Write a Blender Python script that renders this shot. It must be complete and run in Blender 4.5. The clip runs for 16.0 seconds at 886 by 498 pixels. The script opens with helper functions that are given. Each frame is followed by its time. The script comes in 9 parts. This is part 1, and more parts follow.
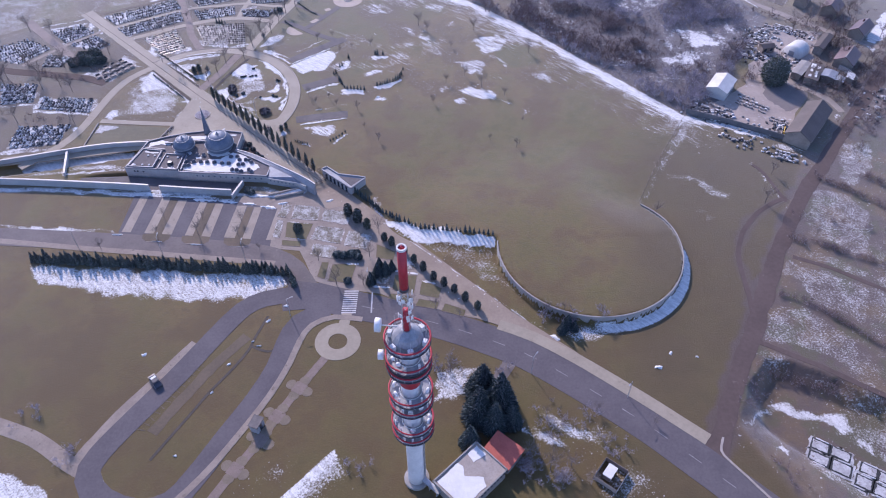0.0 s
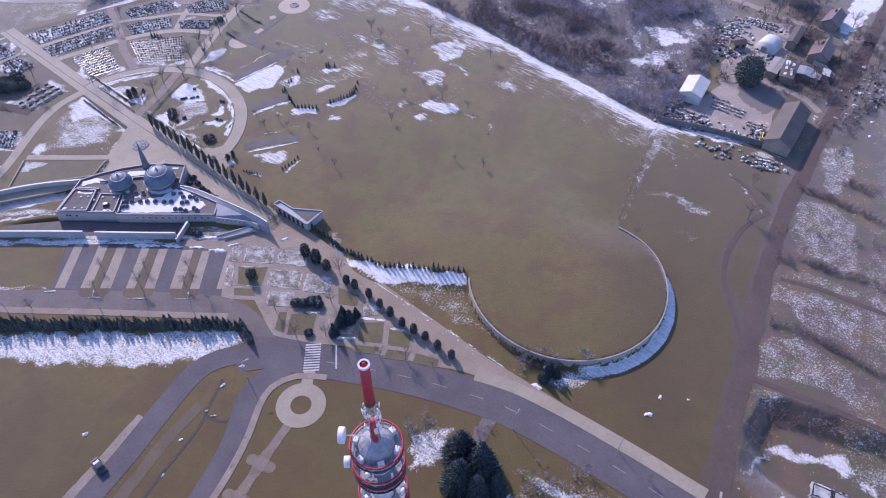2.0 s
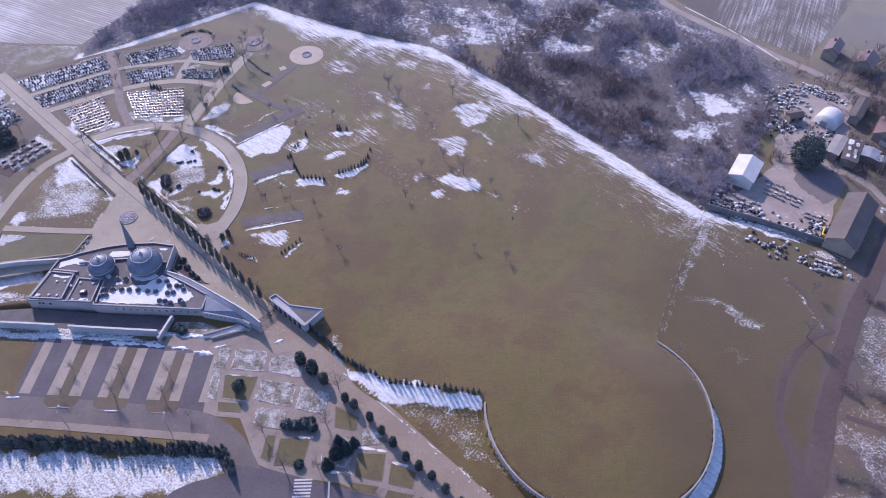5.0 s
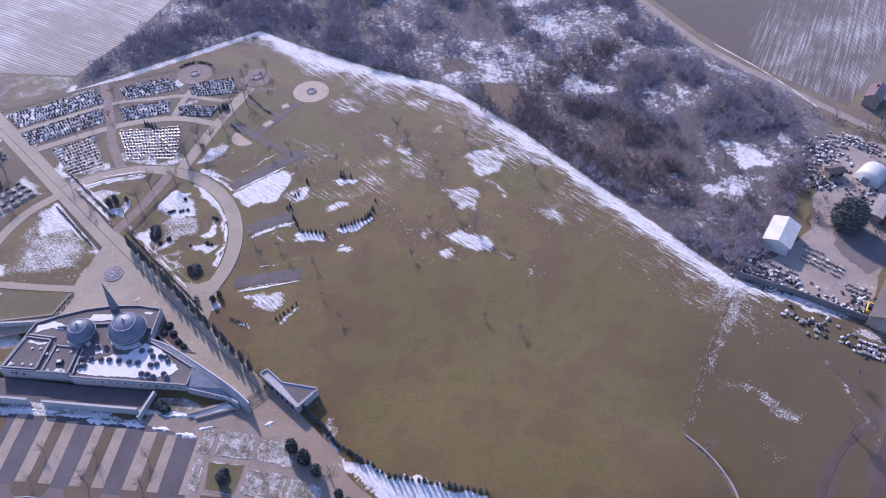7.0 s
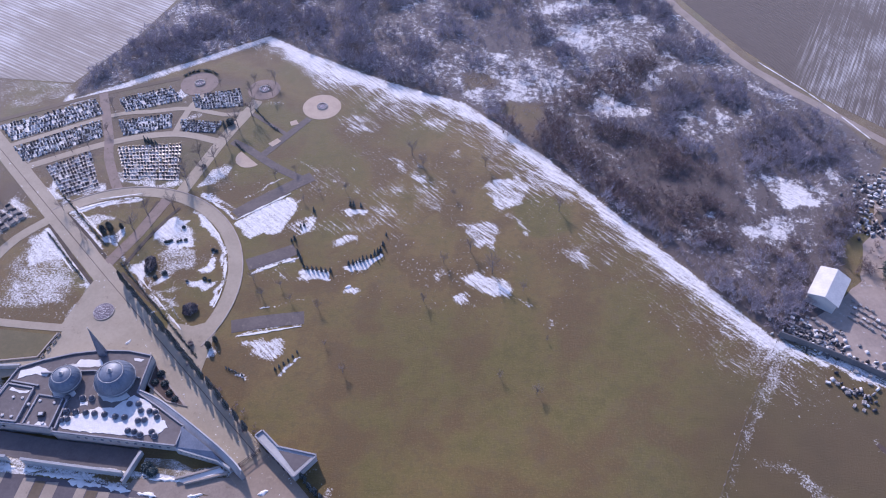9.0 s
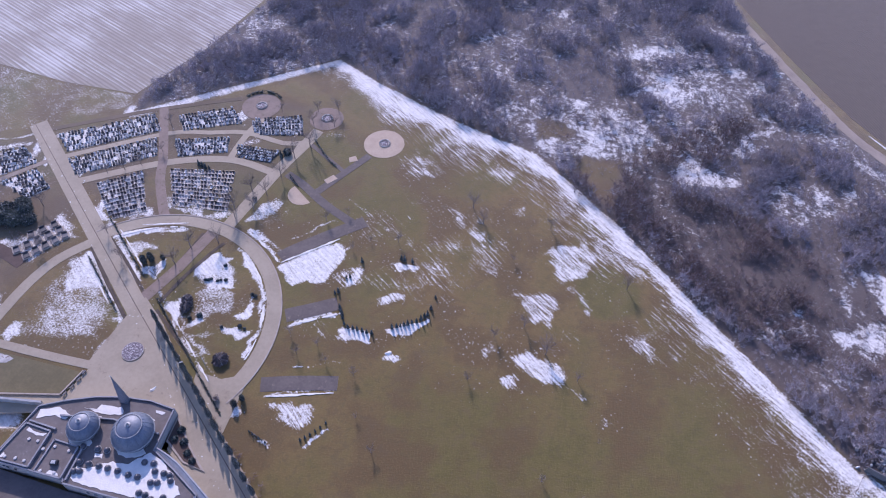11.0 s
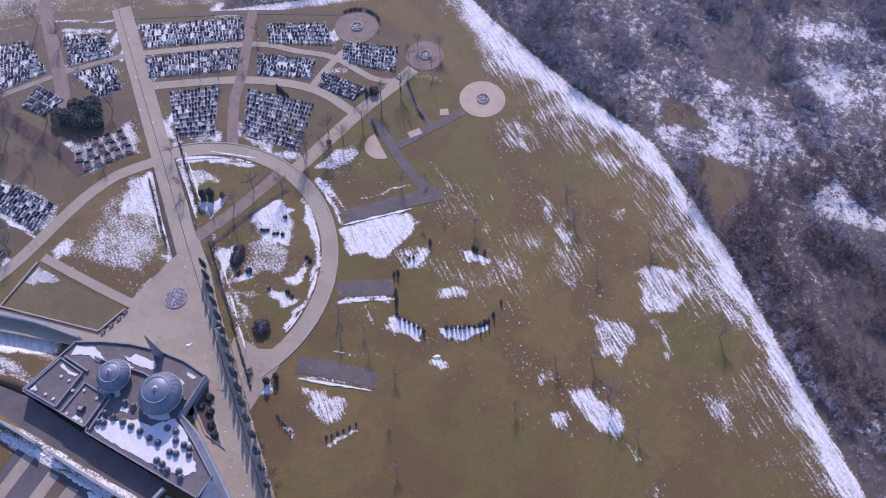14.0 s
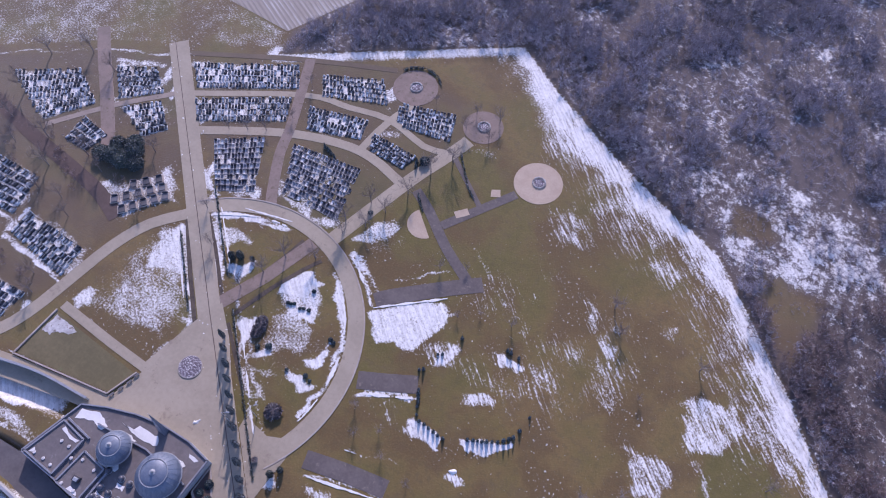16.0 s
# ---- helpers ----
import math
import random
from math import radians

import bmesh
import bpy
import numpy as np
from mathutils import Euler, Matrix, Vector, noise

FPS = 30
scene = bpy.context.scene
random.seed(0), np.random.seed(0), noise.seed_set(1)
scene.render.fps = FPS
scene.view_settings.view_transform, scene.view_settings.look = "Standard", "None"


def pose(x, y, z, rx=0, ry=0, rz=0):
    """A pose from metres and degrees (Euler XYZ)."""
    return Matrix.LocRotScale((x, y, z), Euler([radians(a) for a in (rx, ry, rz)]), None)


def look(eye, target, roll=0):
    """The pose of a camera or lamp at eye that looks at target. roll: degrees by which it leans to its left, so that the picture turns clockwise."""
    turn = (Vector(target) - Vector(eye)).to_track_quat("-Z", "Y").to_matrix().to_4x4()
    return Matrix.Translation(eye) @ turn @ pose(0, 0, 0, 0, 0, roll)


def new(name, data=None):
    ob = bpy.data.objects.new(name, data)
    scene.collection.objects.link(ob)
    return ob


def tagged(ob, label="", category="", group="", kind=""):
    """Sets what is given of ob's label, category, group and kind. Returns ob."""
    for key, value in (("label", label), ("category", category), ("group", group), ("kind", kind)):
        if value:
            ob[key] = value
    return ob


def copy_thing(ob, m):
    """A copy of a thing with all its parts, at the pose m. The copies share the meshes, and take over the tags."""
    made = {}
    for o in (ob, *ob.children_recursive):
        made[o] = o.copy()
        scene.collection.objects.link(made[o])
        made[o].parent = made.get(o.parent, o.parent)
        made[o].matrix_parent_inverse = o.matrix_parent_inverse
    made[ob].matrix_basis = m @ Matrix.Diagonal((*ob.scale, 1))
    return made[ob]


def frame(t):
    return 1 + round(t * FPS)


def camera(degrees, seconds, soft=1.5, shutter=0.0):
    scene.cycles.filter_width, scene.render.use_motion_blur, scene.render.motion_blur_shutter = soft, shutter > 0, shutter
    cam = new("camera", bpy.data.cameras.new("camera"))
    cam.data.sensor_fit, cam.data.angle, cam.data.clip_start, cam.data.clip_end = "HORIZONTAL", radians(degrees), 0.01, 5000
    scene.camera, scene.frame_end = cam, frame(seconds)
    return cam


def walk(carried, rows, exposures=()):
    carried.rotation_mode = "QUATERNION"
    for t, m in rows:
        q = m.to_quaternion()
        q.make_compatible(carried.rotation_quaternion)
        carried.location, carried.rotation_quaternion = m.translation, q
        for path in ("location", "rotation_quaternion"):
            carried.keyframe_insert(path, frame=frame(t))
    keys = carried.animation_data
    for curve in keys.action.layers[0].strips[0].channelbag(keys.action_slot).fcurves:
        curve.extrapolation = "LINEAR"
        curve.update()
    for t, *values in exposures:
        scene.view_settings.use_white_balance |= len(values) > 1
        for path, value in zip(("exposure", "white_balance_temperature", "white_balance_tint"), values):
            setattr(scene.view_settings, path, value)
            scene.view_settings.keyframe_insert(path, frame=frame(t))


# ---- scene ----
cam = camera(63.4, 16.0, soft=1.05)
METRES, EYE, TILT, LEAN, TURN = 181.35, 140.0, 0.0, 0.0, 0.0
ROWS = [
    (0.0, 0.0, 0.0, 0.0, -0.28, -46.48, 0.27),
    (0.5, -0.0002, 0.0285, 0.0006, -1.22, -46.55, 0.26),
    (1.0, 0.0002, 0.059, 0.0011, -2.43, -47.72, 0.25),
    (1.5, 0.0011, 0.0901, 0.0019, -3.58, -48.53, 0.24),
    (2.0, 0.0025, 0.1205, 0.002, -4.21, -48.49, 0.23),
    (2.5, 0.0049, 0.151, 0.0024, -4.31, -48.45, 0.21),
    (3.0, 0.0069, 0.1821, 0.0022, -3.56, -48.41, 0.14),
    (3.5, 0.0101, 0.2128, 0.0021, -2.86, -48.37, 0.11),
    (4.0, 0.0129, 0.2437, 0.0024, -2.4, -48.34, 0.07),
    (6.5, 0.0229, 0.399, 0.0031, -0.62, -48.39, -0.11),
    (7.0, 0.0238, 0.4293, 0.0028, -0.19, -48.37, -0.14),
    (7.5, 0.0249, 0.4598, 0.0032, 0.3, -49.58, -0.13),
    (8.0, 0.0257, 0.4907, 0.0041, 0.8, -50.09, -0.15),
    (8.5, 0.0257, 0.5217, 0.0045, 1.34, -50.28, -0.18),
    (9.0, 0.0256, 0.5527, 0.005, 1.97, -50.44, -0.19),
    (9.5, 0.025, 0.5837, 0.0053, 2.69, -50.49, -0.21),
    (10.0, 0.0239, 0.6149, 0.0055, 5.06, -50.47, -0.28),
    (12.5, 0.0104, 0.7726, 0.0079, 15.87, -55.13, -0.45),
    (13.0, 0.0048, 0.8044, 0.0084, 18.32, -57.67, -0.43),
    (13.5, -0.0023, 0.8355, 0.0089, 20.53, -59.87, -0.45),
    (14.0, -0.0111, 0.8672, 0.0096, 22.66, -61.84, -0.45),
    (14.5, -0.0209, 0.898, 0.0102, 24.77, -61.89, -0.46),
    (15.0, -0.0317, 0.9281, 0.0103, 26.98, -61.9, -0.44),
    (15.5, -0.0438, 0.9581, 0.0107, 28.94, -61.93, -0.42),
    (16.0, -0.0571, 0.9872, 0.011, 30.62, -61.97, -0.41),
]
walk(cam, [(t, pose(0, 0, EYE, TILT, LEAN, TURN) @ pose(METRES * x, METRES * y, METRES * z, 90 + pitch, roll, yaw)) for t, x, y, z, yaw, pitch, roll in ROWS],
     [(0.0, 0.63, 5740, 31), (3.0, 0.62, 5760, 34), (8.0, 0.61, 5760, 33), (16.0, 0.53, 5780, 35)])

# ---- light ----
SUN_AZ, SUN_EL = radians(-27.0), radians(31.0)
SUN_DIR = Vector((math.sin(SUN_AZ) * math.cos(SUN_EL), math.cos(SUN_AZ) * math.cos(SUN_EL), math.sin(SUN_EL)))
world = bpy.data.worlds.new("sky")
scene.world = world
world.use_nodes = True
wn = world.node_tree.nodes
sky = wn.new("ShaderNodeTexSky")
sky.sky_type = "NISHITA"
sky.sun_disc = False
sky.sun_elevation, sky.sun_rotation = SUN_EL, SUN_AZ % (2 * math.pi)
sky.dust_density, sky.ozone_density = 0.8, 3.5
wn["Background"].inputs["Strength"].default_value = 0.15
world.node_tree.links.new(sky.outputs["Color"], wn["Background"].inputs["Color"])
sun_data = bpy.data.lights.new("sun", "SUN")
sun_data.energy, sun_data.angle, sun_data.color = 2.85, radians(0.6), (1.0, 0.88, 0.71)
sun = new("sun", sun_data)
sun.matrix_world = look(SUN_DIR * 400, (0, 0, 0))

# ---- materials ----
def nodes_of(name):
    m = bpy.data.materials.new(name)
    m.use_nodes = True
    nt = m.node_tree
    return m, nt, nt.nodes, nt.links, nt.nodes["Principled BSDF"]


def haze_sheen(bsdf, weight=0.85):
    """A bluish sheen that stands in for haze, growing where a surface is seen at a low angle."""
    bsdf.inputs["Sheen Weight"].default_value, bsdf.inputs["Sheen Roughness"].default_value = weight, 0.42
    bsdf.inputs["Sheen Tint"].default_value = (0.86, 0.92, 1.0, 1)


def tex_noise(nt, vec, scale, detail=4.0, rough=0.6):
    n = nt.nodes.new("ShaderNodeTexNoise")
    n.inputs["Scale"].default_value = scale
    n.inputs["Detail"].default_value = detail
    n.inputs["Roughness"].default_value = rough
    nt.links.new(vec, n.inputs["Vector"])
    return n.outputs["Fac"]


def calc(nt, op, a, b=None, clamp=False):
    n = nt.nodes.new("ShaderNodeMath")
    n.operation = op
    n.use_clamp = clamp
    for i, v in enumerate((a, b)):
        if v is None:
            continue
        if isinstance(v, (int, float)):
            n.inputs[i].default_value = v
        else:
            nt.links.new(v, n.inputs[i])
    return n.outputs[0]


def ramp(nt, v, lo, hi):
    n = nt.nodes.new("ShaderNodeMapRange")
    n.interpolation_type = "SMOOTHSTEP"
    n.inputs["From Min"].default_value, n.inputs["From Max"].default_value = lo, hi
    nt.links.new(v, n.inputs["Value"])
    return n.outputs["Result"]


def blend(nt, fac, a, b):
    n = nt.nodes.new("ShaderNodeMix")
    n.data_type = "RGBA"
    for sock, v in ((n.inputs[0], fac), (n.inputs[6], a), (n.inputs[7], b)):
        if isinstance(v, (int, float)):
            sock.default_value = v
        elif isinstance(v, tuple):
            sock.default_value = (*v, 1)
        else:
            nt.links.new(v, sock)
    return n.outputs[2]


def bump(nt, height, dist, strength, bsdf):
    n = nt.nodes.new("ShaderNodeBump")
    n.inputs["Distance"].default_value, n.inputs["Strength"].default_value = dist, strength
    nt.links.new(height, n.inputs["Height"])
    nt.links.new(n.outputs["Normal"], bsdf.inputs["Normal"])


def surface(name, c1, c2, coarse=0.15, fine=2.5, rough=0.85, metal=0.0, relief=0.02, vary=0.0, spots=None, level=0.62, snow=0.0, sheen=0.85):
    """A weathered surface: two colours mixed at two scales, optional stains, piece-to-piece variation and lying snow."""
    m, nt, nodes, links, bsdf = nodes_of(name)
    pos = nodes.new("ShaderNodeNewGeometry").outputs["Position"]
    a, b = tex_noise(nt, pos, coarse, 3), tex_noise(nt, pos, fine, 4)
    f = calc(nt, "ADD", calc(nt, "MULTIPLY", a, 0.6), calc(nt, "MULTIPLY", b, 0.4))
    if vary:
        r = nodes.new("ShaderNodeObjectInfo").outputs["Random"]
        f = calc(nt, "ADD", f, calc(nt, "MULTIPLY", calc(nt, "SUBTRACT", r, 0.5), vary))
    col = blend(nt, ramp(nt, f, 0.32, 0.68), c1, c2)
    if spots:
        s = calc(nt, "ADD", calc(nt, "MULTIPLY", tex_noise(nt, pos, coarse * 2.3, 5, 0.7), 0.7), calc(nt, "MULTIPLY", b, 0.3))
        col = blend(nt, ramp(nt, s, level - 0.04, level + 0.05), col, spots)
    if snow:
        s = calc(nt, "ADD", calc(nt, "MULTIPLY", tex_noise(nt, pos, 0.4, 4, 0.65), 0.5), calc(nt, "MULTIPLY", tex_noise(nt, pos, 3.4, 5, 0.75), 0.55))
        col = blend(nt, ramp(nt, s, 1 - snow - 0.10, 1 - snow + 0.13), col, (0.56, 0.55, 0.54))
    links.new(col, bsdf.inputs["Base Color"])
    bsdf.inputs["Roughness"].default_value, bsdf.inputs["Metallic"].default_value = rough, metal
    if rough >= 0.8:
        haze_sheen(bsdf, sheen)
    if relief:
        bump(nt, b, relief, 0.6, bsdf)
    return m


M_asphalt = surface("asphalt", (0.082, 0.07, 0.078), (0.122, 0.105, 0.112), 0.12, 1.6, 0.9, spots=(0.08, 0.069, 0.076), level=0.64, sheen=0.50)
M_parkpath = surface("dusty_park_asphalt", (0.088, 0.073, 0.070), (0.135, 0.112, 0.104), 0.25, 1.6, 0.9, spots=(0.175, 0.145, 0.125), level=0.6, sheen=0.50)
M_oldasphalt = surface("worn_asphalt", (0.12, 0.098, 0.093), (0.165, 0.136, 0.125), 0.2, 1.8, 0.9, spots=(0.2, 0.165, 0.14), sheen=0.55)
M_paving = surface("pale_paving", (0.275, 0.232, 0.172), (0.35, 0.297, 0.225), 0.1, 1.2, 0.85, spots=(0.24, 0.195, 0.145), level=0.6, sheen=0.60)
M_brickpave = surface("pinkish_paving", (0.235, 0.18, 0.135), (0.30, 0.235, 0.178), 0.15, 1.5, 0.85, spots=(0.34, 0.275, 0.215), level=0.62, sheen=0.60)
M_padpave = surface("faded_block_paving", (0.175, 0.13, 0.105), (0.24, 0.18, 0.15), 0.3, 2.0, 0.9, spots=(0.12, 0.095, 0.06), level=0.58, sheen=0.60)
M_stall = surface("parking_stall_paving", (0.215, 0.172, 0.14), (0.30, 0.245, 0.20), 0.22, 2.0, 0.9, spots=(0.15, 0.12, 0.09), level=0.6, sheen=0.60)
M_sand = surface("sand_gravel", (0.37, 0.285, 0.21), (0.45, 0.355, 0.265), 0.3, 2.5, 0.95)
M_dirt = surface("dirt_track", (0.078, 0.054, 0.047), (0.112, 0.079, 0.069), 0.08, 1.1, 0.95, spots=(0.15, 0.115, 0.10), level=0.64, sheen=0.15)
M_yard = surface("gravel_yard", (0.25, 0.20, 0.17), (0.36, 0.29, 0.24), 0.12, 1.0, 0.95, spots=(0.5, 0.48, 0.48), level=0.605)
M_kerb = surface("concrete_kerb", (0.29, 0.25, 0.22), (0.40, 0.35, 0.31), 0.4, 3.0, 0.9, relief=0.01, sheen=0.1)
M_concrete = surface("concrete", (0.26, 0.24, 0.225), (0.36, 0.335, 0.31), 0.3, 2.0, 0.9, spots=(0.26, 0.24, 0.23), sheen=0.1)
M_white = surface("white_road_paint", (0.42, 0.40, 0.39), (0.58, 0.56, 0.55), 0.8, 4.0, 0.8, spots=(0.3, 0.27, 0.27), level=0.66)
M_snow = surface("packed_snow", (0.63, 0.62, 0.605), (0.73, 0.72, 0.705), 0.3, 1.4, 0.7, relief=0.12)
M_dash = surface("worn_road_paint", (0.20, 0.18, 0.18), (0.33, 0.31, 0.305), 0.8, 4.0, 0.85, spots=(0.16, 0.14, 0.145), level=0.6)
M_bedsand = surface("sandy_bed_soil", (0.155, 0.122, 0.085), (0.215, 0.168, 0.12), 0.3, 2.5, 0.95, spots=(0.13, 0.11, 0.06), level=0.6)
M_parapet = surface("grey_parapet_sheet", (0.20, 0.205, 0.235), (0.27, 0.275, 0.305), 0.4, 3.0, 0.6, metal=0.15, relief=0.0)
M_mound = surface("dark_dormant_shrub", (0.055, 0.045, 0.05), (0.10, 0.08, 0.082), 0.5, 3.0, 0.95, relief=0.0)
M_oldwall = surface("weathered_grey_concrete_panels", (0.10, 0.10, 0.11), (0.16, 0.155, 0.16), 0.3, 2.0, 0.9, sheen=0.1)
M_slush = surface("trampled_old_snow", (0.30, 0.285, 0.28), (0.56, 0.55, 0.54), 0.5, 2.2, 0.85, spots=(0.17, 0.135, 0.115), level=0.58, relief=0.05)
M_trod = surface("trodden_turf", (0.10, 0.076, 0.05), (0.145, 0.108, 0.072), 0.12, 1.6, 0.95, relief=0.03, sheen=0.50)
M_mudrain = surface("dark_wet_mud", (0.035, 0.028, 0.024), (0.07, 0.055, 0.045), 0.3, 2.0, 0.8, sheen=0.2)
M_margin = surface("dark_planted_margin", (0.05, 0.038, 0.03), (0.105, 0.08, 0.062), 0.5, 2.6, 0.95, spots=(0.16, 0.14, 0.12), level=0.64, relief=0.06, sheen=0.3)
# court asphalt, its tone set to match the shade beside the chapel
M_darkcourt = surface("court_shade_asphalt", (0.082, 0.074, 0.08), (0.122, 0.11, 0.115), 0.2, 1.8, 0.8, sheen=0.1)
M_bay = surface("pale_parking_paving", (0.27, 0.222, 0.175), (0.35, 0.292, 0.235), 0.22, 2.0, 0.9, spots=(0.18, 0.145, 0.105), level=0.6, sheen=0.50)
M_grass = surface("winter_lawn", (0.100, 0.084, 0.036), (0.15, 0.12, 0.056), 0.1, 1.2, 0.95, spots=(0.12, 0.12, 0.05), relief=0.05)
M_bed_light = surface("lawn_with_snow_rests", (0.115, 0.092, 0.055), (0.165, 0.132, 0.08), 0.1, 1.2, 0.95, relief=0.05, snow=0.44)
M_bed_snow = surface("lawn_half_snowed", (0.105, 0.085, 0.055), (0.155, 0.125, 0.08), 0.1, 1.2, 0.95, relief=0.05, snow=0.46)
M_render = surface("white_rendered_wall", (0.34, 0.34, 0.345), (0.43, 0.43, 0.43), 0.25, 2.0, 0.8, spots=(0.29, 0.29, 0.29), level=0.65, relief=0.01, sheen=0.1)
M_roofdark = surface("dark_roofing_felt", (0.12, 0.105, 0.105), (0.17, 0.15, 0.148), 0.2, 1.5, 0.9, spots=(0.22, 0.20, 0.2), sheen=0.1)
M_slate = surface("blue_grey_sheet_metal", (0.11, 0.135, 0.185), (0.165, 0.195, 0.25), 0.3, 2.5, 0.5, metal=0.2, relief=0.006)
M_band = surface("pale_metal_band", (0.25, 0.26, 0.285), (0.33, 0.34, 0.365), 0.5, 3.0, 0.55, metal=0.2, relief=0.0)
M_ball = surface("skylight_dark_plastic", (0.05, 0.055, 0.075), (0.085, 0.09, 0.115), 0.5, 3.0, 0.35, relief=0.0, vary=0.3)
M_glassdark = surface("dark_glass", (0.03, 0.035, 0.05), (0.055, 0.06, 0.08), 0.5, 3.0, 0.2, relief=0.0)
M_towerwhite = surface("weathered_white_tower_paint", (0.55, 0.55, 0.56), (0.68, 0.68, 0.68), 0.4, 2.0, 0.6, spots=(0.40, 0.39, 0.39), level=0.66, relief=0.005)
M_head = surface("grey_tower_cladding", (0.22, 0.23, 0.26), (0.36, 0.37, 0.40), 0.5, 2.5, 0.55, metal=0.2, relief=0.005)
M_red = surface("signal_red_paint", (0.36, 0.022, 0.04), (0.45, 0.035, 0.05), 0.5, 3.0, 0.55, spots=(0.36, 0.06, 0.06), relief=0.004)
M_steel = surface("galvanised_steel", (0.36, 0.37, 0.39), (0.52, 0.53, 0.55), 0.8, 4.0, 0.45, metal=0.5, relief=0.004)
M_drum = surface("white_antenna_radome", (0.66, 0.66, 0.67), (0.76, 0.76, 0.76), 0.8, 4.0, 0.5, relief=0.003, vary=0.3)
M_darkmetal = surface("dark_painted_metal", (0.045, 0.045, 0.055), (0.085, 0.08, 0.09), 0.8, 4.0, 0.5, metal=0.3, relief=0.0)
M_bark = surface("grey_brown_bark", (0.14, 0.112, 0.10), (0.22, 0.18, 0.16), 0.6, 4.0, 0.95, vary=0.4, sheen=0.1)
M_twig = surface("bare_twigs", (0.205, 0.18, 0.215), (0.35, 0.31, 0.355), 0.05, 0.8, 0.95, relief=0.0, spots=(0.25, 0.195, 0.165), level=0.57)
M_twigred = surface("reddish_bare_twigs", (0.125, 0.082, 0.08), (0.19, 0.128, 0.122), 0.05, 0.8, 0.95, relief=0.0)
M_conifer = surface("dark_conifer_needles", (0.03, 0.036, 0.028), (0.062, 0.068, 0.046), 0.3, 2.0, 0.9, relief=0.0, vary=0.5)
M_spruce = surface("spruce_needles", (0.018, 0.034, 0.036), (0.046, 0.069, 0.066), 0.3, 2.0, 0.9, relief=0.0, vary=0.4)
# needle green lifted towards grey, so the colour carries the haze
M_hedge = surface("hazed_hedge_needles", (0.045, 0.056, 0.05), (0.092, 0.105, 0.085), 0.3, 2.0, 0.9, relief=0.0, vary=0.5)
M_redroof = surface("red_roof_sheet", (0.40, 0.09, 0.065), (0.50, 0.125, 0.09), 0.4, 2.5, 0.6, spots=(0.34, 0.09, 0.075))
M_tile = surface("old_clay_roof_tiles", (0.115, 0.06, 0.052), (0.17, 0.085, 0.07), 0.3, 2.5, 0.85, spots=(0.15, 0.085, 0.075))
M_barnroof = surface("brown_grey_sheet_roof", (0.085, 0.07, 0.066), (0.12, 0.10, 0.095), 0.2, 2.0, 0.75)
M_wallold = surface("old_plaster_wall", (0.21, 0.18, 0.155), (0.31, 0.27, 0.235), 0.4, 2.0, 0.9, spots=(0.24, 0.20, 0.18), sheen=0.1)
M_whitesheet = surface("white_corrugated_sheet", (0.50, 0.49, 0.48), (0.62, 0.61, 0.59), 0.3, 2.0, 0.6)
M_granite = surface("grey_granite", (0.20, 0.20, 0.22), (0.36, 0.36, 0.38), 0.3, 5.0, 0.45, relief=0.0, vary=0.7)
M_blackgranite = surface("polished_black_granite", (0.03, 0.03, 0.04), (0.075, 0.075, 0.09), 0.3, 5.0, 0.3, relief=0.0, vary=0.6)
M_tombslab = surface("dull_dark_granite", (0.06, 0.06, 0.07), (0.11, 0.11, 0.125), 0.3, 5.0, 0.65, relief=0.0, vary=0.6)
M_marble = surface("pale_marble", (0.52, 0.50, 0.49), (0.70, 0.68, 0.66), 0.3, 4.0, 0.5, relief=0.0, vary=0.6)
M_wood = surface("weathered_boards", (0.16, 0.115, 0.085), (0.26, 0.195, 0.15), 0.5, 4.0, 0.9, vary=0.5)
M_block = surface("stacked_building_stone", (0.25, 0.225, 0.21), (0.42, 0.385, 0.36), 0.5, 3.0, 0.9, vary=0.8)
M_carwhite = surface("white_car_paint", (0.72, 0.72, 0.72), (0.78, 0.78, 0.78), 0.5, 3.0, 0.3, relief=0.0)
M_cardark = surface("dark_car_paint", (0.03, 0.035, 0.05), (0.05, 0.055, 0.07), 0.5, 3.0, 0.3, relief=0.0)
M_tyre = surface("tyre_rubber", (0.02, 0.02, 0.02), (0.035, 0.035, 0.035), 0.5, 3.0, 0.9, relief=0.0)
M_yellow = surface("yellow_machine_paint", (0.62, 0.40, 0.06), (0.70, 0.46, 0.09), 0.5, 3.0, 0.5, relief=0.0)
M_flowers = surface("planted_winter_flowers", (0.07, 0.055, 0.07), (0.13, 0.10, 0.12), 1.6, 3.5, 0.9, spots=(0.62, 0.60, 0.62), level=0.54)
m, nt, nodes, links, bsdf = nodes_of("mixed_grave_stone")
isle = nodes.new("ShaderNodeNewGeometry").outputs["Random Per Island"]
shade = nodes.new("ShaderNodeValToRGB")
shade.color_ramp.interpolation = "CONSTANT"
for k, (at, c) in enumerate(((0.0, (0.03, 0.03, 0.038)), (0.36, (0.12, 0.12, 0.13)), (0.55, (0.27, 0.26, 0.26)), (0.72, (0.56, 0.56, 0.57)))):
    stop = shade.color_ramp.elements[k] if k < 2 else shade.color_ramp.elements.new(at)
    stop.position, stop.color = at, (*c, 1)
links.new(isle, shade.inputs["Fac"])
links.new(shade.outputs["Color"], bsdf.inputs["Base Color"])
bsdf.inputs["Roughness"].default_value = 0.4
M_gravemix = m


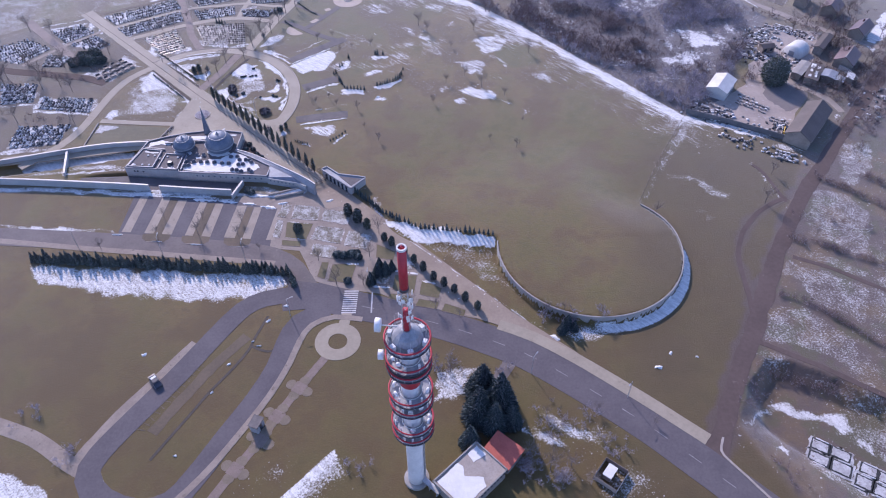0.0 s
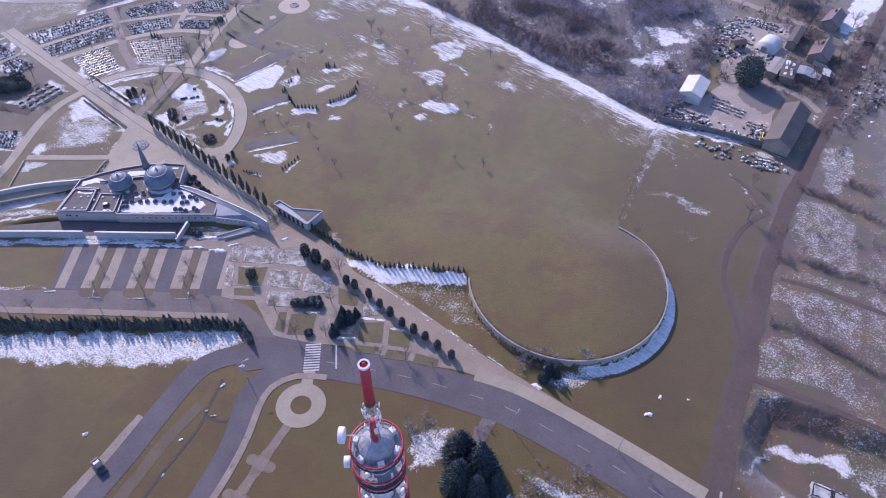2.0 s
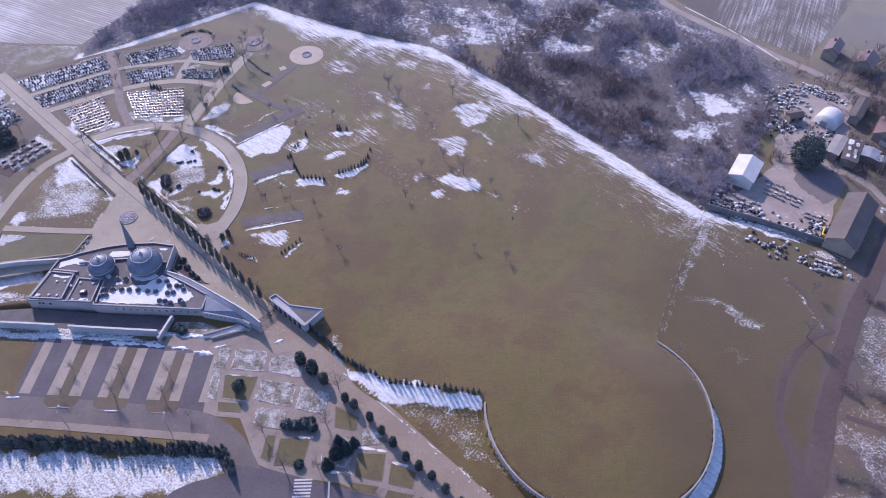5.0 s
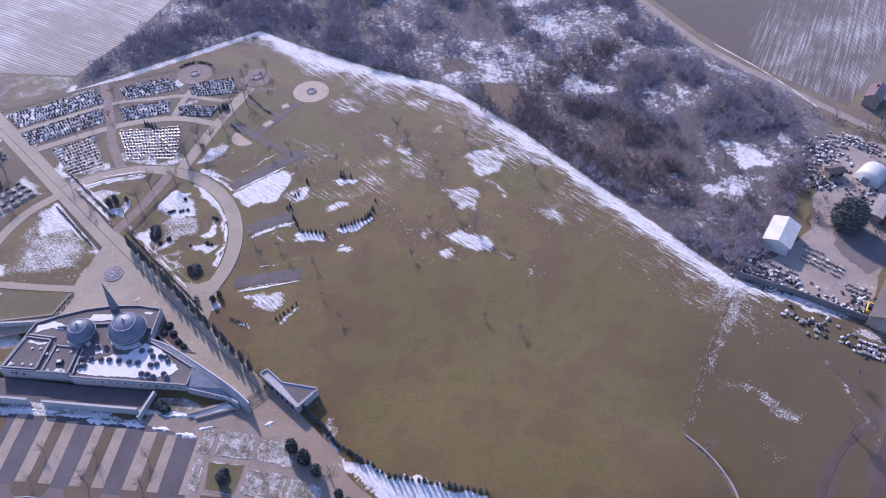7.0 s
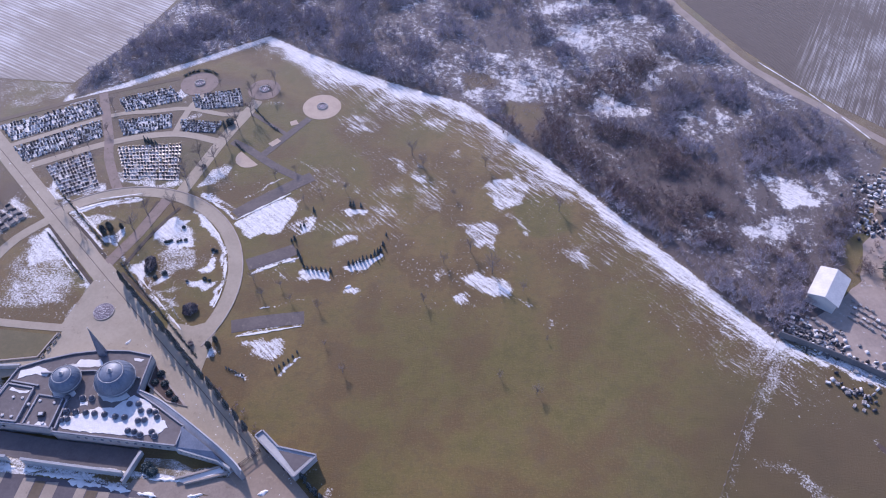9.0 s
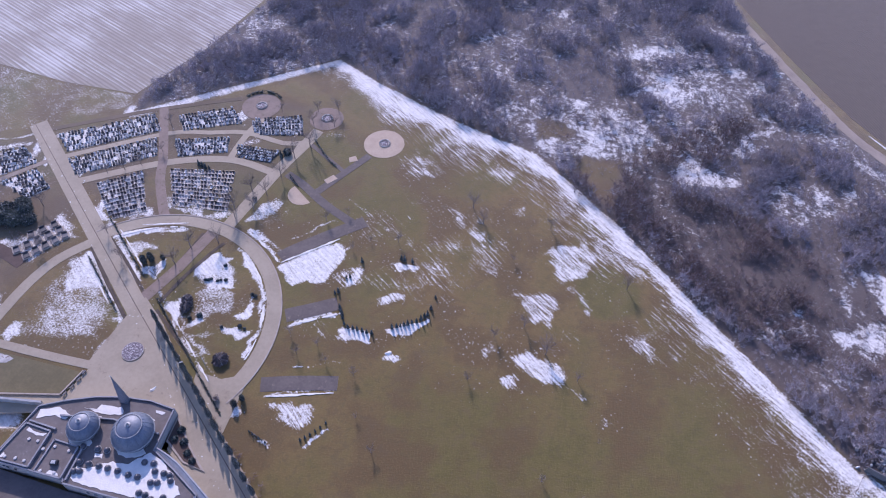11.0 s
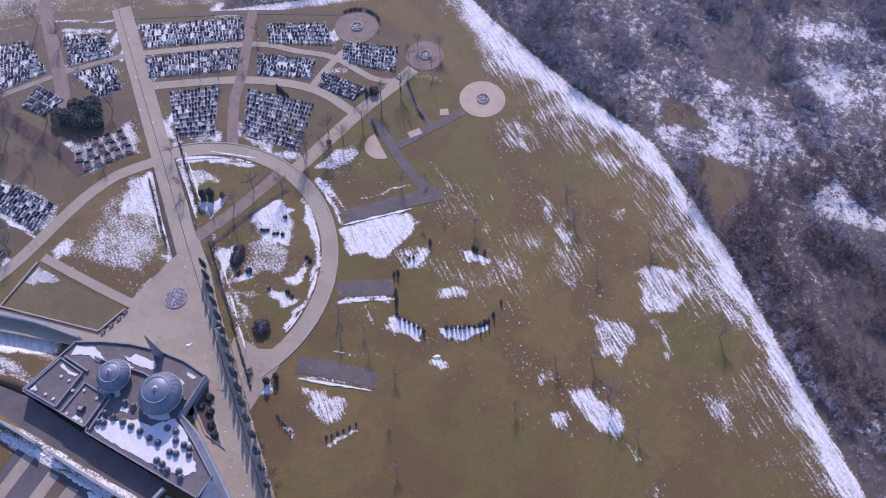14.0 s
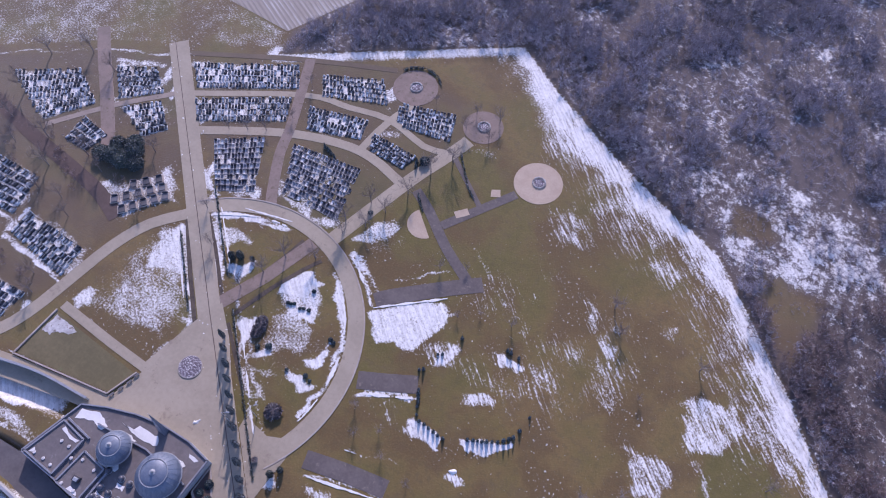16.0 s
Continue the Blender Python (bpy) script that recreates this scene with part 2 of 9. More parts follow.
def field_material(name, angle, pitch, soil1, soil2, cover, sheen=0.6, edge=None):
    """Ploughed soil whose furrows hold snow, running at an angle; past an edge line the snow thins out."""
    m, nt, nodes, links, bsdf = nodes_of(name)
    pos = nodes.new("ShaderNodeNewGeometry").outputs["Position"]
    turn = nodes.new("ShaderNodeMapping")
    turn.inputs["Rotation"].default_value = (0, 0, -angle)
    links.new(pos, turn.inputs["Vector"])
    wave = nodes.new("ShaderNodeTexWave")
    wave.bands_direction = "Y"
    wave.inputs["Scale"].default_value = 0.314 / pitch
    wave.inputs["Distortion"].default_value, wave.inputs["Detail"].default_value = 0.7, 3.0
    wave.inputs["Detail Scale"].default_value = 0.6
    links.new(turn.outputs["Vector"], wave.inputs["Vector"])
    stretch = nodes.new("ShaderNodeMapping")
    stretch.inputs["Scale"].default_value = (0.035, 1.0, 1.0)
    links.new(turn.outputs["Vector"], stretch.inputs["Vector"])
    n1, n2 = tex_noise(nt, pos, 0.035, 4), tex_noise(nt, stretch.outputs["Vector"], 1.2, 4)
    v = calc(nt, "ADD", calc(nt, "MULTIPLY", wave.outputs["Fac"], 0.16), calc(nt, "ADD", calc(nt, "MULTIPLY", n1, 0.8), calc(nt, "MULTIPLY", n2, 0.75)))
    mask = ramp(nt, v, 1.12 - cover * 0.7, 1.48 - cover * 0.7)
    if edge:
        across = nodes.new("ShaderNodeVectorMath")
        across.operation = "DOT_PRODUCT"
        links.new(pos, across.inputs[0])
        across.inputs[1].default_value = edge[:3]
        far = calc(nt, "ADD", across.outputs["Value"], calc(nt, "MULTIPLY", calc(nt, "SUBTRACT", n2, 0.5), 16.0))
        mask = calc(nt, "MULTIPLY", mask, ramp(nt, far, edge[3] - 5.0, edge[3] + 7.0))
    soil = blend(nt, tex_noise(nt, pos, 0.4, 4), soil1, soil2)
    links.new(blend(nt, mask, soil, (0.52, 0.51, 0.50)), bsdf.inputs["Base Color"])
    bsdf.inputs["Roughness"].default_value = 0.92
    haze_sheen(bsdf, sheen)
    bump(nt, wave.outputs["Fac"], 0.15, 0.5, bsdf)
    return m


M_fieldwest = field_material("snowy_stubble_field", radians(-28), 1.2, (0.22, 0.19, 0.16), (0.29, 0.25, 0.21), 0.50)
M_fieldeast = field_material("ploughed_field_with_snow", radians(62.6), 0.38, (0.085, 0.066, 0.052), (0.12, 0.093, 0.076), 0.47, 0.35, (0.906, -0.423, 0.0, -20.4))

# ---- shape helpers ----
def mesh_of(name, bm, material, smooth=False):
    bmesh.ops.recalc_face_normals(bm, faces=bm.faces[:])
    me = bpy.data.meshes.new(name)
    bm.to_mesh(me)
    bm.free()
    if material:
        me.materials.append(material)
    if smooth:
        me.shade_smooth()
    return me


def part(name, bm, material, parent, label="", smooth=False):
    ob = new(name, mesh_of(name, bm, material, smooth))
    ob.parent = parent
    return tagged(ob, label)


def solid(name, bm, material, label, category, group="", kind="", smooth=False):
    return tagged(new(name, mesh_of(name, bm, material, smooth)), label, category, group, kind)


def thing(name, label, category, m=Matrix(), group="", kind=""):
    ob = new(name)
    ob.empty_display_size = 0.5
    ob.matrix_world = m
    return tagged(ob, label, category, group, kind)


def from_arrays(name, verts, tris, material):
    me = bpy.data.meshes.new(name)
    me.vertices.add(len(verts))
    me.vertices.foreach_set("co", np.ascontiguousarray(verts, dtype=np.float32).ravel())
    n = len(tris)
    me.loops.add(n * 3)
    me.loops.foreach_set("vertex_index", np.ascontiguousarray(tris, dtype=np.int32).ravel())
    me.polygons.add(n)
    me.polygons.foreach_set("loop_start", np.arange(0, n * 3, 3, dtype=np.int32))
    me.materials.append(material)
    me.update(calc_edges=True)
    return me


def add_box(bm, c, s, turn=0.0, tilt=0.0, bevel=0.0):
    m = Matrix.Translation(c) @ Matrix.Rotation(turn, 4, "Z") @ Matrix.Rotation(tilt, 4, "X") @ Matrix.Diagonal((*s, 1))
    made = bmesh.ops.create_cube(bm, size=1.0, matrix=m)["verts"]
    if bevel:
        edges = list({e for v in made for e in v.link_edges})
        bmesh.ops.bevel(bm, geom=edges, offset=bevel, segments=1, affect="EDGES")


def box(c, s, turn=0.0, tilt=0.0, bevel=0.0):
    bm = bmesh.new()
    add_box(bm, c, s, turn, tilt, bevel)
    return bm


def add_prism(bm, pts, z0, z1):
    """A slab over a plan outline. z0 and z1: numbers, or one height for each corner."""
    n = len(pts)
    low = [z0] * n if isinstance(z0, (int, float)) else z0
    top = [z1] * n if isinstance(z1, (int, float)) else z1
    a = [bm.verts.new((p[0], p[1], z)) for p, z in zip(pts, low)]
    b = [bm.verts.new((p[0], p[1], z)) for p, z in zip(pts, top)]
    caps = [bm.faces.new(b), bm.faces.new(a[::-1])]
    for i in range(n):
        j = (i + 1) % n
        bm.faces.new((a[i], a[j], b[j], b[i]))
    bmesh.ops.triangulate(bm, faces=caps)


def prism(pts, z0, z1):
    bm = bmesh.new()
    add_prism(bm, pts, z0, z1)
    return bm


def smooth_line(pts, step=3.0):
    """Points along a smooth line through the given plan points."""
    p = [Vector((*q[:2], 0)) for q in pts]
    p = [2 * p[0] - p[1], *p, 2 * p[-1] - p[-2]]
    out = []
    for a, b, c, d in zip(p, p[1:], p[2:], p[3:]):
        n = max(2, int((c - b).length / step))
        for i in range(n):
            t = i / n
            q = 0.5 * (2 * b + (c - a) * t + (2 * a - 5 * b + 4 * c - d) * t * t + (3 * b - a - 3 * c + d) * t ** 3)
            out.append((q.x, q.y))
    out.append((p[-2].x, p[-2].y))
    return out


def offset_line(line, d):
    """The line moved d to its left."""
    out = []
    for i, q in enumerate(line):
        a, b = line[max(i - 1, 0)], line[min(i + 1, len(line) - 1)]
        t = Vector((b[0] - a[0], b[1] - a[1])).normalized()
        out.append((q[0] - t.y * d, q[1] + t.x * d))
    return out


def add_ribbon(bm, line, w0, w1, z0, z1):
    """A slab between the offsets w0 and w1 left of a line, from z0 to z1 (numbers, or z1 a list along the line)."""
    L, R = offset_line(line, w1), offset_line(line, w0)
    tops = [z1] * len(line) if isinstance(z1, (int, float)) else z1
    rows = []
    for l, r, zt in zip(L, R, tops):
        rows.append([bm.verts.new((r[0], r[1], z0)), bm.verts.new((l[0], l[1], z0)), bm.verts.new((l[0], l[1], zt)), bm.verts.new((r[0], r[1], zt))])
    for a, b in zip(rows, rows[1:]):
        for i in range(4):
            j = (i + 1) % 4
            bm.faces.new((a[i], a[j], b[j], b[i]))
    bm.faces.new(rows[0])
    bm.faces.new(rows[-1][::-1])


def ribbon(line, w0, w1, z0, z1):
    bm = bmesh.new()
    add_ribbon(bm, line, w0, w1, z0, z1)
    return bm


def add_lathe(bm, profile, n=24, centre=(0, 0), close=False):
    rings = []
    for r, z in profile:
        if r < 1e-4:
            rings.append([bm.verts.new((centre[0], centre[1], z))])
        else:
            rings.append([bm.verts.new((centre[0] + r * math.cos(2 * math.pi * i / n), centre[1] + r * math.sin(2 * math.pi * i / n), z)) for i in range(n)])
    pairs = list(zip(rings, rings[1:]))
    if close:
        pairs.append((rings[-1], rings[0]))
    for a, b in pairs:
        for i in range(n):
            j = (i + 1) % n
            if len(a) == 1 and len(b) == 1:
                continue
            if len(a) == 1:
                bm.faces.new((a[0], b[i], b[j]))
            elif len(b) == 1:
                bm.faces.new((a[i], a[j], b[0]))
            else:
                bm.faces.new((a[i], a[j], b[j], b[i]))


def lathe(profile, n=24, centre=(0, 0), close=False):
    bm = bmesh.new()
    add_lathe(bm, profile, n, centre, close)
    return bm


def add_rod(bm, a, b, r0, r1=None, n=6):
    a, b = Vector(a), Vector(b)
    r1 = r0 if r1 is None else r1
    q = (b - a).to_track_quat("Z", "Y")
    rings = [[bm.verts.new(p + q @ Vector((r * math.cos(2 * math.pi * i / n), r * math.sin(2 * math.pi * i / n), 0))) for i in range(n)] for p, r in ((a, r0), (b, max(r1, 0.004)))]
    for i in range(n):
        j = (i + 1) % n
        bm.faces.new((rings[0][i], rings[0][j], rings[1][j], rings[1][i]))
    bm.faces.new(rings[0][::-1])
    bm.faces.new(rings[1])


def rod(a, b, r0, r1=None, n=6):
    bm = bmesh.new()
    add_rod(bm, a, b, r0, r1, n)
    return bm


def torus_profile(R, r, z, n=6):
    return [(R + r * math.cos(2 * math.pi * i / n), z + r * math.sin(2 * math.pi * i / n)) for i in range(n)]


# ---- the lie of the land ----
def lattice(x, y, size, seed):
    """Smooth random values in 0..1 over the plan, changing over the given size."""
    gx, gy = x / size, y / size
    ix, iy = np.floor(gx).astype(np.int64), np.floor(gy).astype(np.int64)
    fx, fy = gx - ix, gy - iy
    fx, fy = fx * fx * (3 - 2 * fx), fy * fy * (3 - 2 * fy)

    def h(a, b):
        k = (a * 374761393 + b * 668265263 + seed * 1442695041) & 0xFFFFFFFF
        k = ((k ^ (k >> 13)) * 1274126177) & 0xFFFFFFFF
        return ((k ^ (k >> 16)) & 0xFFFF) / 65535.0
    a, b, c, d = h(ix, iy), h(ix + 1, iy), h(ix, iy + 1), h(ix + 1, iy + 1)
    return (a * (1 - fx) + b * fx) * (1 - fy) + (c * (1 - fx) + d * fx) * fy


def cloud(x, y, size, seed):
    return 0.55 * lattice(x, y, size, seed) + 0.3 * lattice(x, y, size * 0.45, seed + 7) + 0.15 * lattice(x, y, size * 0.2, seed + 13)


def step(v, lo, hi):
    t = np.clip((v - lo) / (hi - lo), 0, 1)
    return t * t * (3 - 2 * t)


def line_dist(x, y, pts):
    """Distance to an open line, and the side: positive to its left."""
    best, side = np.full(np.shape(x), 1e9), np.zeros(np.shape(x))
    for (ax, ay), (bx, by) in zip(pts, pts[1:]):
        dx, dy = bx - ax, by - ay
        t = np.clip(((x - ax) * dx + (y - ay) * dy) / (dx * dx + dy * dy), 0, 1)
        d = np.hypot(x - ax - t * dx, y - ay - t * dy)
        s = np.sign(dx * (y - ay) - dy * (x - ax))
        near = d < best
        best, side = np.where(near, d, best), np.where(near, s, side)
    return best, side


def inside(x, y, pts):
    res = np.zeros(np.shape(x), dtype=bool)
    for (ax, ay), (bx, by) in zip(pts, pts[1:] + pts[:1]):
        cross = ((ay > y) != (by > y)) & (x < (bx - ax) * (y - ay) / ((by - ay) if by != ay else 1e-9) + ax)
        res ^= cross
    return res


def area(x, y, pts, soft):
    """1 inside an outline, fading to 0 over soft metres round its edge."""
    d, _ = line_dist(x, y, pts + pts[:1])
    return step(np.where(inside(x, y, pts), d, -d), -soft, soft)


def patch(x, y, rows):
    """Lying snow in lens-shaped patches: x, y, half length, half width, direction, cover."""
    s = np.zeros(np.shape(x))
    wx = 2.4 * (lattice(x, y, 7.0, 51) - 0.5) + 1.6 * (lattice(x, y, 2.6, 52) - 0.5)
    wy = 2.4 * (lattice(x, y, 7.0, 53) - 0.5) + 1.6 * (lattice(x, y, 2.6, 54) - 0.5)
    for cx, cy, a, b, deg, amp in rows:
        c, d = math.cos(radians(deg)), math.sin(radians(deg))
        w = min(b / 2.2, 1.3)
        px, py = x - cx + w * wx, y - cy + w * wy
        u, v = px * c + py * d, -px * d + py * c
        s = np.maximum(s, amp * (1 - step(np.hypot(u / a, v / b), 0.25, 1.8)))
    return s


def cover_of(x, y, rows):
    """Lying snow inside outlines with wavering edges: outline, softness, cover."""
    s = np.zeros(np.shape(x))
    wx = x + 2.0 * (lattice(x, y, 5.0, 151) - 0.5) + 1.6 * (lattice(x, y, 2.0, 152) - 0.5)
    wy = y + 2.0 * (lattice(x, y, 5.0, 153) - 0.5) + 1.6 * (lattice(x, y, 2.0, 154) - 0.5)
    for pts, soft, amp in rows:
        p = np.array(pts)
        lo, hi = p.min(0) - soft - 2, p.max(0) + soft + 2
        near = np.nonzero((x > lo[0]) & (x < hi[0]) & (y > lo[1]) & (y < hi[1]))[0]
        if len(near):
            s[near] = np.maximum(s[near], amp * area(wx[near], wy[near], pts, soft + 0.2))
    return s


def strip(x, y, rows):
    """Lying snow along lines: the line's points, half width, cover."""
    s = np.zeros(np.shape(x))
    wx = x + 1.3 * (lattice(x, y, 5.0, 61) - 0.5) + 0.9 * (lattice(x, y, 1.9, 62) - 0.5)
    wy = y + 1.3 * (lattice(x, y, 5.0, 63) - 0.5) + 0.9 * (lattice(x, y, 1.9, 64) - 0.5)
    for pts, w, amp in rows:
        d, _ = line_dist(wx, wy, pts)
        s = np.maximum(s, amp * (1 - step(d, 0.4 * w, 1.5 * w)) * (0.7 + 0.45 * lattice(x, y, 4.0, 65)))
    return s


BOWL, BOWL_R, BOWL_H = (38.95, 132.0), 24.4, 2.2
BANK_TOP = [(14.6, 136.0), (2.5, 138.4), (-7.0, 140.4), (-15.0, 145.2), (-21.0, 151.0), (-26.5, 156.5)]
WOOD_EDGE = [(-114.0, 272.5), (-60.2, 307.8), (-46.0, 298.8), (-20.0, 285.0), (6.0, 274.8), (28.3, 252.8), (48.5, 228.5), (62.5, 212.3), (79.0, 192.3)]


COURT = [(-93.0, 165.2), (-78, 163.8), (-60.2, 161.4), (-60.6, 156.4), (-82, 158.0), (-99, 159.6), (-112, 160.6), (-112, 163.6)]
DIP = [(-150, 165.0), (-131, 170.1), (-116, 174.3), (-104, 177.1), (-92.5, 178.0), (-92.5, 173.5), (-104, 171.5), (-118, 167.4), (-150, 161)]


PIT = [(75.5, 97.5), (82.0, 95.6), (91.0, 91.0), (99.0, 86.6), (112.0, 79.0), (118.0, 50.0), (84.0, 48.0), (74.0, 62.0), (67.0, 72.0), (64.3, 79.5), (68.6, 89.0)]
PIT_DEPTH = 3.2


def jag(pts, amp=0.25, pitch=0.5):
    """An outline with an irregular, melted edge."""
    out = []
    for a, b in zip(pts, pts[1:] + pts[:1]):
        d = math.hypot(b[0] - a[0], b[1] - a[1])
        n = max(1, int(d / pitch))
        for k in range(n):
            t = k / n
            out.append((a[0] + (b[0] - a[0]) * t + random.uniform(-amp, amp), a[1] + (b[1] - a[1]) * t + random.uniform(-amp, amp)))
    return out


def height(x, y):
    """The ground's height: the raised meadow behind the round retaining wall, its planted bank and the court, sunk to
    widen its shade.
    """
    r = np.hypot(x - BOWL[0], y - BOWL[1])
    fade = 1 - step(np.hypot(x - 36, y - 122), 22, 62)
    d, side = line_dist(x, y, BANK_TOP)
    fence_x = 56.5 + (y - 152.0) * 0.57
    west = (side < 0) & (x > -27) & (x <= 14.6)
    north = (x > 14.6) & (y > BOWL[1]) & ((x < 56.5) | ((y > 152) & (x < fence_x)))
    top = np.where((r < BOWL_R) | west | north, 1.0, 0.0)
    bank = np.where((side > 0) & (x < 14.5) & (x > -27), np.clip(1 - d / 5.5, 0, 1), 0.0)
    east = 1 - step(y, 136, 156) * step(x, 36, 55)
    low = np.maximum(area(x, y, COURT, 0.45) * step(x, -112, -98), area(x, y, DIP, 0.5) * step(x, -150, -130))
    d_pit, _ = line_dist(x, y, PIT + PIT[:1])
    pit_floor = np.where(inside(x, y, PIT), np.clip((d_pit + 1.2 * (lattice(x, y, 3.0, 401) - 0.5)) / (4.4 + 10.0 * (1 - step(y + 0.5 * (x - 66), 72, 88))), 0, 1), 0.0)
    return BOWL_H * fade * np.maximum(top * east, bank) - 1.5 * low - PIT_DEPTH * pit_floor


def zat(x, y):
    return float(height(np.array([x], dtype=float), np.array([y], dtype=float))[0])

# ---- ground: one sheet to the horizon ----
def axis_lines(lo, hi, pitch):
    mid = np.arange(lo, hi + pitch / 2, pitch)
    out, g = [], pitch
    while sum(out) < 3200:
        g *= 1.35
        out.append(g)
    far = np.cumsum(out)
    return np.concatenate([lo - far[::-1], mid, hi + far])


AREA_GARDEN_A = [([(-106.1, 216.4), (-101.1, 218.8), (-96.5, 214.1), (-92.6, 210.2), (-102.6, 206.0)], 1.2, 0.98),
    ([(-104.9, 207.8), (-93.8, 212.0), (-85.5, 203.1), (-87.7, 196.0), (-94.4, 194.2), (-104.8, 193.4), (-106.5, 200.6)], 3.0, 0.74),
    ([(-105.9, 201.9), (-90.8, 208.3), (-86.3, 202.8), (-95.5, 195.8)], 2.5, 0.78),
    ([(-99.6, 216.9), (-96.5, 215.3), (-88.0, 206.2), (-89.2, 205.7)], 0.5, 0.95),
    ([(-86.9, 201.5), (-84.7, 203.6), (-83.5, 202.7), (-84.6, 200.2)], 0.6, 0.95),
    ([(-110.5, 192.7), (-110.0, 196.9), (-106.8, 196.7), (-105.8, 194.0), (-107.9, 192.1)], 0.8, 0.95),
    ([(-73.9, 216.5), (-71.0, 223.8), (-64.1, 222.9), (-62.1, 215.6), (-67.8, 212.7)], 1.0, 0.98)]
AREA_GARDEN_B = [([(-73.8, 216.4), (-73.0, 220.4), (-72.1, 223.0), (-68.3, 224.4), (-66.3, 224.1), (-66.6, 222.0), (-66.7, 219.1), (-69.5, 217.7)], 0.4, 1.25),
    ([(-66.0, 218.8), (-64.6, 222.0), (-65.8, 224.4), (-63.9, 219.2)], 0.5, 0.9),
    ([(-69.8, 215.9), (-66.8, 216.2), (-64.8, 216.5), (-61.6, 215.5), (-62.4, 214.2), (-66.6, 213.6)], 0.4, 1.2),
    ([(-60.4, 207.4), (-58.1, 210.0), (-56.5, 213.1), (-54.9, 211.9), (-55.2, 208.9), (-57.7, 206.2)], 0.5, 1.15),
    ([(-61.8, 203.9), (-57.8, 204.0), (-54.5, 203.2), (-54.7, 202.1), (-57.5, 201.1), (-59.9, 202.2)], 0.5, 1.1),
    ([(-77.4, 206.0), (-76.9, 207.8), (-74.3, 208.6), (-73.5, 210.3), (-71.8, 205.6), (-70.6, 203.1), (-74.4, 205.0)], 0.4, 1.15),
    ([(-69.6, 203.7), (-66.7, 206.1), (-65.4, 204.9), (-68.1, 202.2)], 0.4, 1.1),
    ([(-71.2, 211.8), (-69.2, 215.3), (-61.2, 213.3), (-60.5, 209.3), (-65.8, 204.7), (-69.1, 207.1)], 1.2, 0.74),
    ([(-76, 208), (-72, 220), (-63, 222), (-56, 212), (-55.5, 202), (-66, 197)], 3.0, 0.42)]
AREA_GARDEN_D = [([(-68.5, 200.8), (-63.3, 203.6), (-63.0, 201.0), (-67.4, 199.0)], 0.6, 0.72),
    ([(-66.0, 198.5), (-61.9, 198.8), (-60.2, 196.8), (-64.1, 195.8)], 0.6, 0.72),
    ([(-67.2, 228.3), (-63.1, 226.0), (-58.8, 222.2), (-56.4, 218.7), (-57.7, 218.3), (-61.2, 222.3), (-64.9, 225.6)], 0.3, 1.2),
    ([(-54.8, 215.7), (-53.0, 212.2), (-52.6, 208.0), (-53.4, 208.4), (-54.3, 212.0)], 0.3, 1.1),
    ([(-76.6, 207.0), (-73.2, 204.9), (-69.8, 201.2), (-65.4, 196.8), (-62.3, 193.2), (-62.7, 192.8), (-69.2, 199.8), (-74.5, 204.4)], 0.4, 0.75)]
AREA_GARDEN_C = [([(-99.2, 225.9), (-97.5, 226.6), (-91.1, 229.9), (-79.0, 232.0), (-80.9, 231.0), (-90.2, 228.5), (-95.2, 225.6)], 0.3, 1.2),
    ([(-98.4, 225.4), (-95.4, 225.8), (-93.2, 224.5), (-85.7, 224.8), (-85.3, 223.3), (-90.2, 220.4), (-95.6, 223.1)], 0.7, 0.82),
    ([(-97.5, 225.0), (-94.1, 222.3), (-85.0, 212.9), (-86.1, 212.5), (-96.3, 222.7)], 0.3, 1.1),
    ([(-87.2, 217.0), (-82.1, 220.3), (-81.7, 218.3), (-83.4, 214.0)], 0.4, 1.2)]
AREA_EAST_A = [([(-68.0, 235.3), (-67.6, 239.0), (-65.4, 243.8), (-61.5, 246.1), (-58.7, 245.2), (-59.8, 241.1), (-63.4, 237.2), (-66.7, 235.3)], 0.8, 0.85),
    ([(-66.3, 233.9), (-64.2, 234.0), (-57.8, 230.2), (-58.4, 228.9)], 0.3, 1.1),
    ([(-65.6, 238.3), (-56.2, 245.9), (-54.5, 238.3), (-59.4, 233.9)], 2.2, 0.5),
    ([(-54.3, 223.7), (-47.1, 230.9), (-40.8, 234.0), (-38.5, 227.1), (-41.0, 219.8), (-45.7, 219.9), (-48.4, 216.7), (-51.7, 220.5)], 0.6, 1.05),
    ([(-41.0, 221.9), (-33.4, 227.7), (-31.3, 221.8), (-36.3, 219.5)], 1.2, 0.7),
    ([(-45.8, 208.7), (-35.6, 213.0), (-35.2, 211.2), (-43.5, 207.6)], 0.5, 0.95),
    ([(-35.8, 206.7), (-33.9, 209.4), (-26.7, 208.0), (-26.6, 205.7), (-31.0, 205.0)], 0.7, 0.95),
    ([(-44.5, 206.9), (-37.3, 209.9), (-36.8, 206.8), (-40.5, 203.3)], 2, 0.48)]
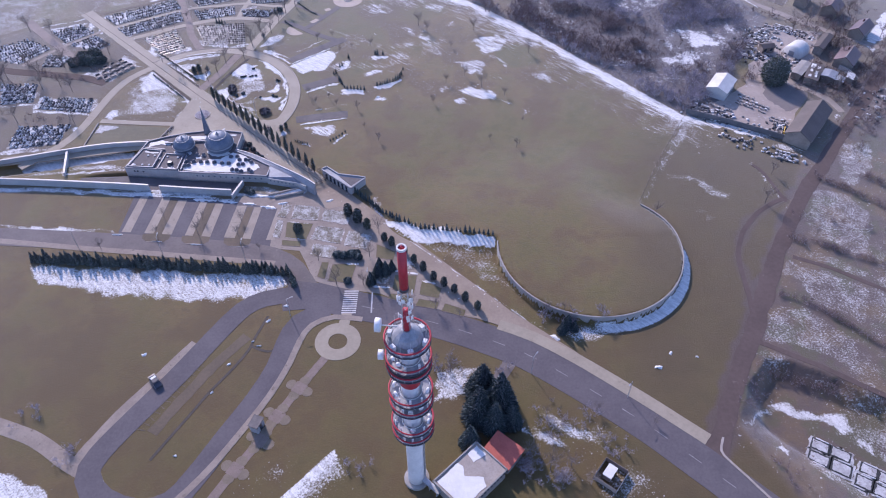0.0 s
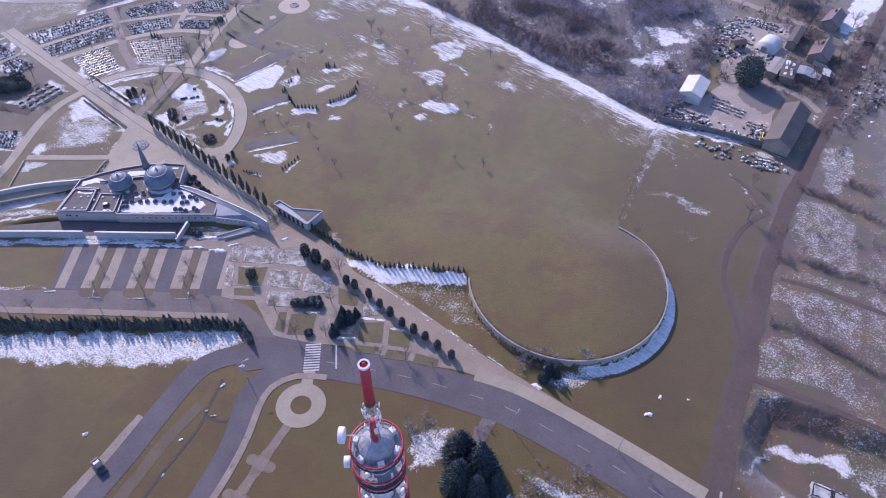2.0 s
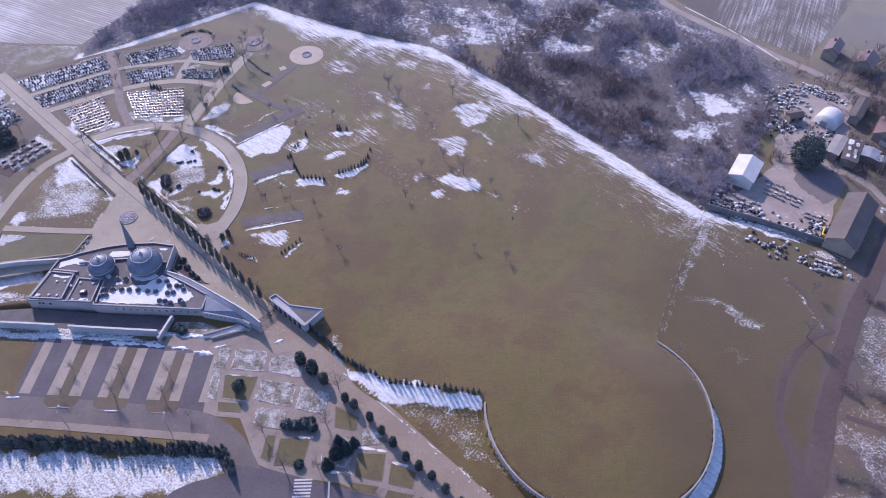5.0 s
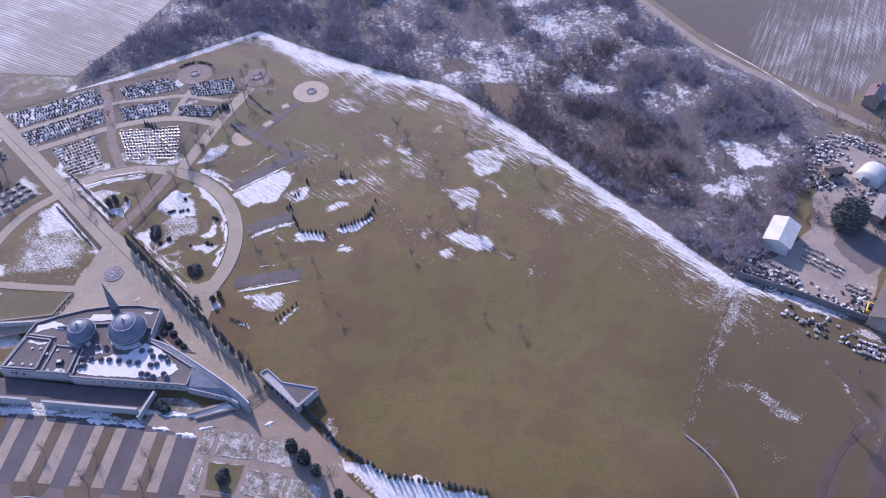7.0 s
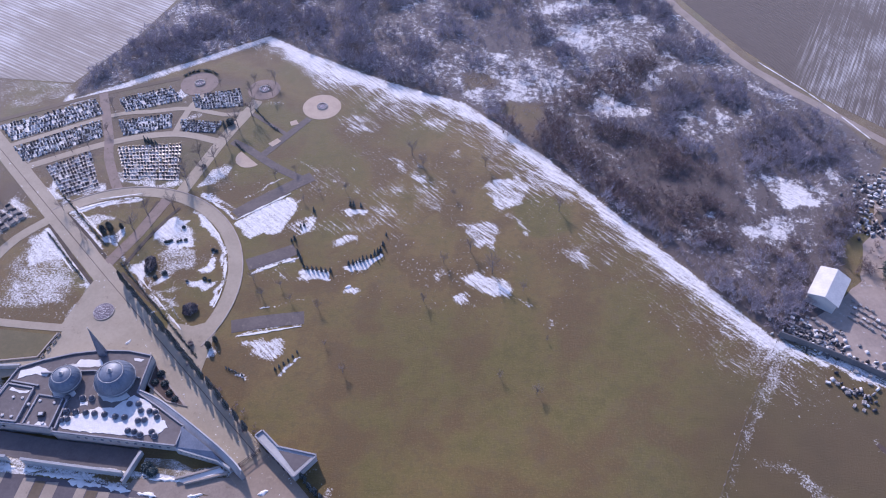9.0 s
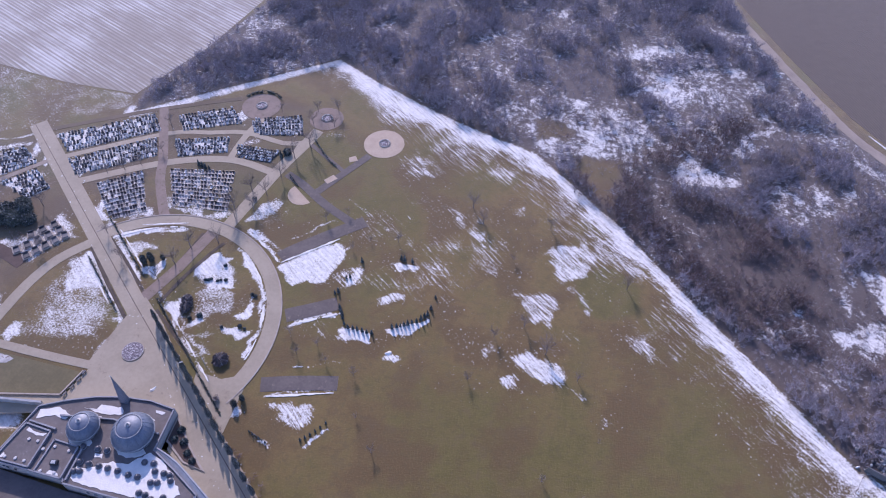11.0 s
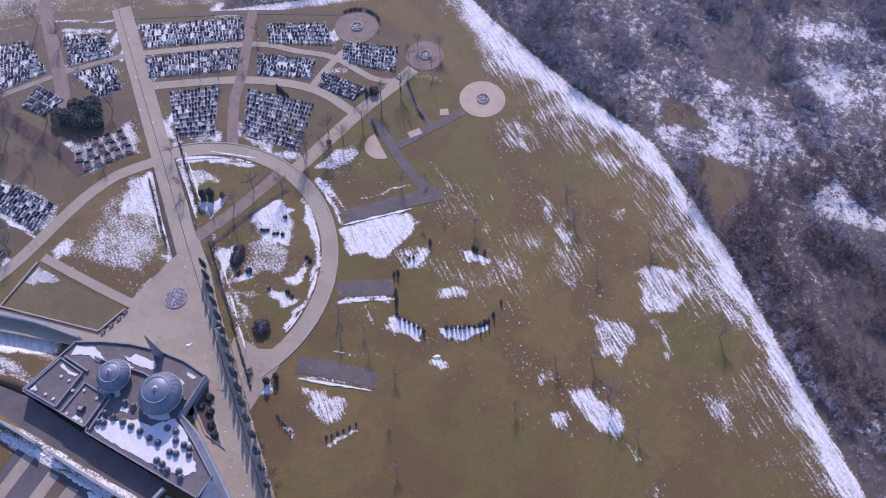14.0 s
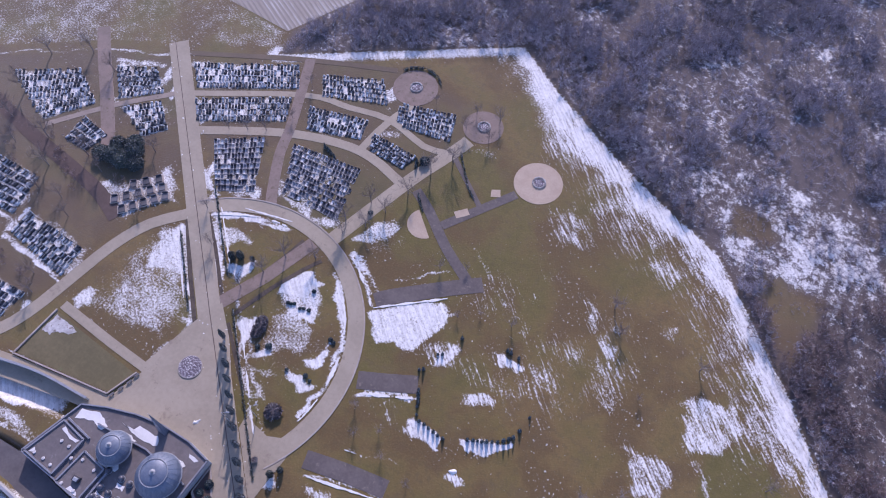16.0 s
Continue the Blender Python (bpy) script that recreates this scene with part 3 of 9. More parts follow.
AREA_EAST_B = [([(-127.6, 218.3), (-117.8, 224.7), (-112.7, 228.4), (-106.8, 224.5), (-111.5, 218.8), (-116.2, 213.3), (-120.1, 216.4)], 1.0, 0.8),
    ([(-134.0, 205.2), (-125.7, 205.8), (-115.6, 204.4), (-113.0, 198.9), (-115.9, 194.4), (-126.5, 195.9)], 1.0, 0.72),
    ([(-107.8, 234.0), (-106.4, 234.6), (-100.1, 229.1), (-101.8, 228.4)], 0.5, 0.95),
    ([(-89.2, 237.5), (-87.5, 238.2), (-72.5, 237.8), (-72.7, 236.2), (-80.9, 236.0)], 0.6, 0.9),
    ([(-100.8, 231.9), (-92.9, 236.6), (-92.1, 233.4), (-98.6, 230.1)], 0.8, 0.75),
    ([(-120.4, 188.3), (-116.8, 188.3), (-115.1, 185.5), (-117.1, 184.1)], 0.6, 0.95)]
AREA_MEADOW_A = [([(10.5, 239.7), (21.5, 243.8), (24.2, 241.4), (23.9, 237.4), (21.9, 231.7), (16.4, 230.3)], 1.0, 0.86),
    ([(16.9, 228.6), (18.3, 230.2), (23.5, 223.6), (22.5, 221.1)], 0.9, 0.75),
    ([(4.6, 225.8), (13.1, 227.0), (16.6, 222.0), (14.2, 217.4), (9.4, 217.1)], 1.0, 0.82),
    ([(14.0, 218.2), (21.7, 216.6), (21.7, 212.2)], 2.0, 0.52),
    ([(5.4, 207.7), (9.4, 209.2), (13.6, 208.4), (18.7, 207.2), (19.2, 204.1), (17.2, 201.7), (13.3, 201.6), (9.3, 204.1)], 0.8, 1.0),
    ([(17.7, 202.3), (23.5, 199.5), (22.0, 198.3)], 0.7, 0.95),
    ([(3.9, 202.3), (7.6, 203.4), (8.6, 198.9), (5.9, 199.4)], 0.7, 0.93),
    ([(-1.2, 206.5), (-0.4, 210.3), (2.5, 210.2), (0.6, 206.2)], 0.7, 0.78)]
AREA_MEADOW_B = [([(4.0, 213.1), (5.7, 214.3), (6.3, 212.3), (5.0, 211.5)], 0.6, 0.75),
    ([(29.2, 218.4), (36.5, 220.6), (39.9, 215.3), (39.5, 210.2), (36.2, 211.3)], 1.5, 0.68),
    ([(26.0, 196.0), (27.9, 197.1), (28.8, 194.9), (27.2, 194.2)], 0.7, 0.7),
    ([(21.8, 244.0), (27.5, 247.5), (37.5, 236.0), (34.6, 233.0), (30.0, 236.6), (24.0, 239.6)], 1.0, 0.74)]
AREA_NORTH_A = [([(-34.5, 264.8), (-27.0, 269.2), (-18.4, 262.8), (-19.7, 259.8), (-28.5, 259.7)], 1.6, 0.64),
    ([(-15.7, 249.7), (-12.5, 249.9), (-9.8, 244.4), (-4.8, 243.2), (-3.0, 240.3), (-6.6, 240.3), (-12.1, 244.5)], 0.8, 0.85),
    ([(-8.7, 267.5), (-4.6, 269.9), (2.0, 266.6), (-0.1, 261.0), (-5.2, 262.3)], 1.3, 0.74),
    ([(-0.5, 252.8), (4.3, 255.3), (5.8, 249.9), (2.2, 250.0)], 0.9, 0.8),
    ([(-38.3, 247.1), (-35.0, 246.2), (-19.3, 235.0), (-20.5, 233.4)], 1.2, 0.6)]
LACE_WEST = [([(-10.7, 292.0), (3.3, 304.2), (18.0, 302.5), (28.0, 299.2), (38.3, 291.0), (42.9, 282.9), (33.9, 275.8), (24.8, 268.5), (9.7, 272.0), (-2.2, 283.3)], 2.5, 0.86),
    ([(29.4, 331.8), (39.6, 336.7), (56.8, 329.8), (72.0, 327.1), (71.9, 313.9), (53.9, 303.6), (46.0, 297.2), (35.7, 305.7), (32.6, 318.3)], 2.5, 0.86),
    ([(43.8, 273.7), (48.9, 281.9), (56.3, 279.6), (64.1, 274.8), (56.7, 269.3), (46.3, 265.1)], 1.0, 1.1),
    ([(60.5, 285.2), (67.7, 298.3), (74.1, 304.6), (69.9, 289.8), (73.6, 285.9), (61.5, 279.9)], 1.5, 0.9),
    ([(-33.8, 310.8), (-24.5, 318.6), (-19.9, 314.8), (-29.0, 307.1)], 2.0, 0.6)]
LACE_EAST = [([(67.3, 268.6), (76.9, 271.6), (82.6, 267.0), (89.8, 277.4), (93.7, 272.5), (87.8, 261.2), (69.6, 258.0)], 2.0, 0.74),
    ([(94.6, 291.1), (103.8, 286.1), (108.5, 278.4), (101.0, 275.4), (94.4, 282.9)], 1.5, 0.86),
    ([(87.5, 243.4), (93.4, 245.9), (100.8, 245.2), (104.7, 233.2), (102.6, 236.0), (97.2, 237.8), (90.0, 238.4)], 0.8, 1.2),
    ([(81.9, 242.1), (86.4, 248.7), (85.2, 234.2), (81.4, 230.1)], 1.2, 0.84),
    ([(85.5, 232.2), (96.4, 234.7), (96.4, 227.0), (93.1, 223.2), (84.1, 220.9), (79.7, 226.2)], 1.5, 0.84),
    ([(66.0, 229.3), (72.2, 231.5), (72.1, 223.9), (62.9, 219.8)], 1.5, 0.8),
    ([(106.7, 249.8), (110.9, 243.6), (104.1, 241.2)], 1.5, 0.8)]
LACE_NORTH = [([(-17.1, 327.5), (-7.6, 335.5), (-4.4, 326.3), (-14.3, 320.3)], 1.5, 0.8), ([(4.7, 349.9), (13.8, 355.3), (15.4, 349.4), (7.8, 344.7)], 1.5, 0.8), ([(58.4, 218.7), (70, 232), (81, 232), (101, 222), (86, 206), (72, 206)], 3.0, 0.46)]
# grassy openings in the scrub
GLADES = [([(4.6, 289.3), (13.5, 290.3), (15.2, 282.1), (6.5, 281.6)], 1.5, 1.0), ([(16.5, 276.0), (28.5, 275.0), (28.0, 258.0), (21.0, 262.0)], 2.0, 1.0)]
AREAS = AREA_GARDEN_A + AREA_GARDEN_B + AREA_GARDEN_C + AREA_GARDEN_D + AREA_EAST_A + AREA_EAST_B + AREA_MEADOW_A + AREA_MEADOW_B + AREA_NORTH_A
LACES = LACE_WEST + [(pts, soft, 1.16 * amp) for pts, soft, amp in LACE_EAST] + LACE_NORTH
AREA_CRESCENT = [([(-34.2, 208.6), (-31.7, 209.0), (-26.2, 208.5), (-25.6, 206.0), (-28.8, 205.5), (-31.8, 206.0)], 0.3, 1.5),
    ([(-23.6, 210.3), (-21.6, 210.6), (-17.6, 212.4), (-14.3, 215.6), (-14.0, 213.6), (-17.0, 210.6), (-19.2, 208.9), (-22.2, 208.4)], 0.3, 1.5),
    ([(-36.8, 222.1), (-33.8, 228.0), (-32.3, 226.7), (-33.1, 221.2), (-35.1, 219.9)], 0.5, 1.05), ([(-25.0, 230.2), (-23.1, 230.8), (-20.7, 230.2), (-19.8, 228.2), (-23.3, 227.0)], 0.5, 1.1),
    ([(-27.5, 218.7), (-23.4, 220.4), (-19.6, 220.6), (-22.4, 218.1), (-26.7, 216.9)], 0.5, 0.95), ([(-36.5, 226.5), (-17.6, 226.4), (-12.5, 224.0), (-19.6, 220.4), (-31.1, 219.7)], 2.0, 0.48),
    ([(-22.9, 203.2), (-21.0, 203.7), (-18.6, 202.5), (-20.4, 201.2)], 0.4, 1.0), ([(-46.2, 179.5), (-44.8, 179.9), (-41.3, 177.9), (-41.8, 177.2)], 0.3, 1.0),
    ([(-35.4, 179.6), (-31.7, 182.4), (-30.1, 184.4), (-29.8, 183.6), (-31.6, 180.7), (-34.2, 178.8)], 0.4, 1.0), ([(-45.3, 187.5), (-40.8, 188.5), (-34.6, 188.3), (-33.5, 185.6), (-36.4, 182.3), (-39.8, 183.1)], 0.9, 0.95), ([(-52.0, 185.2), (-50.0, 185.8), (-48.4, 183.6), (-49.4, 181.9), (-51.4, 182.6)], 0.6, 0.95)]
AREA_PIT = [([(73.2, 96.2), (79, 97), (91.9, 91.2), (98.6, 85), (96, 79), (90.9, 82), (80.9, 89), (71.7, 89)], 0.9, 0.36), ([(71.0, 75.1), (73.6, 76.6), (75.2, 75.1), (73.6, 73.2)], 0.5, 0.98), ([(91.0, 78.6), (92.6, 76.6), (94.2, 73.6), (93.0, 73.0), (91.4, 75.6), (90.4, 77.4)], 0.5, 0.95), ([(72.6, 85.5), (77.2, 87.4), (82.3, 85.1), (88.9, 83.5), (91.0, 79.2), (87.6, 78.5), (84.5, 82.1), (74.8, 84.4)], 0.8, 1.0), ([(65.2, 79.4), (72.5, 85.2), (74.8, 84.4), (66.8, 79.3)], 0.6, 0.85), ([(78, 76), (87.5, 71.5), (92, 67), (86.5, 62.5), (76.6, 70.5)], 0.9, 0.6)]
AREA_SOUTH = [([(-20.6, 151.0), (-15.2, 145.0), (-7.8, 141.2), (-2.4, 139.3), (13.5, 136.2), (13.9, 132.6), (8.0, 133.7), (2.9, 135.0), (-4.9, 135.9), (-10.2, 138.3), (-14.9, 141.1), (-18.9, 146.1)], 0.4, 1.25), ([(-21.6, 155.6), (-19.6, 154.6), (-18.6, 152.6), (-20.2, 153.0)], 0.5, 0.85),
    ([(-40.5, 139.7), (-37.0, 139.3), (-36.7, 136.6), (-39.9, 137.0)], 0.3, 1.2), ([(-109.9, 128.6), (-77.8, 126.3), (-41.8, 123.6), (-39.2, 120.5), (-45.2, 117.7), (-57.6, 115.0), (-83.9, 117.1), (-105.5, 121.1)], 1.3, 0.9), ([(-3.2, 94.4), (7.7, 94.4), (4.3, 87.3), (-1.6, 84.7)], 1.2, 0.85), ([(-43.0, 64.1), (-39.2, 69.9), (-29.3, 73.5), (-33.9, 66.9)], 2.0, 0.5)]
AREAS += [([(-57.6, 155.6), (-46, 155.2), (-40.5, 155.6), (-38.4, 157.0), (-39.5, 153.4), (-46.5, 152.6), (-55.3, 153.2)], 0.6, 0.95), ([(80.5, 191.6), (92, 186.4), (101.5, 181.4), (100.6, 179.4), (90, 184.4), (79.6, 188.6)], 0.6, 0.95)]
AREAS += [([(-123.1, 142.5), (-115.1, 143.3), (-105.6, 141.9), (-92.1, 139.9), (-92.9, 138.9), (-122.1, 139.9)], 0.6, 0.9), ([(-128, 172.6), (-113, 175.6), (-96, 176.8), (-96.6, 173.6), (-101, 171.0), (-110, 169.6), (-128, 167.4)], 0.5, 1.4)]
AREAS += [([(-106.1, 216.4), (-101, 218.8), (-85.5, 203), (-86.5, 197), (-97, 193.2), (-109.5, 192.8), (-108.5, 200)], 2.6, 0.6)]
AREAS += [([(155.3, 234.9), (171.0, 258.5), (186.0, 259.5), (168.0, 241.3), (161.1, 236.3), (156.6, 230.2)], 0.9, 1.25), ([(121.0, 181.0), (129.0, 191.6), (130.4, 190.8), (122.4, 180.2)], 0.5, 0.95), ([(127.6, 250.2), (132.3, 248.9), (136.9, 244.0), (134.7, 241.8), (129.3, 246.6)], 0.6, 0.9)]
AREAS += [([(66.5, 163.1), (73.8, 162.4), (76.3, 159.9), (81.1, 157.3), (84.3, 154.0), (81.9, 151.9), (77.0, 153.6), (73.4, 158.6), (67.4, 160.7)], 1.2, 0.62), ([(72.4, 149.4), (75.8, 145.8), (76.0, 144.0), (72.6, 146.8)], 0.7, 0.6)]
AREAS += [([(-97, 71.0), (-92.7, 69.6), (-87.2, 68.0), (-82.4, 66.2), (-80.3, 64.1), (-82, 60), (-96, 62)], 0.6, 0.95)]
AREAS += AREA_SOUTH + AREA_CRESCENT + [([(-9.9, 138.6), (13.5, 132.6), (15.4, 124), (19.5, 116.7), (14.0, 119.0), (8.9, 122.7), (-1.2, 131.3)], 1.2, 0.56)]
PLOT_AREAS = [([(127.5, 221.6), (131.5, 222.0), (131.0, 217.9), (127.8, 216.0)], 0.5, 0.9),
    ([(123.4, 177.7), (134.8, 176.9), (129.0, 164.9), (119.6, 156.8), (116.4, 160.8)], 1.2, 0.66),
    ([(108.5, 157.1), (117.2, 153.3), (121.7, 145.0), (113.7, 128.5), (106.3, 132.0), (99.9, 136.4), (99.6, 142.2)], 1.0, 0.62),
    ([(93.9, 131.3), (101.3, 130.8), (111.6, 124.1), (109.9, 120.6), (100.7, 126.3)], 0.7, 0.6),
    ([(90.0, 127.7), (99.1, 124.2), (108.6, 117.9), (102.7, 105.7), (97.5, 109.8), (91.8, 112.8), (91.7, 119.7), (87.2, 122.1)], 1.0, 0.6),
    ([(79.9, 111.0), (85.8, 112.5), (91.6, 110.9), (97.2, 105.4), (100.3, 100.9), (95.7, 91.3), (88.1, 97.5), (76.0, 101.8)], 1.0, 0.60),
    ([(74.2, 100.2), (79.5, 98.1), (94.2, 88.2), (92.8, 85.3), (81.1, 93.9), (72.4, 92.3)], 0.8, 0.55)]
SNOW_ROADSIDE = [(27.5, 78.5, 7.5, 1.8, -35, 0.85)]
SNOW_LAWN = [(-145.6, 248.1, 3.2, 2.5, 31, 0.9), (-142.9, 251.5, 5.8, 1.0, 31, 0.8),
             (-133.1, 251.2, 1.2, 4.2, 31, 0.9), (-139.2, 239.0, 1.7, 0.7, 31, 0.8), (-130.1, 241.3, 4.9, 2.5, 31, 0.62), (-126.3, 239.0, 3.5, 2.5, 31, 0.55)]
SNOW_TOMBS = [(-105.6, 233.3, 0.9, 4.9, 31, 1), (-101.4, 229.4, 1.3, 1.3, 31, 1), (-93.0, 235.3, 1.8, 1.9, 31, 0.92), (-128.8, 259.3, 3.2, 1.6, 31, 0.95), (-122.9, 261.3, 5.8, 1.7, 31, 0.72), (-117.6,
              244.7, 1.1, 1.8, 31, 0.7), (-87.9, 238.4, 1.1, 3.9, 31, 0.8), (-74.0, 236.9, 2.8, 1.3, 31, 0.9), (-81.9, 275.5, 0.9, 4.4, 31, 0.9), (-75.5, 265.5, 4.2, 1.5, 31, 0.75), (-53.7, 272.0,
              4.1, 1.5, 31, 0.58), (-125.1, 218.9, 2.0, 1.3, 31, 0.95), (-118.4, 221.1, 5.9, 2.2, 31, 0.85), (-112.4, 227.0, 2.9, 3.5, 31, 0.9), (-139.7, 205.6, 3.9, 2.9, 31, 0.9), (-143.8, 208.6,
              3.3, 3.3, 31, 0.8)]
SNOW_OLD = [(-132, 200, 5, 3, 0, 0.9), (-125, 201, 9, 5, 0, 0.45), (-147, 208, 7, 6, 0, 0.55), (-150, 237, 14, 10, 20, 0.36), (-128, 181, 9, 6, 0, 0.5), (-133, 176, 6, 1.5, 20, 0.9), (-104, 172, 11, 1.4, 8, 0.95), (-104, 167.5, 10, 1.3, 6, 0.85), (-118, 165, 8, 0.8, 4, 0.8), (-118, 256, 16, 8, 30, 0.4),
            (-82, 246, 9, 7, 0, 0.36), (-102, 240, 6, 8, 30, 0.36)]
SNOW_SOUTH = [(-47, 119.5, 6, 2.4, 8, 0.9), (-70, 156, 32, 1.1, -4, 0.95), (-125, 157.8, 18, 1.0, -3, 0.9), (-60, 152.3, 10, 0.9, -8, 0.9),
              (-45, 156.0, 9, 1.3, 0, 0.9), (-27.5, 147, 3, 2, -40, 0.95), (-16, 121, 2.6, 1.6, -20, 1.0), (-10, 128.5, 2.2, 1.4, -40, 0.9), (-4.5, 122, 2.0, 1.2, -45, 0.8)]
SNOW_SOUTH_B = [(12.5, 127, 2, 6, 15, 0.5), (-20, 151.0, 1.2, 2.4, 45, 0.7), (34, 103.5, 6, 2.4, 5, 0.8), (33, 77.5, 3.5, 3, -35, 0.6), (36, 67, 6, 5, -30, 0.62),
                (23, 77, 5, 1.2, -35, 0.9), (16, 79.5, 6, 0.8, -32, 0.9), (66.2, 82, 1.6, 5, -20, 0.7), (74, 94, 5, 5, 0, 0.5), (92, 76, 4, 3, 0, 0.6), (69, 68, 1.2, 1.2, 0, 0.7)]
SNOW_PLOTS = [(120, 155, 11, 14, 30, 0.56), (104, 131, 13, 4.5, -28, 0.62), (100, 126, 14, 3, -28, 0.55), (98, 108, 16, 7, -30, 0.62), (87, 111, 5, 1.6, -30, 0.72), (98, 96, 14, 4, -30, 0.6), (108, 140, 10, 3, -25, 0.75), (140, 172, 14, 12, 30, 0.5),
              (93, 186, 13, 1.3, -28, 0.98), (76.5, 189, 1.3, 5, -30, 0.9), (69, 176, 0.9, 10, -30, 0.45), (107, 175.5, 5, 1.6, -28, 0.8), (121, 250, 6, 1.5, -35, 0.7), (160, 245, 5, 12, -20, 0.8), (101, 233, 4, 3, 0, 0.6)]
# grave fields: four corners, columns, rows, whether each grave is a thing of its own
FIELDS = [([(-131.4, 258.6), (-107.2, 272.0), (-102.6, 265.4), (-125.0, 252.4)], 32, 4, False),
          ([(-123.4, 249.4), (-102.6, 262.4), (-99.4, 255.2), (-118.4, 244.2)], 29, 4, False),
          ([(-111.2, 241.8), (-100.8, 249.0), (-93.6, 235.0), (-101.6, 230.6)], 14, 10, True),
          ([(-93.8, 250.8), (-75.6, 253.0), (-72.6, 238.4), (-87.6, 238.0)], 19, 10, True),
          ([(-100.2, 272.0), (-86.0, 279.0), (-80.4, 272.6), (-96.4, 266.6)], 18, 5, False),
          ([(-97.4, 262.2), (-82.0, 266.0), (-80.6, 260.2), (-93.6, 255.8)], 17, 4, False),
          ([(-78.4, 274.4), (-64.0, 278.6), (-61.4, 270.6), (-75.6, 268.6)], 17, 6, False),
          ([(-79.0, 263.2), (-66.0, 262.6), (-67.4, 258.2), (-76.8, 258.8)], 14, 4, False)]
FIELDS_OLD = [([(-169.5, 232.8), (-154.6, 242.0), (-143.4, 235.6), (-151.4, 224.8)], 17, 8, False),
              ([(-147.6, 247.4), (-138.0, 252.0), (-131.0, 247.0), (-139.8, 239.8)], 12, 6, False),
              ([(-137.4, 238.0), (-130.0, 244.6), (-122.6, 238.4), (-126.6, 233.6)], 10, 5, False),
              ([(-134.4, 204.4), (-117.2, 203.4), (-116.2, 195.8), (-134.2, 198.4)], 18, 5, False),
              ([(-152.4, 212.6), (-139.6, 212.4), (-137.2, 202.0), (-147.4, 200.4)], 14, 6, False),
              ([(-136.4, 188.2), (-119.8, 189.2), (-120.8, 179.2), (-136.0, 176.6)], 18, 6, False),
              ([(-143.2, 231.6), (-134.0, 229.8), (-135.4, 223.4), (-142.6, 223.4)], 9, 4, False)]
gx, gy = axis_lines(-180.0, 176.0, 0.6), axis_lines(52.0, 345.0, 0.6)
GX, GY = np.meshgrid(gx, gy)
gxf, gyf = GX.ravel(), GY.ravel()
WOODS = WOOD_EDGE + [(101, 187), (98, 205), (104, 222), (117, 238), (126, 255), (119, 271), (97, 296), (80, 327), (60, 385), (40, 900), (-60, 900), (-92, 340), (-104, 308), (-116, 281)]
wood = area(gxf, gyf, WOODS, 1.2)
plots = area(gxf, gyf, [(112, 174), (101, 154), (92, 139), (80, 114), (68, 93), (63, 80), (72, 62), (120, 30), (300, 0), (300, 260), (165, 230), (150, 212)], 1.5)
snow = np.zeros_like(gxf)
loose = AREA_MEADOW_A + AREA_MEADOW_B + AREA_NORTH_A
snow = np.maximum(cover_of(gxf, gyf, [r for r in AREAS if r not in loose]), cover_of(gxf, gyf, [(pts, soft * 1.3, amp) for pts, soft, amp in loose]))
snow = np.maximum(snow, cover_of(gxf, gyf, [(pts, soft + 4.0, 0.5 * amp) for pts, soft, amp in loose]))
halo = AREA_GARDEN_A + AREA_GARDEN_B + AREA_GARDEN_C + AREA_GARDEN_D
snow = np.maximum(snow, cover_of(gxf, gyf, [(pts, soft + 2.6, 0.60 * amp) for pts, soft, amp in halo]))
for rows in (SNOW_ROADSIDE, SNOW_LAWN, SNOW_TOMBS, SNOW_OLD, SNOW_SOUTH, SNOW_SOUTH_B):
    snow = np.maximum(snow, patch(gxf, gyf, rows))
RING = (-80.4, 203.2)


def arc_line(c, r, a0, a1, n=40):
    return [(c[0] + r * math.cos(radians(a0 + (a1 - a0) * i / n)), c[1] + r * math.sin(radians(a0 + (a1 - a0) * i / n))) for i in range(n + 1)]


def axis(s, n):
    """Plan point at s along and n across the promenade's straight line."""
    return (0.70711 * (s + n), 0.70711 * (n - s))


SNOW_LINES = [(arc_line(RING, 27.8, 48, -12, 12), 0.6, 1.0), (arc_line(RING, 27.6, 130, 95, 8), 0.6, 0.95), (arc_line(RING, 33.6, 62, 40, 6), 0.6, 0.95), (arc_line(RING, 35.4, 60, 42, 6), 0.5, 0.9), ([axis(-213, 90.6), axis(-232, 90.6)], 0.7, 0.95), ([axis(-170, 92.2), axis(-206, 92.6)], 0.7, 0.85), ([axis(-168, 94), axis(-196, 94.2)], 0.5, 0.8),
              ([axis(-212, 83.4), axis(-227, 83.2)], 0.7, 0.95), ([axis(-200, 83.2), axis(-208, 83.4)], 0.8, 0.95), ([(-86.5, 192.2), (-85, 202)], 0.5, 0.7), ([(-48.5, 224.5), (-38.0, 233.0)], 0.5, 1.0), ([(-53.0, 232.5), (-43.5, 240)], 0.4, 0.8), ([(-46.2, 206.6), (-34.6, 212.6)], 0.5, 1.0), ([(-46.5, 188.4), (-31.2, 192.8)], 0.4, 0.9),
              ([(-44, 196.4), (-31, 199.4)], 0.3, 0.8), ([(-135.2, 204.8), (-135.5, 198)], 0.7, 1.0), ([(-135, 197), (-115.5, 194.4)], 0.7, 1.0), ([(-153, 199.2), (-137, 200.6)], 0.6, 0.9), ([(-138, 174.6), (-120, 177.4)], 0.7, 0.9), ([(-148.5, 249), (-136.5, 254)], 0.7, 0.95), ([(-131.2, 252), (-128.4, 246)], 0.8, 0.95), ([(-140.2, 238.8), (-137, 241.5)], 0.5, 0.8)]
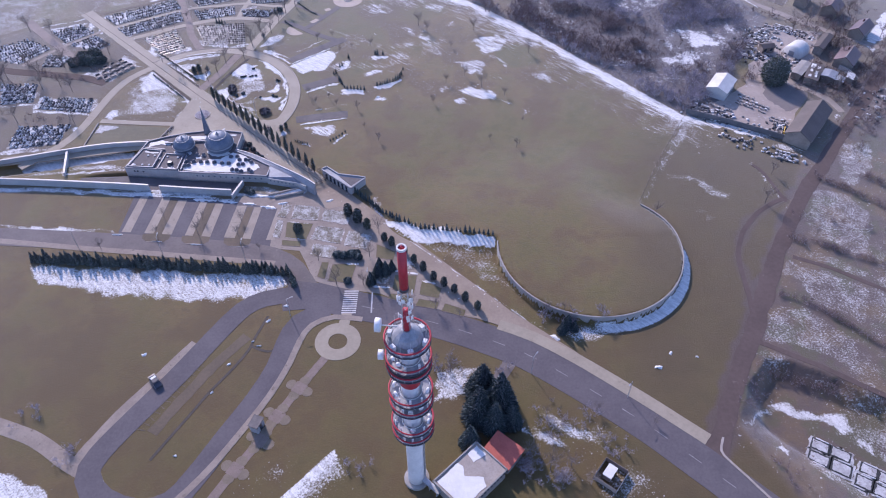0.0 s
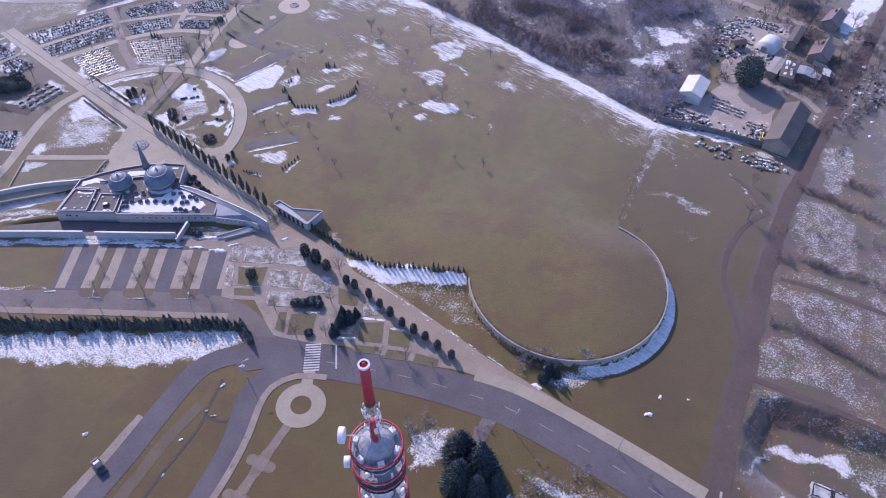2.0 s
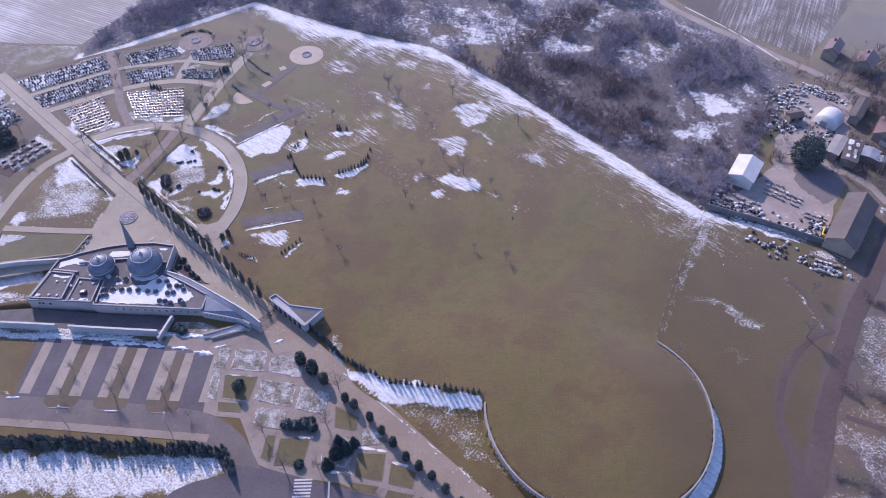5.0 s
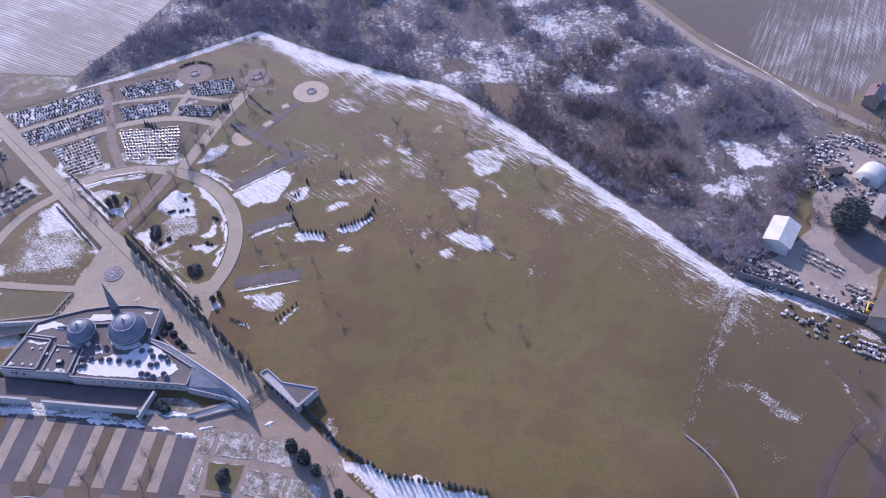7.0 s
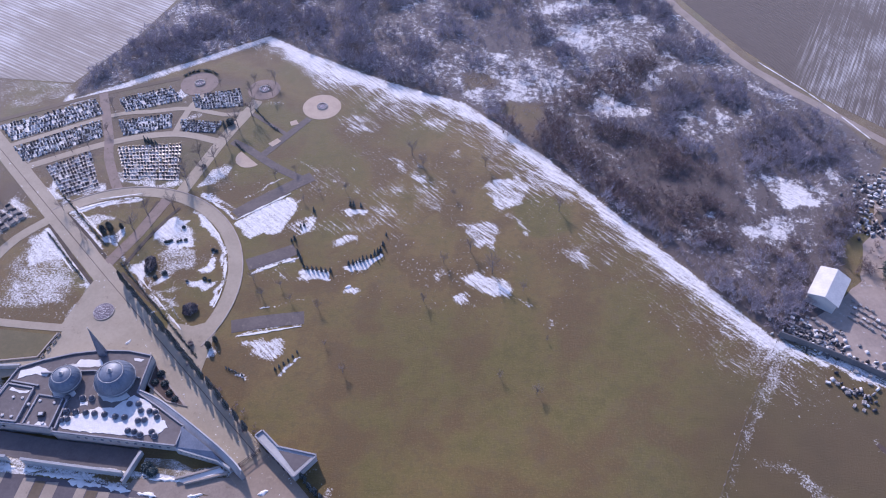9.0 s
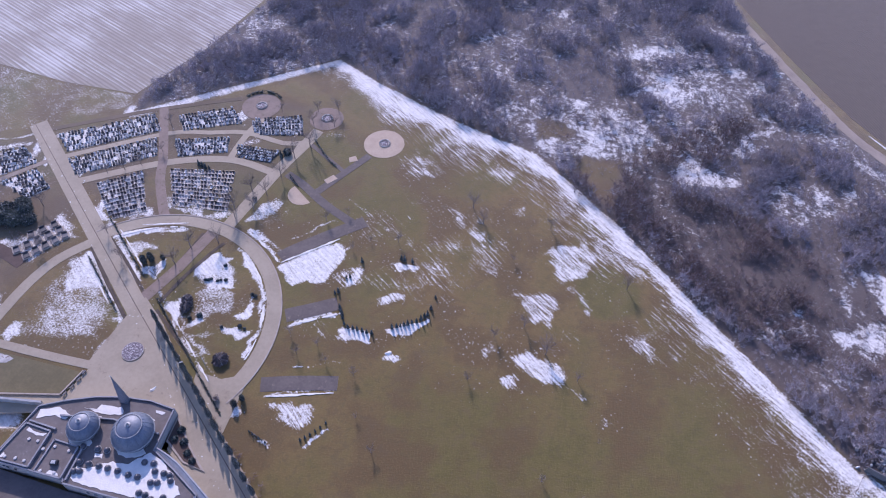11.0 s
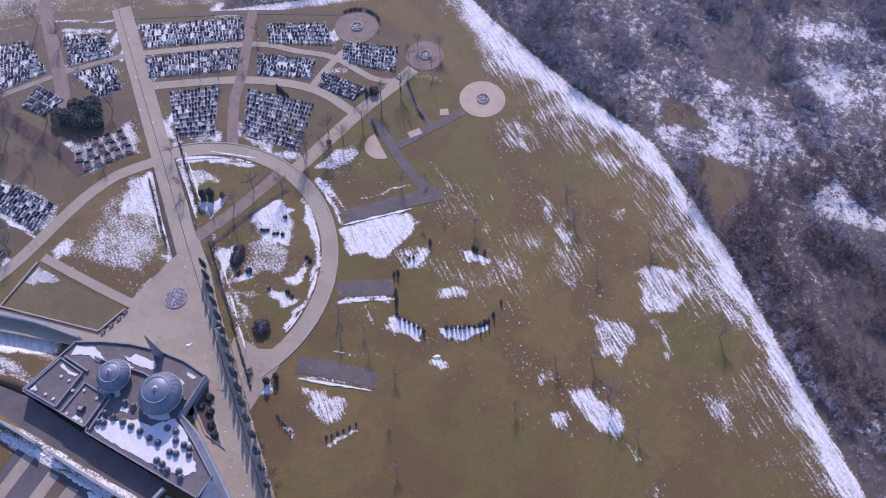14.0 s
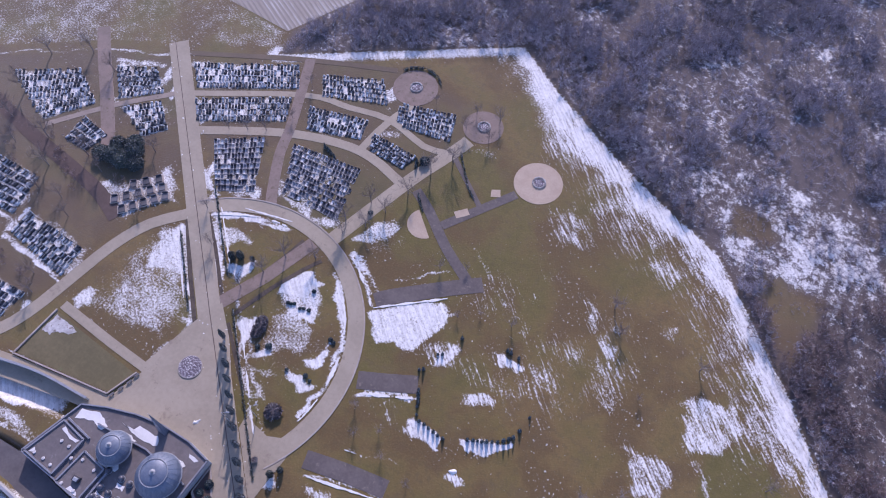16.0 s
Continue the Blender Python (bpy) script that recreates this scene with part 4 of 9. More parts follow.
SNOW_LINES_B = [([(-128, 173.5), (-116.5, 176.8), (-104, 179.6), (-93, 181)], 0.35, 0.8), ([(-113, 164.6), (-95.5, 166.5)], 0.6, 0.9), ([(-114, 173.0), (-96, 175.5)], 1.6, 1.0), ([(-89, 155.9), (-73, 154.8), (-60, 153.4)], 0.7, 1.0), ([(-59, 152.4), (-47, 150.2)], 0.5, 0.8), ([(-170, 159.8), (-131, 158.6), (-100, 156.6), (-86, 155.6)], 1.2, 0.95), ([(-123, 142.6), (-98, 141), (-90.5, 140)], 0.6, 0.8),
                ([(24.6, 105.6), (13.5, 115.2), (1.5, 126), (-14, 141.5), (-22, 150)], 0.3, 0.85), ([(66.5, 79.5), (69.5, 86.5), (73, 97)], 0.7, 0.8), ([(12, 82.6), (18, 78.6), (23.5, 75.0)], 0.5, 0.95), ([(58.4, 153.5), (66.2, 167.0), (75, 182)], 1.2, 0.60), ([(70, 173.5), (75, 181.5), (79.6, 189)], 2.2, 0.66), ([(97.0, 151.5), (95.9, 159.4), (94.4, 164.8), (92.8, 167.4)], 0.6, 0.66), ([(-137, 258), (-154, 250.4), (-178, 234.5)], 0.5, 0.8),
                ([(-88.8, 185), (-87.8, 187)], 0.3, 0.8), ([(-41.7, 248.2), (-30.9, 241.4), (-21.3, 235.4)], 0.5, 0.62), ([(-25.6, 156.0), (-22.4, 157.8)], 0.6, 0.6)]
snow = np.maximum(snow, np.maximum(strip(gxf, gyf, SNOW_LINES), strip(gxf, gyf, SNOW_LINES_B)))
d_wood, _ = line_dist(gxf, gyf, WOOD_EDGE[1:])
d_north, _ = line_dist(gxf, gyf, WOOD_EDGE[:2])
wide = 3.2 + 5.5 * lattice(gxf, gyf, 18.0, 31) + 3.0 * (lattice(gxf, gyf, 4.0, 33) - 0.5)
wide *= 1 - 0.42 * step(gxf, 25, 55)
rim = np.maximum(1.12 - 0.50 * step(d_wood, wide * 0.45, wide * 1.4) - 0.62 * step(d_wood, wide * 1.3, wide * 3.2), 1.0 * (1 - step(d_north, 1.6, 5.2)))
rim = np.maximum(rim, (0.26 + 0.36 * lattice(gxf, gyf, 14.0, 77)) * (1 - step(d_wood, 10, 26)) * step(gxf, -50, -25))
rim *= 1 - 0.85 * (1 - step(np.hypot((gxf - 32) / 6.5, (gyf - 229) / 7.0), 0.7, 1.2))
streaks = 0.66 * (1 - step(np.hypot((gxf + 20) / 30, (gyf - 235) / 22), 0.5, 1.2)) * lattice(gxf * 0.8 + gyf * 0.6, gyf * 0.8 - gxf * 0.6, 6.0, 3)
snow = np.maximum(snow, np.where(wood < 0.5, np.maximum(rim, streaks), 0))
def clumps(x, y):
    """1 where the scrub stands in thick clumps, 0 in the gaps between."""
    return step(0.65 * lattice(x, y, 7.0, 81) + 0.35 * lattice(x, y, 3.0, 82), 0.36, 0.56)


def lacy(x, y):
    """Where the scrub is thin and snow shows through."""
    wx, wy = x + 7.0 * (lattice(x, y, 9.0, 191) - 0.5) + 5.0 * (lattice(x, y, 3.6, 193) - 0.5), y + 7.0 * (lattice(x, y, 9.0, 192) - 0.5) + 5.0 * (lattice(x, y, 3.6, 194) - 0.5)
    return cover_of(wx, wy, [(pts, soft + 1.6, amp) for pts, soft, amp in LACES]) * (0.62 + 0.7 * lattice(x, y, 7.5, 195))


def tufts(x, y):
    """1 inside the rounded bushes that stand apart in the thin scrub."""
    return step(0.55 * lattice(x, y, 5.2, 181) + 0.45 * lattice(x, y, 2.3, 182), 0.47, 0.55)


lace = lacy(gxf, gyf)
floor_snow = 0.225 + 0.12 * step(gyf, 268, 296) + 0.20 * (1 - clumps(gxf, gyf)) + 0.40 * (cloud(gxf, gyf, 18.0, 21) - 0.45) - 0.12 * step(gxf, 48, 60) * (1 - step(gyf, 250, 266))
fringe = cover_of(gxf + 9.0 * (lattice(gxf, gyf, 8.0, 197) - 0.5), gyf + 9.0 * (lattice(gxf, gyf, 8.0, 198) - 0.5), [(pts, soft + 7.0, 0.62 * amp) for pts, soft, amp in LACES])
wsnow = np.maximum(np.maximum(lace * (0.56 + 0.66 * lattice(gxf, gyf, 3.4, 171)), fringe * (0.45 + 0.9 * lattice(gxf, gyf, 2.6, 173))), floor_snow)
glade = cover_of(gxf, gyf, GLADES)
wsnow = wsnow * (1 - 0.8 * glade)
snow = snow * (1 - wood) + wsnow * wood
wood = wood * (1 - 0.75 * glade)
fallow = area(gxf, gyf, [(-114.8, 274.2), (-117.0, 279.8), (-141, 281.3), (-260, 304.5), (-330, 180), (-178, 237.5), (-153.5, 254), (-134, 263.4)], 1.0)
snow = np.maximum(snow, fallow * (0.36 + 0.34 * cloud(gxf, gyf, 12.0, 61)))
beyond = step(gxf - 0.55 * gyf, 34, 48)
psnow = np.maximum(np.maximum(cover_of(gxf, gyf, PLOT_AREAS), (0.30 + 0.50 * cloud(gxf, gyf, 14.0, 9)) * beyond), 0.10 + 0.22 * cloud(gxf, gyf, 9.0, 19))
psnow = np.maximum(psnow, 0.9 * patch(gxf, gyf, SNOW_PLOTS) * beyond)
hole = area(gxf, gyf, [(64.7, 76.5), (70.8, 80.0), (75.9, 83.6), (83.6, 79.9), (93.4, 72.9), (100, 60), (90, 50), (72, 54), (64.9, 69)], 1.2)
psnow = psnow * (1 - 0.75 * hole)
snow = np.where(plots > 0.01, np.maximum(snow * (1 - plots), psnow * plots), snow)
snow = np.maximum(snow, np.maximum(patch(gxf, gyf, SNOW_PLOTS[8:12]), cover_of(gxf, gyf, AREA_PIT)))
d_bowl = np.hypot(gxf - BOWL[0], gyf - BOWL[1]) - BOWL_R
arc = np.arctan2(gyf - BOWL[1], gxf - BOWL[0])
lee = 0.2 + 3.2 * np.clip(np.cos(arc - radians(-63.0)), 0, 1)
snow = np.maximum(snow, 1.2 * (1 - step(d_bowl, lee - 0.5, lee + 0.3)) * step(d_bowl, -0.2, 0.1) * step(arc, -1.80, -1.5) * (1 - step(arc, -0.1, 0.2)))
snow = np.where((d_bowl < 0.3) & (d_bowl > -25), 0, snow)
wedge = area(gxf, gyf, [(-35, 62.0), (-23.4, 74.6), (-17, 63.5), (-24, 52)], 0.4)
snow = np.maximum(snow, wedge * (1.05 - 0.09 * ((gxf + 35) * 0.73 - (gyf - 62.0) * 0.68)))
for corners, cols, rows_n, single in FIELDS + FIELDS_OLD:
    snow = np.maximum(snow, ((0.56 if single else 0.74) + 0.45 * lattice(gxf, gyf, 5.0, 91)) * area(gxf, gyf, corners, 1.1))
snow = np.maximum(snow, 0.16 * (1 - step(np.hypot((gxf - 4) / 46, (gyf - 232) / 40), 0.6, 1.15)) * (1 - wood))
TRACK_EAST = [(200, 275), (162.1, 226.9), (137.5, 196.0), (114.6, 167.0), (104, 153.2), (90.5, 132.6), (77.5, 109.2), (66.0, 89.0), (60.2, 78.0), (57, 72.5)]
muddy = 1 - step(line_dist(gxf, gyf, TRACK_EAST)[0] + 2.4 * (lattice(gxf, gyf, 5.0, 501) - 0.5) + 1.2 * (lattice(gxf, gyf, 1.8, 502) - 0.5), 2.6, 4.4)
muddy = np.maximum(muddy, 0.75 * (1 - step(line_dist(gxf, gyf, [(99.0, 152.2), (94.9, 150.6), (88.9, 146.2), (84.6, 141.6), (81.0, 136.0), (78.4, 129.4), (77.5, 117.6), (76.4, 109.7)])[0] + 1.6 * (lattice(gxf, gyf, 4.0, 503) - 0.5), 0.8, 2.4)))
# darker turf colour in the east meadow and towards the south
damp = 0.95 * step(gxf + 0.25 * (160 - gyf), 46, 66) * (1 - step(gyf, 168, 200)) * (1 - plots) * (0.6 + 0.6 * cloud(gxf, gyf, 9.0, 505))
damp = np.maximum(damp, 0.5 * (1 - step(gyf, 100, 124)) * (0.6 + 0.6 * cloud(gxf, gyf, 9.0, 506)) * (1 - plots))
streak = 0.12 + 0.88 * step(gxf, -46, -38) * step(gyf, 145, 175) * (1 - wood) * (1 - plots) * step(line_dist(gxf, gyf, [(56.6, 151.5), (65.6, 169.0), (78.8, 191.6)])[0], 2.0, 6.0)
litter = area(gxf, gyf, [(-178, 234), (-154, 250), (-136, 258), (-112, 234), (-113, 222), (-116, 208), (-118, 190), (-122, 174), (-170, 172)], 3.0)
litter = np.maximum(litter, area(gxf, gyf, [(110, 178), (118, 190), (124, 208), (132, 222), (136, 240), (124, 252), (119, 268), (134, 253), (150, 286), (215, 300), (240, 200), (150, 175), (114, 168)], 1.5))
litter = np.maximum(litter, 0.8 * area(gxf, gyf, [(-134, 259), (-108, 274), (-84, 285), (-58, 283), (-60, 258), (-74, 236), (-101, 229), (-124, 250)], 2.0))
wood = np.maximum(wood, 0.5 * litter * (0.5 + 0.6 * cloud(gxf, gyf, 14.0, 71)))
green = 0.55 * cloud(gxf, gyf, 45.0, 41) + 0.1 * (1 - step(np.hypot(gxf - 38, gyf - 92), 20, 60)) + 0.3 * (1 - step(np.hypot(gxf + 52, gyf - 262), 6, 16))
green = green + 0.12 * (1 - step(gyf, 95, 135)) * step(gxf, -48, -10) + 0.14 * (1 - step(np.hypot((gxf - 25) / 60, (gyf - 170) / 38), 0.5, 1.2)) * (0.5 + cloud(gxf, gyf, 20.0, 45))
green = green + 0.30 * (1 - step(np.hypot((gxf + 58) / 44, (gyf - 230) / 46), 0.6, 1.1)) * (0.4 + cloud(gxf, gyf, 12.0, 47))
green = np.maximum(green, 1.15 * (1 - step(np.hypot(gxf - 27, gyf - 229), 4, 10)))
nx, ny = len(gx), len(gy)
idx = np.arange(nx * ny).reshape(ny, nx)
quads = np.stack([idx[:-1, :-1], idx[:-1, 1:], idx[1:, 1:], idx[1:, :-1]], -1).reshape(-1, 4)
tri = np.concatenate([quads[:, [0, 1, 2]], quads[:, [0, 2, 3]]])
m, nt, nodes, links, bsdf = nodes_of("winter_meadow_ground")
pos = nodes.new("ShaderNodeNewGeometry").outputs["Position"]


def attribute(name):
    n = nodes.new("ShaderNodeAttribute")
    n.attribute_name = name
    return n.outputs["Fac"]


turn = nodes.new("ShaderNodeMapping")
turn.inputs["Rotation"].default_value = (0, 0, radians(43))
links.new(pos, turn.inputs["Vector"])
stretch = nodes.new("ShaderNodeMapping")
stretch.inputs["Scale"].default_value = (0.11, 1.0, 1.0)
links.new(turn.outputs["Vector"], stretch.inputs["Vector"])
n_big, n_mid, n_fine = tex_noise(nt, pos, 0.03, 4), tex_noise(nt, pos, 0.25, 5, 0.65), tex_noise(nt, pos, 2.2, 4, 0.7)
n_streak = tex_noise(nt, stretch.outputs["Vector"], 1.7, 5, 0.65)
a_snow, a_wood, a_green, a_plot, a_streak = attribute("snow"), attribute("wood"), attribute("green"), attribute("plot"), attribute("streak")
n_patch = tex_noise(nt, pos, 0.075, 5, 0.6)
c_grass = blend(nt, ramp(nt, n_big, 0.35, 0.65), (0.119, 0.082, 0.022), (0.170, 0.112, 0.036))
c_grass = blend(nt, calc(nt, "MULTIPLY", ramp(nt, n_patch, 0.42, 0.60), 0.85), c_grass, (0.099, 0.060, 0.019))
c_green = blend(nt, ramp(nt, n_mid, 0.35, 0.65), (0.093, 0.078, 0.015), (0.126, 0.100, 0.022))
c = blend(nt, ramp(nt, calc(nt, "ADD", a_green, calc(nt, "ADD", calc(nt, "MULTIPLY", n_mid, 0.25), calc(nt, "MULTIPLY", calc(nt, "SUBTRACT", n_patch, 0.5), -1.9))), 0.3, 0.85), c_grass, c_green)
c = blend(nt, calc(nt, "MULTIPLY", ramp(nt, n_fine, 0.48, 0.68), 0.32), c, (0.195, 0.143, 0.062))
c = blend(nt, calc(nt, "MULTIPLY", ramp(nt, tex_noise(nt, pos, 0.75, 4, 0.65), 0.48, 0.66), 0.42), c, (0.085, 0.066, 0.025))
c = blend(nt, calc(nt, "MULTIPLY", ramp(nt, n_mid, 0.5, 0.68), 0.4), c, (0.10, 0.068, 0.034))
c_lit = blend(nt, n_mid, (0.066, 0.05, 0.047), (0.125, 0.096, 0.088))
c_lit = blend(nt, calc(nt, "MULTIPLY", ramp(nt, n_fine, 0.45, 0.7), 0.5), c_lit, (0.045, 0.036, 0.034))
c = blend(nt, attribute("damp"), c, blend(nt, n_mid, (0.066, 0.045, 0.015), (0.098, 0.065, 0.024)))
c = blend(nt, attribute("mud"), c, blend(nt, n_mid, (0.068, 0.046, 0.035), (0.104, 0.073, 0.056)))
c = blend(nt, a_wood, c, c_lit)
c_plot = blend(nt, n_mid, (0.075, 0.052, 0.042), (0.13, 0.092, 0.074))
c_plot = blend(nt, ramp(nt, n_patch, 0.46, 0.62), c_plot, (0.13, 0.086, 0.048))
c_plot = blend(nt, calc(nt, "MULTIPLY", ramp(nt, tex_noise(nt, pos, 0.11, 4, 0.6), 0.5, 0.62), 0.7), c_plot, (0.085, 0.078, 0.036))
c = blend(nt, a_plot, c, c_plot)
v = calc(nt, "ADD", calc(nt, "SUBTRACT", calc(nt, "MULTIPLY", a_snow, 1.14), 0.05), calc(nt, "MULTIPLY", calc(nt, "SUBTRACT", n_streak, 0.5), calc(nt, "MULTIPLY", a_streak, 2.1)))
v = calc(nt, "ADD", v, calc(nt, "MULTIPLY", calc(nt, "SUBTRACT", n_fine, 0.5), 1.7))
v = calc(nt, "ADD", v, calc(nt, "MULTIPLY", calc(nt, "SUBTRACT", n_mid, 0.5), 0.9))
v = calc(nt, "ADD", v, calc(nt, "MULTIPLY", calc(nt, "SUBTRACT", tex_noise(nt, pos, 0.7, 6, 0.72), 0.5), calc(nt, "MULTIPLY", a_wood, 3.0)))
mask = calc(nt, "MULTIPLY", ramp(nt, v, 0.54, 1.12), ramp(nt, a_snow, 0.04, 0.3))
fleck = calc(nt, "MULTIPLY", ramp(nt, calc(nt, "ADD", tex_noise(nt, pos, 1.5, 3, 0.6), calc(nt, "MULTIPLY", calc(nt, "SUBTRACT", n_patch, 0.5), 0.35)), 0.665, 0.72), 0.75)
mask = calc(nt, "MAXIMUM", mask, calc(nt, "MULTIPLY", fleck, calc(nt, "MULTIPLY", ramp(nt, calc(nt, "SUBTRACT", 1.0, a_wood), 0.3, 0.8), ramp(nt, a_snow, 0.02, 0.1))))
crust = blend(nt, ramp(nt, calc(nt, "ADD", calc(nt, "MULTIPLY", n_streak, 0.55), calc(nt, "MULTIPLY", tex_noise(nt, pos, 1.1, 5, 0.7), 0.45)), 0.36, 0.62), (0.50, 0.485, 0.47), (0.78, 0.77, 0.76))
mask = calc(nt, "MULTIPLY", mask, calc(nt, "SUBTRACT", 1.0, calc(nt, "MULTIPLY", a_plot, 0.18)))
links.new(blend(nt, mask, c, crust), bsdf.inputs["Base Color"])
bsdf.inputs["Roughness"].default_value = 0.95
haze_sheen(bsdf)
bump(nt, calc(nt, "ADD", n_fine, calc(nt, "MULTIPLY", mask, 0.4)), 0.12, 0.7, bsdf)
M_ground = m
ground_me = from_arrays("ground", np.stack([gxf, gyf, height(gxf, gyf)], -1), tri, M_ground)
for name, values in (("snow", snow), ("wood", wood), ("green", green), ("plot", plots), ("streak", streak), ("damp", damp), ("mud", muddy)):
    ground_me.attributes.new(name, "FLOAT", "POINT").data.foreach_set("value", values.astype(np.float32))
ground = tagged(new("ground", ground_me), "brown winter meadow with patches of melting snow", "ground", kind="structure")


# ---- roads, paths and squares ----
def road(name, pts, width, material, label, z=0.06, kerbs=(), smooth=True, category="road"):
    line = smooth_line(pts) if smooth else pts
    ob = solid(name, ribbon(line, -width / 2, width / 2, -0.3, z), material, label, category, kind="structure")
    for side in kerbs:
        w = side * width / 2
        k = part("kerb", ribbon(line, min(w, w + side * 0.3), max(w, w + side * 0.3), -0.25, z + 0.1), M_kerb, ob)
    return ob


def rough_track(name, pts, width, material, label, z, category="track"):
    """An unmade track whose edges waver."""
    line = smooth_line(pts, 1.6)
    bm = bmesh.new()
    rows = []
    for k, (l, r) in enumerate(zip(offset_line(line, width / 2), offset_line(line, -width / 2))):
        a, b = [0.16 * width * (noise.noise((p[0] * 0.16, p[1] * 0.16, s)) + 0.5 * noise.noise((p[0] * 0.7, p[1] * 0.7, s))) for p, s in ((l, 3.1), (r, 7.7))]
        d = Vector((l[0] - r[0], l[1] - r[1])).normalized()
        rows.append([bm.verts.new((r[0] - d.x * b, r[1] - d.y * b, -0.3)), bm.verts.new((l[0] + d.x * a, l[1] + d.y * a, -0.3)), bm.verts.new((l[0] + d.x * a, l[1] + d.y * a, z)), bm.verts.new((r[0] - d.x * b, r[1] - d.y * b, z))])
    for p, q in zip(rows, rows[1:]):
        for i in range(4):
            bm.faces.new((p[i], p[(i + 1) % 4], q[(i + 1) % 4], q[i]))
    return solid(name, bm, material, label, category, kind="structure")


def square(name, pts, material, label, z=0.05, category="pavement"):
    return solid(name, prism(pts, -0.3, z), material, label, category, kind="structure")


MAIN = [(92.0, 31.0), (75.0, 49.5), (62.0, 62.6), (53.8, 70.6), (44.8, 79.2), (33.8, 88.2), (21.9, 97.0), (13.5, 101.6), (0.7, 107.0), (-11.9, 111.0), (-23.4, 114.2), (-33.6, 117.2)]
main_road = road("road_main", MAIN, 8.6, M_asphalt, "grey asphalt main road with faded dashed centre line", 0.06)
road("road_south", [(92.0, 31.0), (110.0, 11.6), (150.0, -32.0), (200.0, -86.0)], 8.6, M_asphalt, "grey asphalt road running on to the south", 0.058)
road("road_parking", [(-30.0, 114.5), (-35.4, 119.5), (-39.5, 126.0), (-46.0, 130.6), (-55.2, 132.6), (-74.1, 134.9), (-97.8, 137.0), (-121.6, 138.8), (-160, 142)], 6.6, M_oldasphalt, "worn asphalt access road behind the hedge", 0.064)
loop = road("road_loop", [(-33.0, 117.6), (-38.0, 117.2), (-45.0, 116.0), (-50.0, 112.6), (-54.8, 105.0), (-61.4, 93.2), (-68.1, 82.5), (-73.3, 73.5), (-74.0, 68.4), (-69.5, 63.5), (-61.9, 61.1), (-55.6, 62.8), (-51.7, 68.2), (-47.1, 77.3),
                          (-42.1, 87.0), (-38.9, 95.4), (-37.6, 102.6), (-35.4, 108.5), (-29.0, 112.6)], 5.2, M_asphalt, "grey asphalt loop road of the bus turnaround", 0.068)
square("pavement_junction", [(-21, 111), (-30, 113), (-40, 112), (-41.5, 118), (-38, 122), (-30, 120.5), (-21, 118)], M_asphalt, "grey asphalt of the road junction", 0.072, "road")
LOOP_EAST = [(-57, 60), (-50.2, 68.4), (-44.5, 77.8), (-39.4, 87.6), (-36.2, 96), (-34.6, 102.6), (-32.3, 107.4), (-27.0, 110.0), (-20, 109.2)]
road("pavement_loop", LOOP_EAST, 1.5, M_stall, "narrow paved footway along the loop road", 0.1, category="pavement")
road("path_southwest", [(-130, 92), (-97.1, 80.4), (-88, 77), (-79, 71.5), (-74.0, 69.0)], 3.4, M_stall, "pale gravel path meeting the loop road", 0.05, category="path")
road("pavement_main", [(56.6, 76.0), (52.4, 79.6), (44.5, 86.4), (31.5, 96.8), (21.5, 103.6), (13.5, 107.3)], 3.0, M_paving, "pale paved footway along the main road", 0.11, category="pavement")
solid("kerb_junction", ribbon(smooth_line([(59.9, 76.5), (58.7, 73.3), (59.8, 71.1), (62.1, 68.0), (66.0, 62.6), (74, 53)], 1.0), -0.25, 0.25, -0.2, 0.16), M_kerb, "pale kerb curving round the road junction", "kerb", kind="structure")
line = smooth_line(MAIN, 1.0)
for k in range(6, len(line) - 12, 8):
    a, b = line[k], line[min(k + 3, len(line) - 1)]
    part("dash", ribbon([a, b], -0.07, 0.07, 0.05, 0.068), M_dash, main_road, "faded white centre dash" if k == 6 else "")
for k in range(11):
    y = 111.3 + k * 0.70
    part("crossing_stripe", box((-23.6 + (y - 111) * 0.03, y, 0.045), (3.6, 0.36, 0.07)), M_white, main_road)
part("stop_line", box((-18.0, 114.6, 0.045), (0.35, 6.6, 0.07), 0.02), M_white, main_road)
# parking bays beside the loop road
for k in range(13):
    part("bay_line", box((-56.9 - 0.76 * k, 96.3 - 1.42 * k, 0.04), (2.0, 0.22, 0.05), radians(-24 + 6 * ((k * 7) % 5 - 2))), M_trod, loop)
rough_track("loop_layby", [(-77.4, 72.6), (-73.6, 80.2), (-68.0, 89.2), (-62.4, 98.2), (-59.6, 102.4)], 2.2, M_stall, "pale gravel lay-by along the loop road", 0.05, "pavement")
rough_track("loop_verge", [(-47.6, 104.4), (-53.6, 95.8), (-58.6, 87.4), (-63.4, 78.4)], 2.6, M_trod, "trodden earth verge beside the loop road", 0.035, "pavement")
solid("loop_drain", ribbon(smooth_line([(-43.4, 110.4), (-45.6, 103.5), (-46.4, 100.2), (-49.3, 94.7), (-53.2, 88.6), (-55.9, 83.5), (-59.3, 77.3), (-62.1, 72.1)], 0.8), -0.32, 0.32, -0.3, 0.05), M_mudrain, "dark muddy drainage strip in the loop lawn", "drain", kind="structure")
solid("loop_drain", ribbon(smooth_line([(-45.9, 101.4), (-43.4, 100.2), (-41.0, 99.9), (-38.6, 101.8)], 0.8), -0.3, 0.3, -0.3, 0.048), M_mudrain, "dark muddy side drain in the loop lawn", "drain", kind="structure")
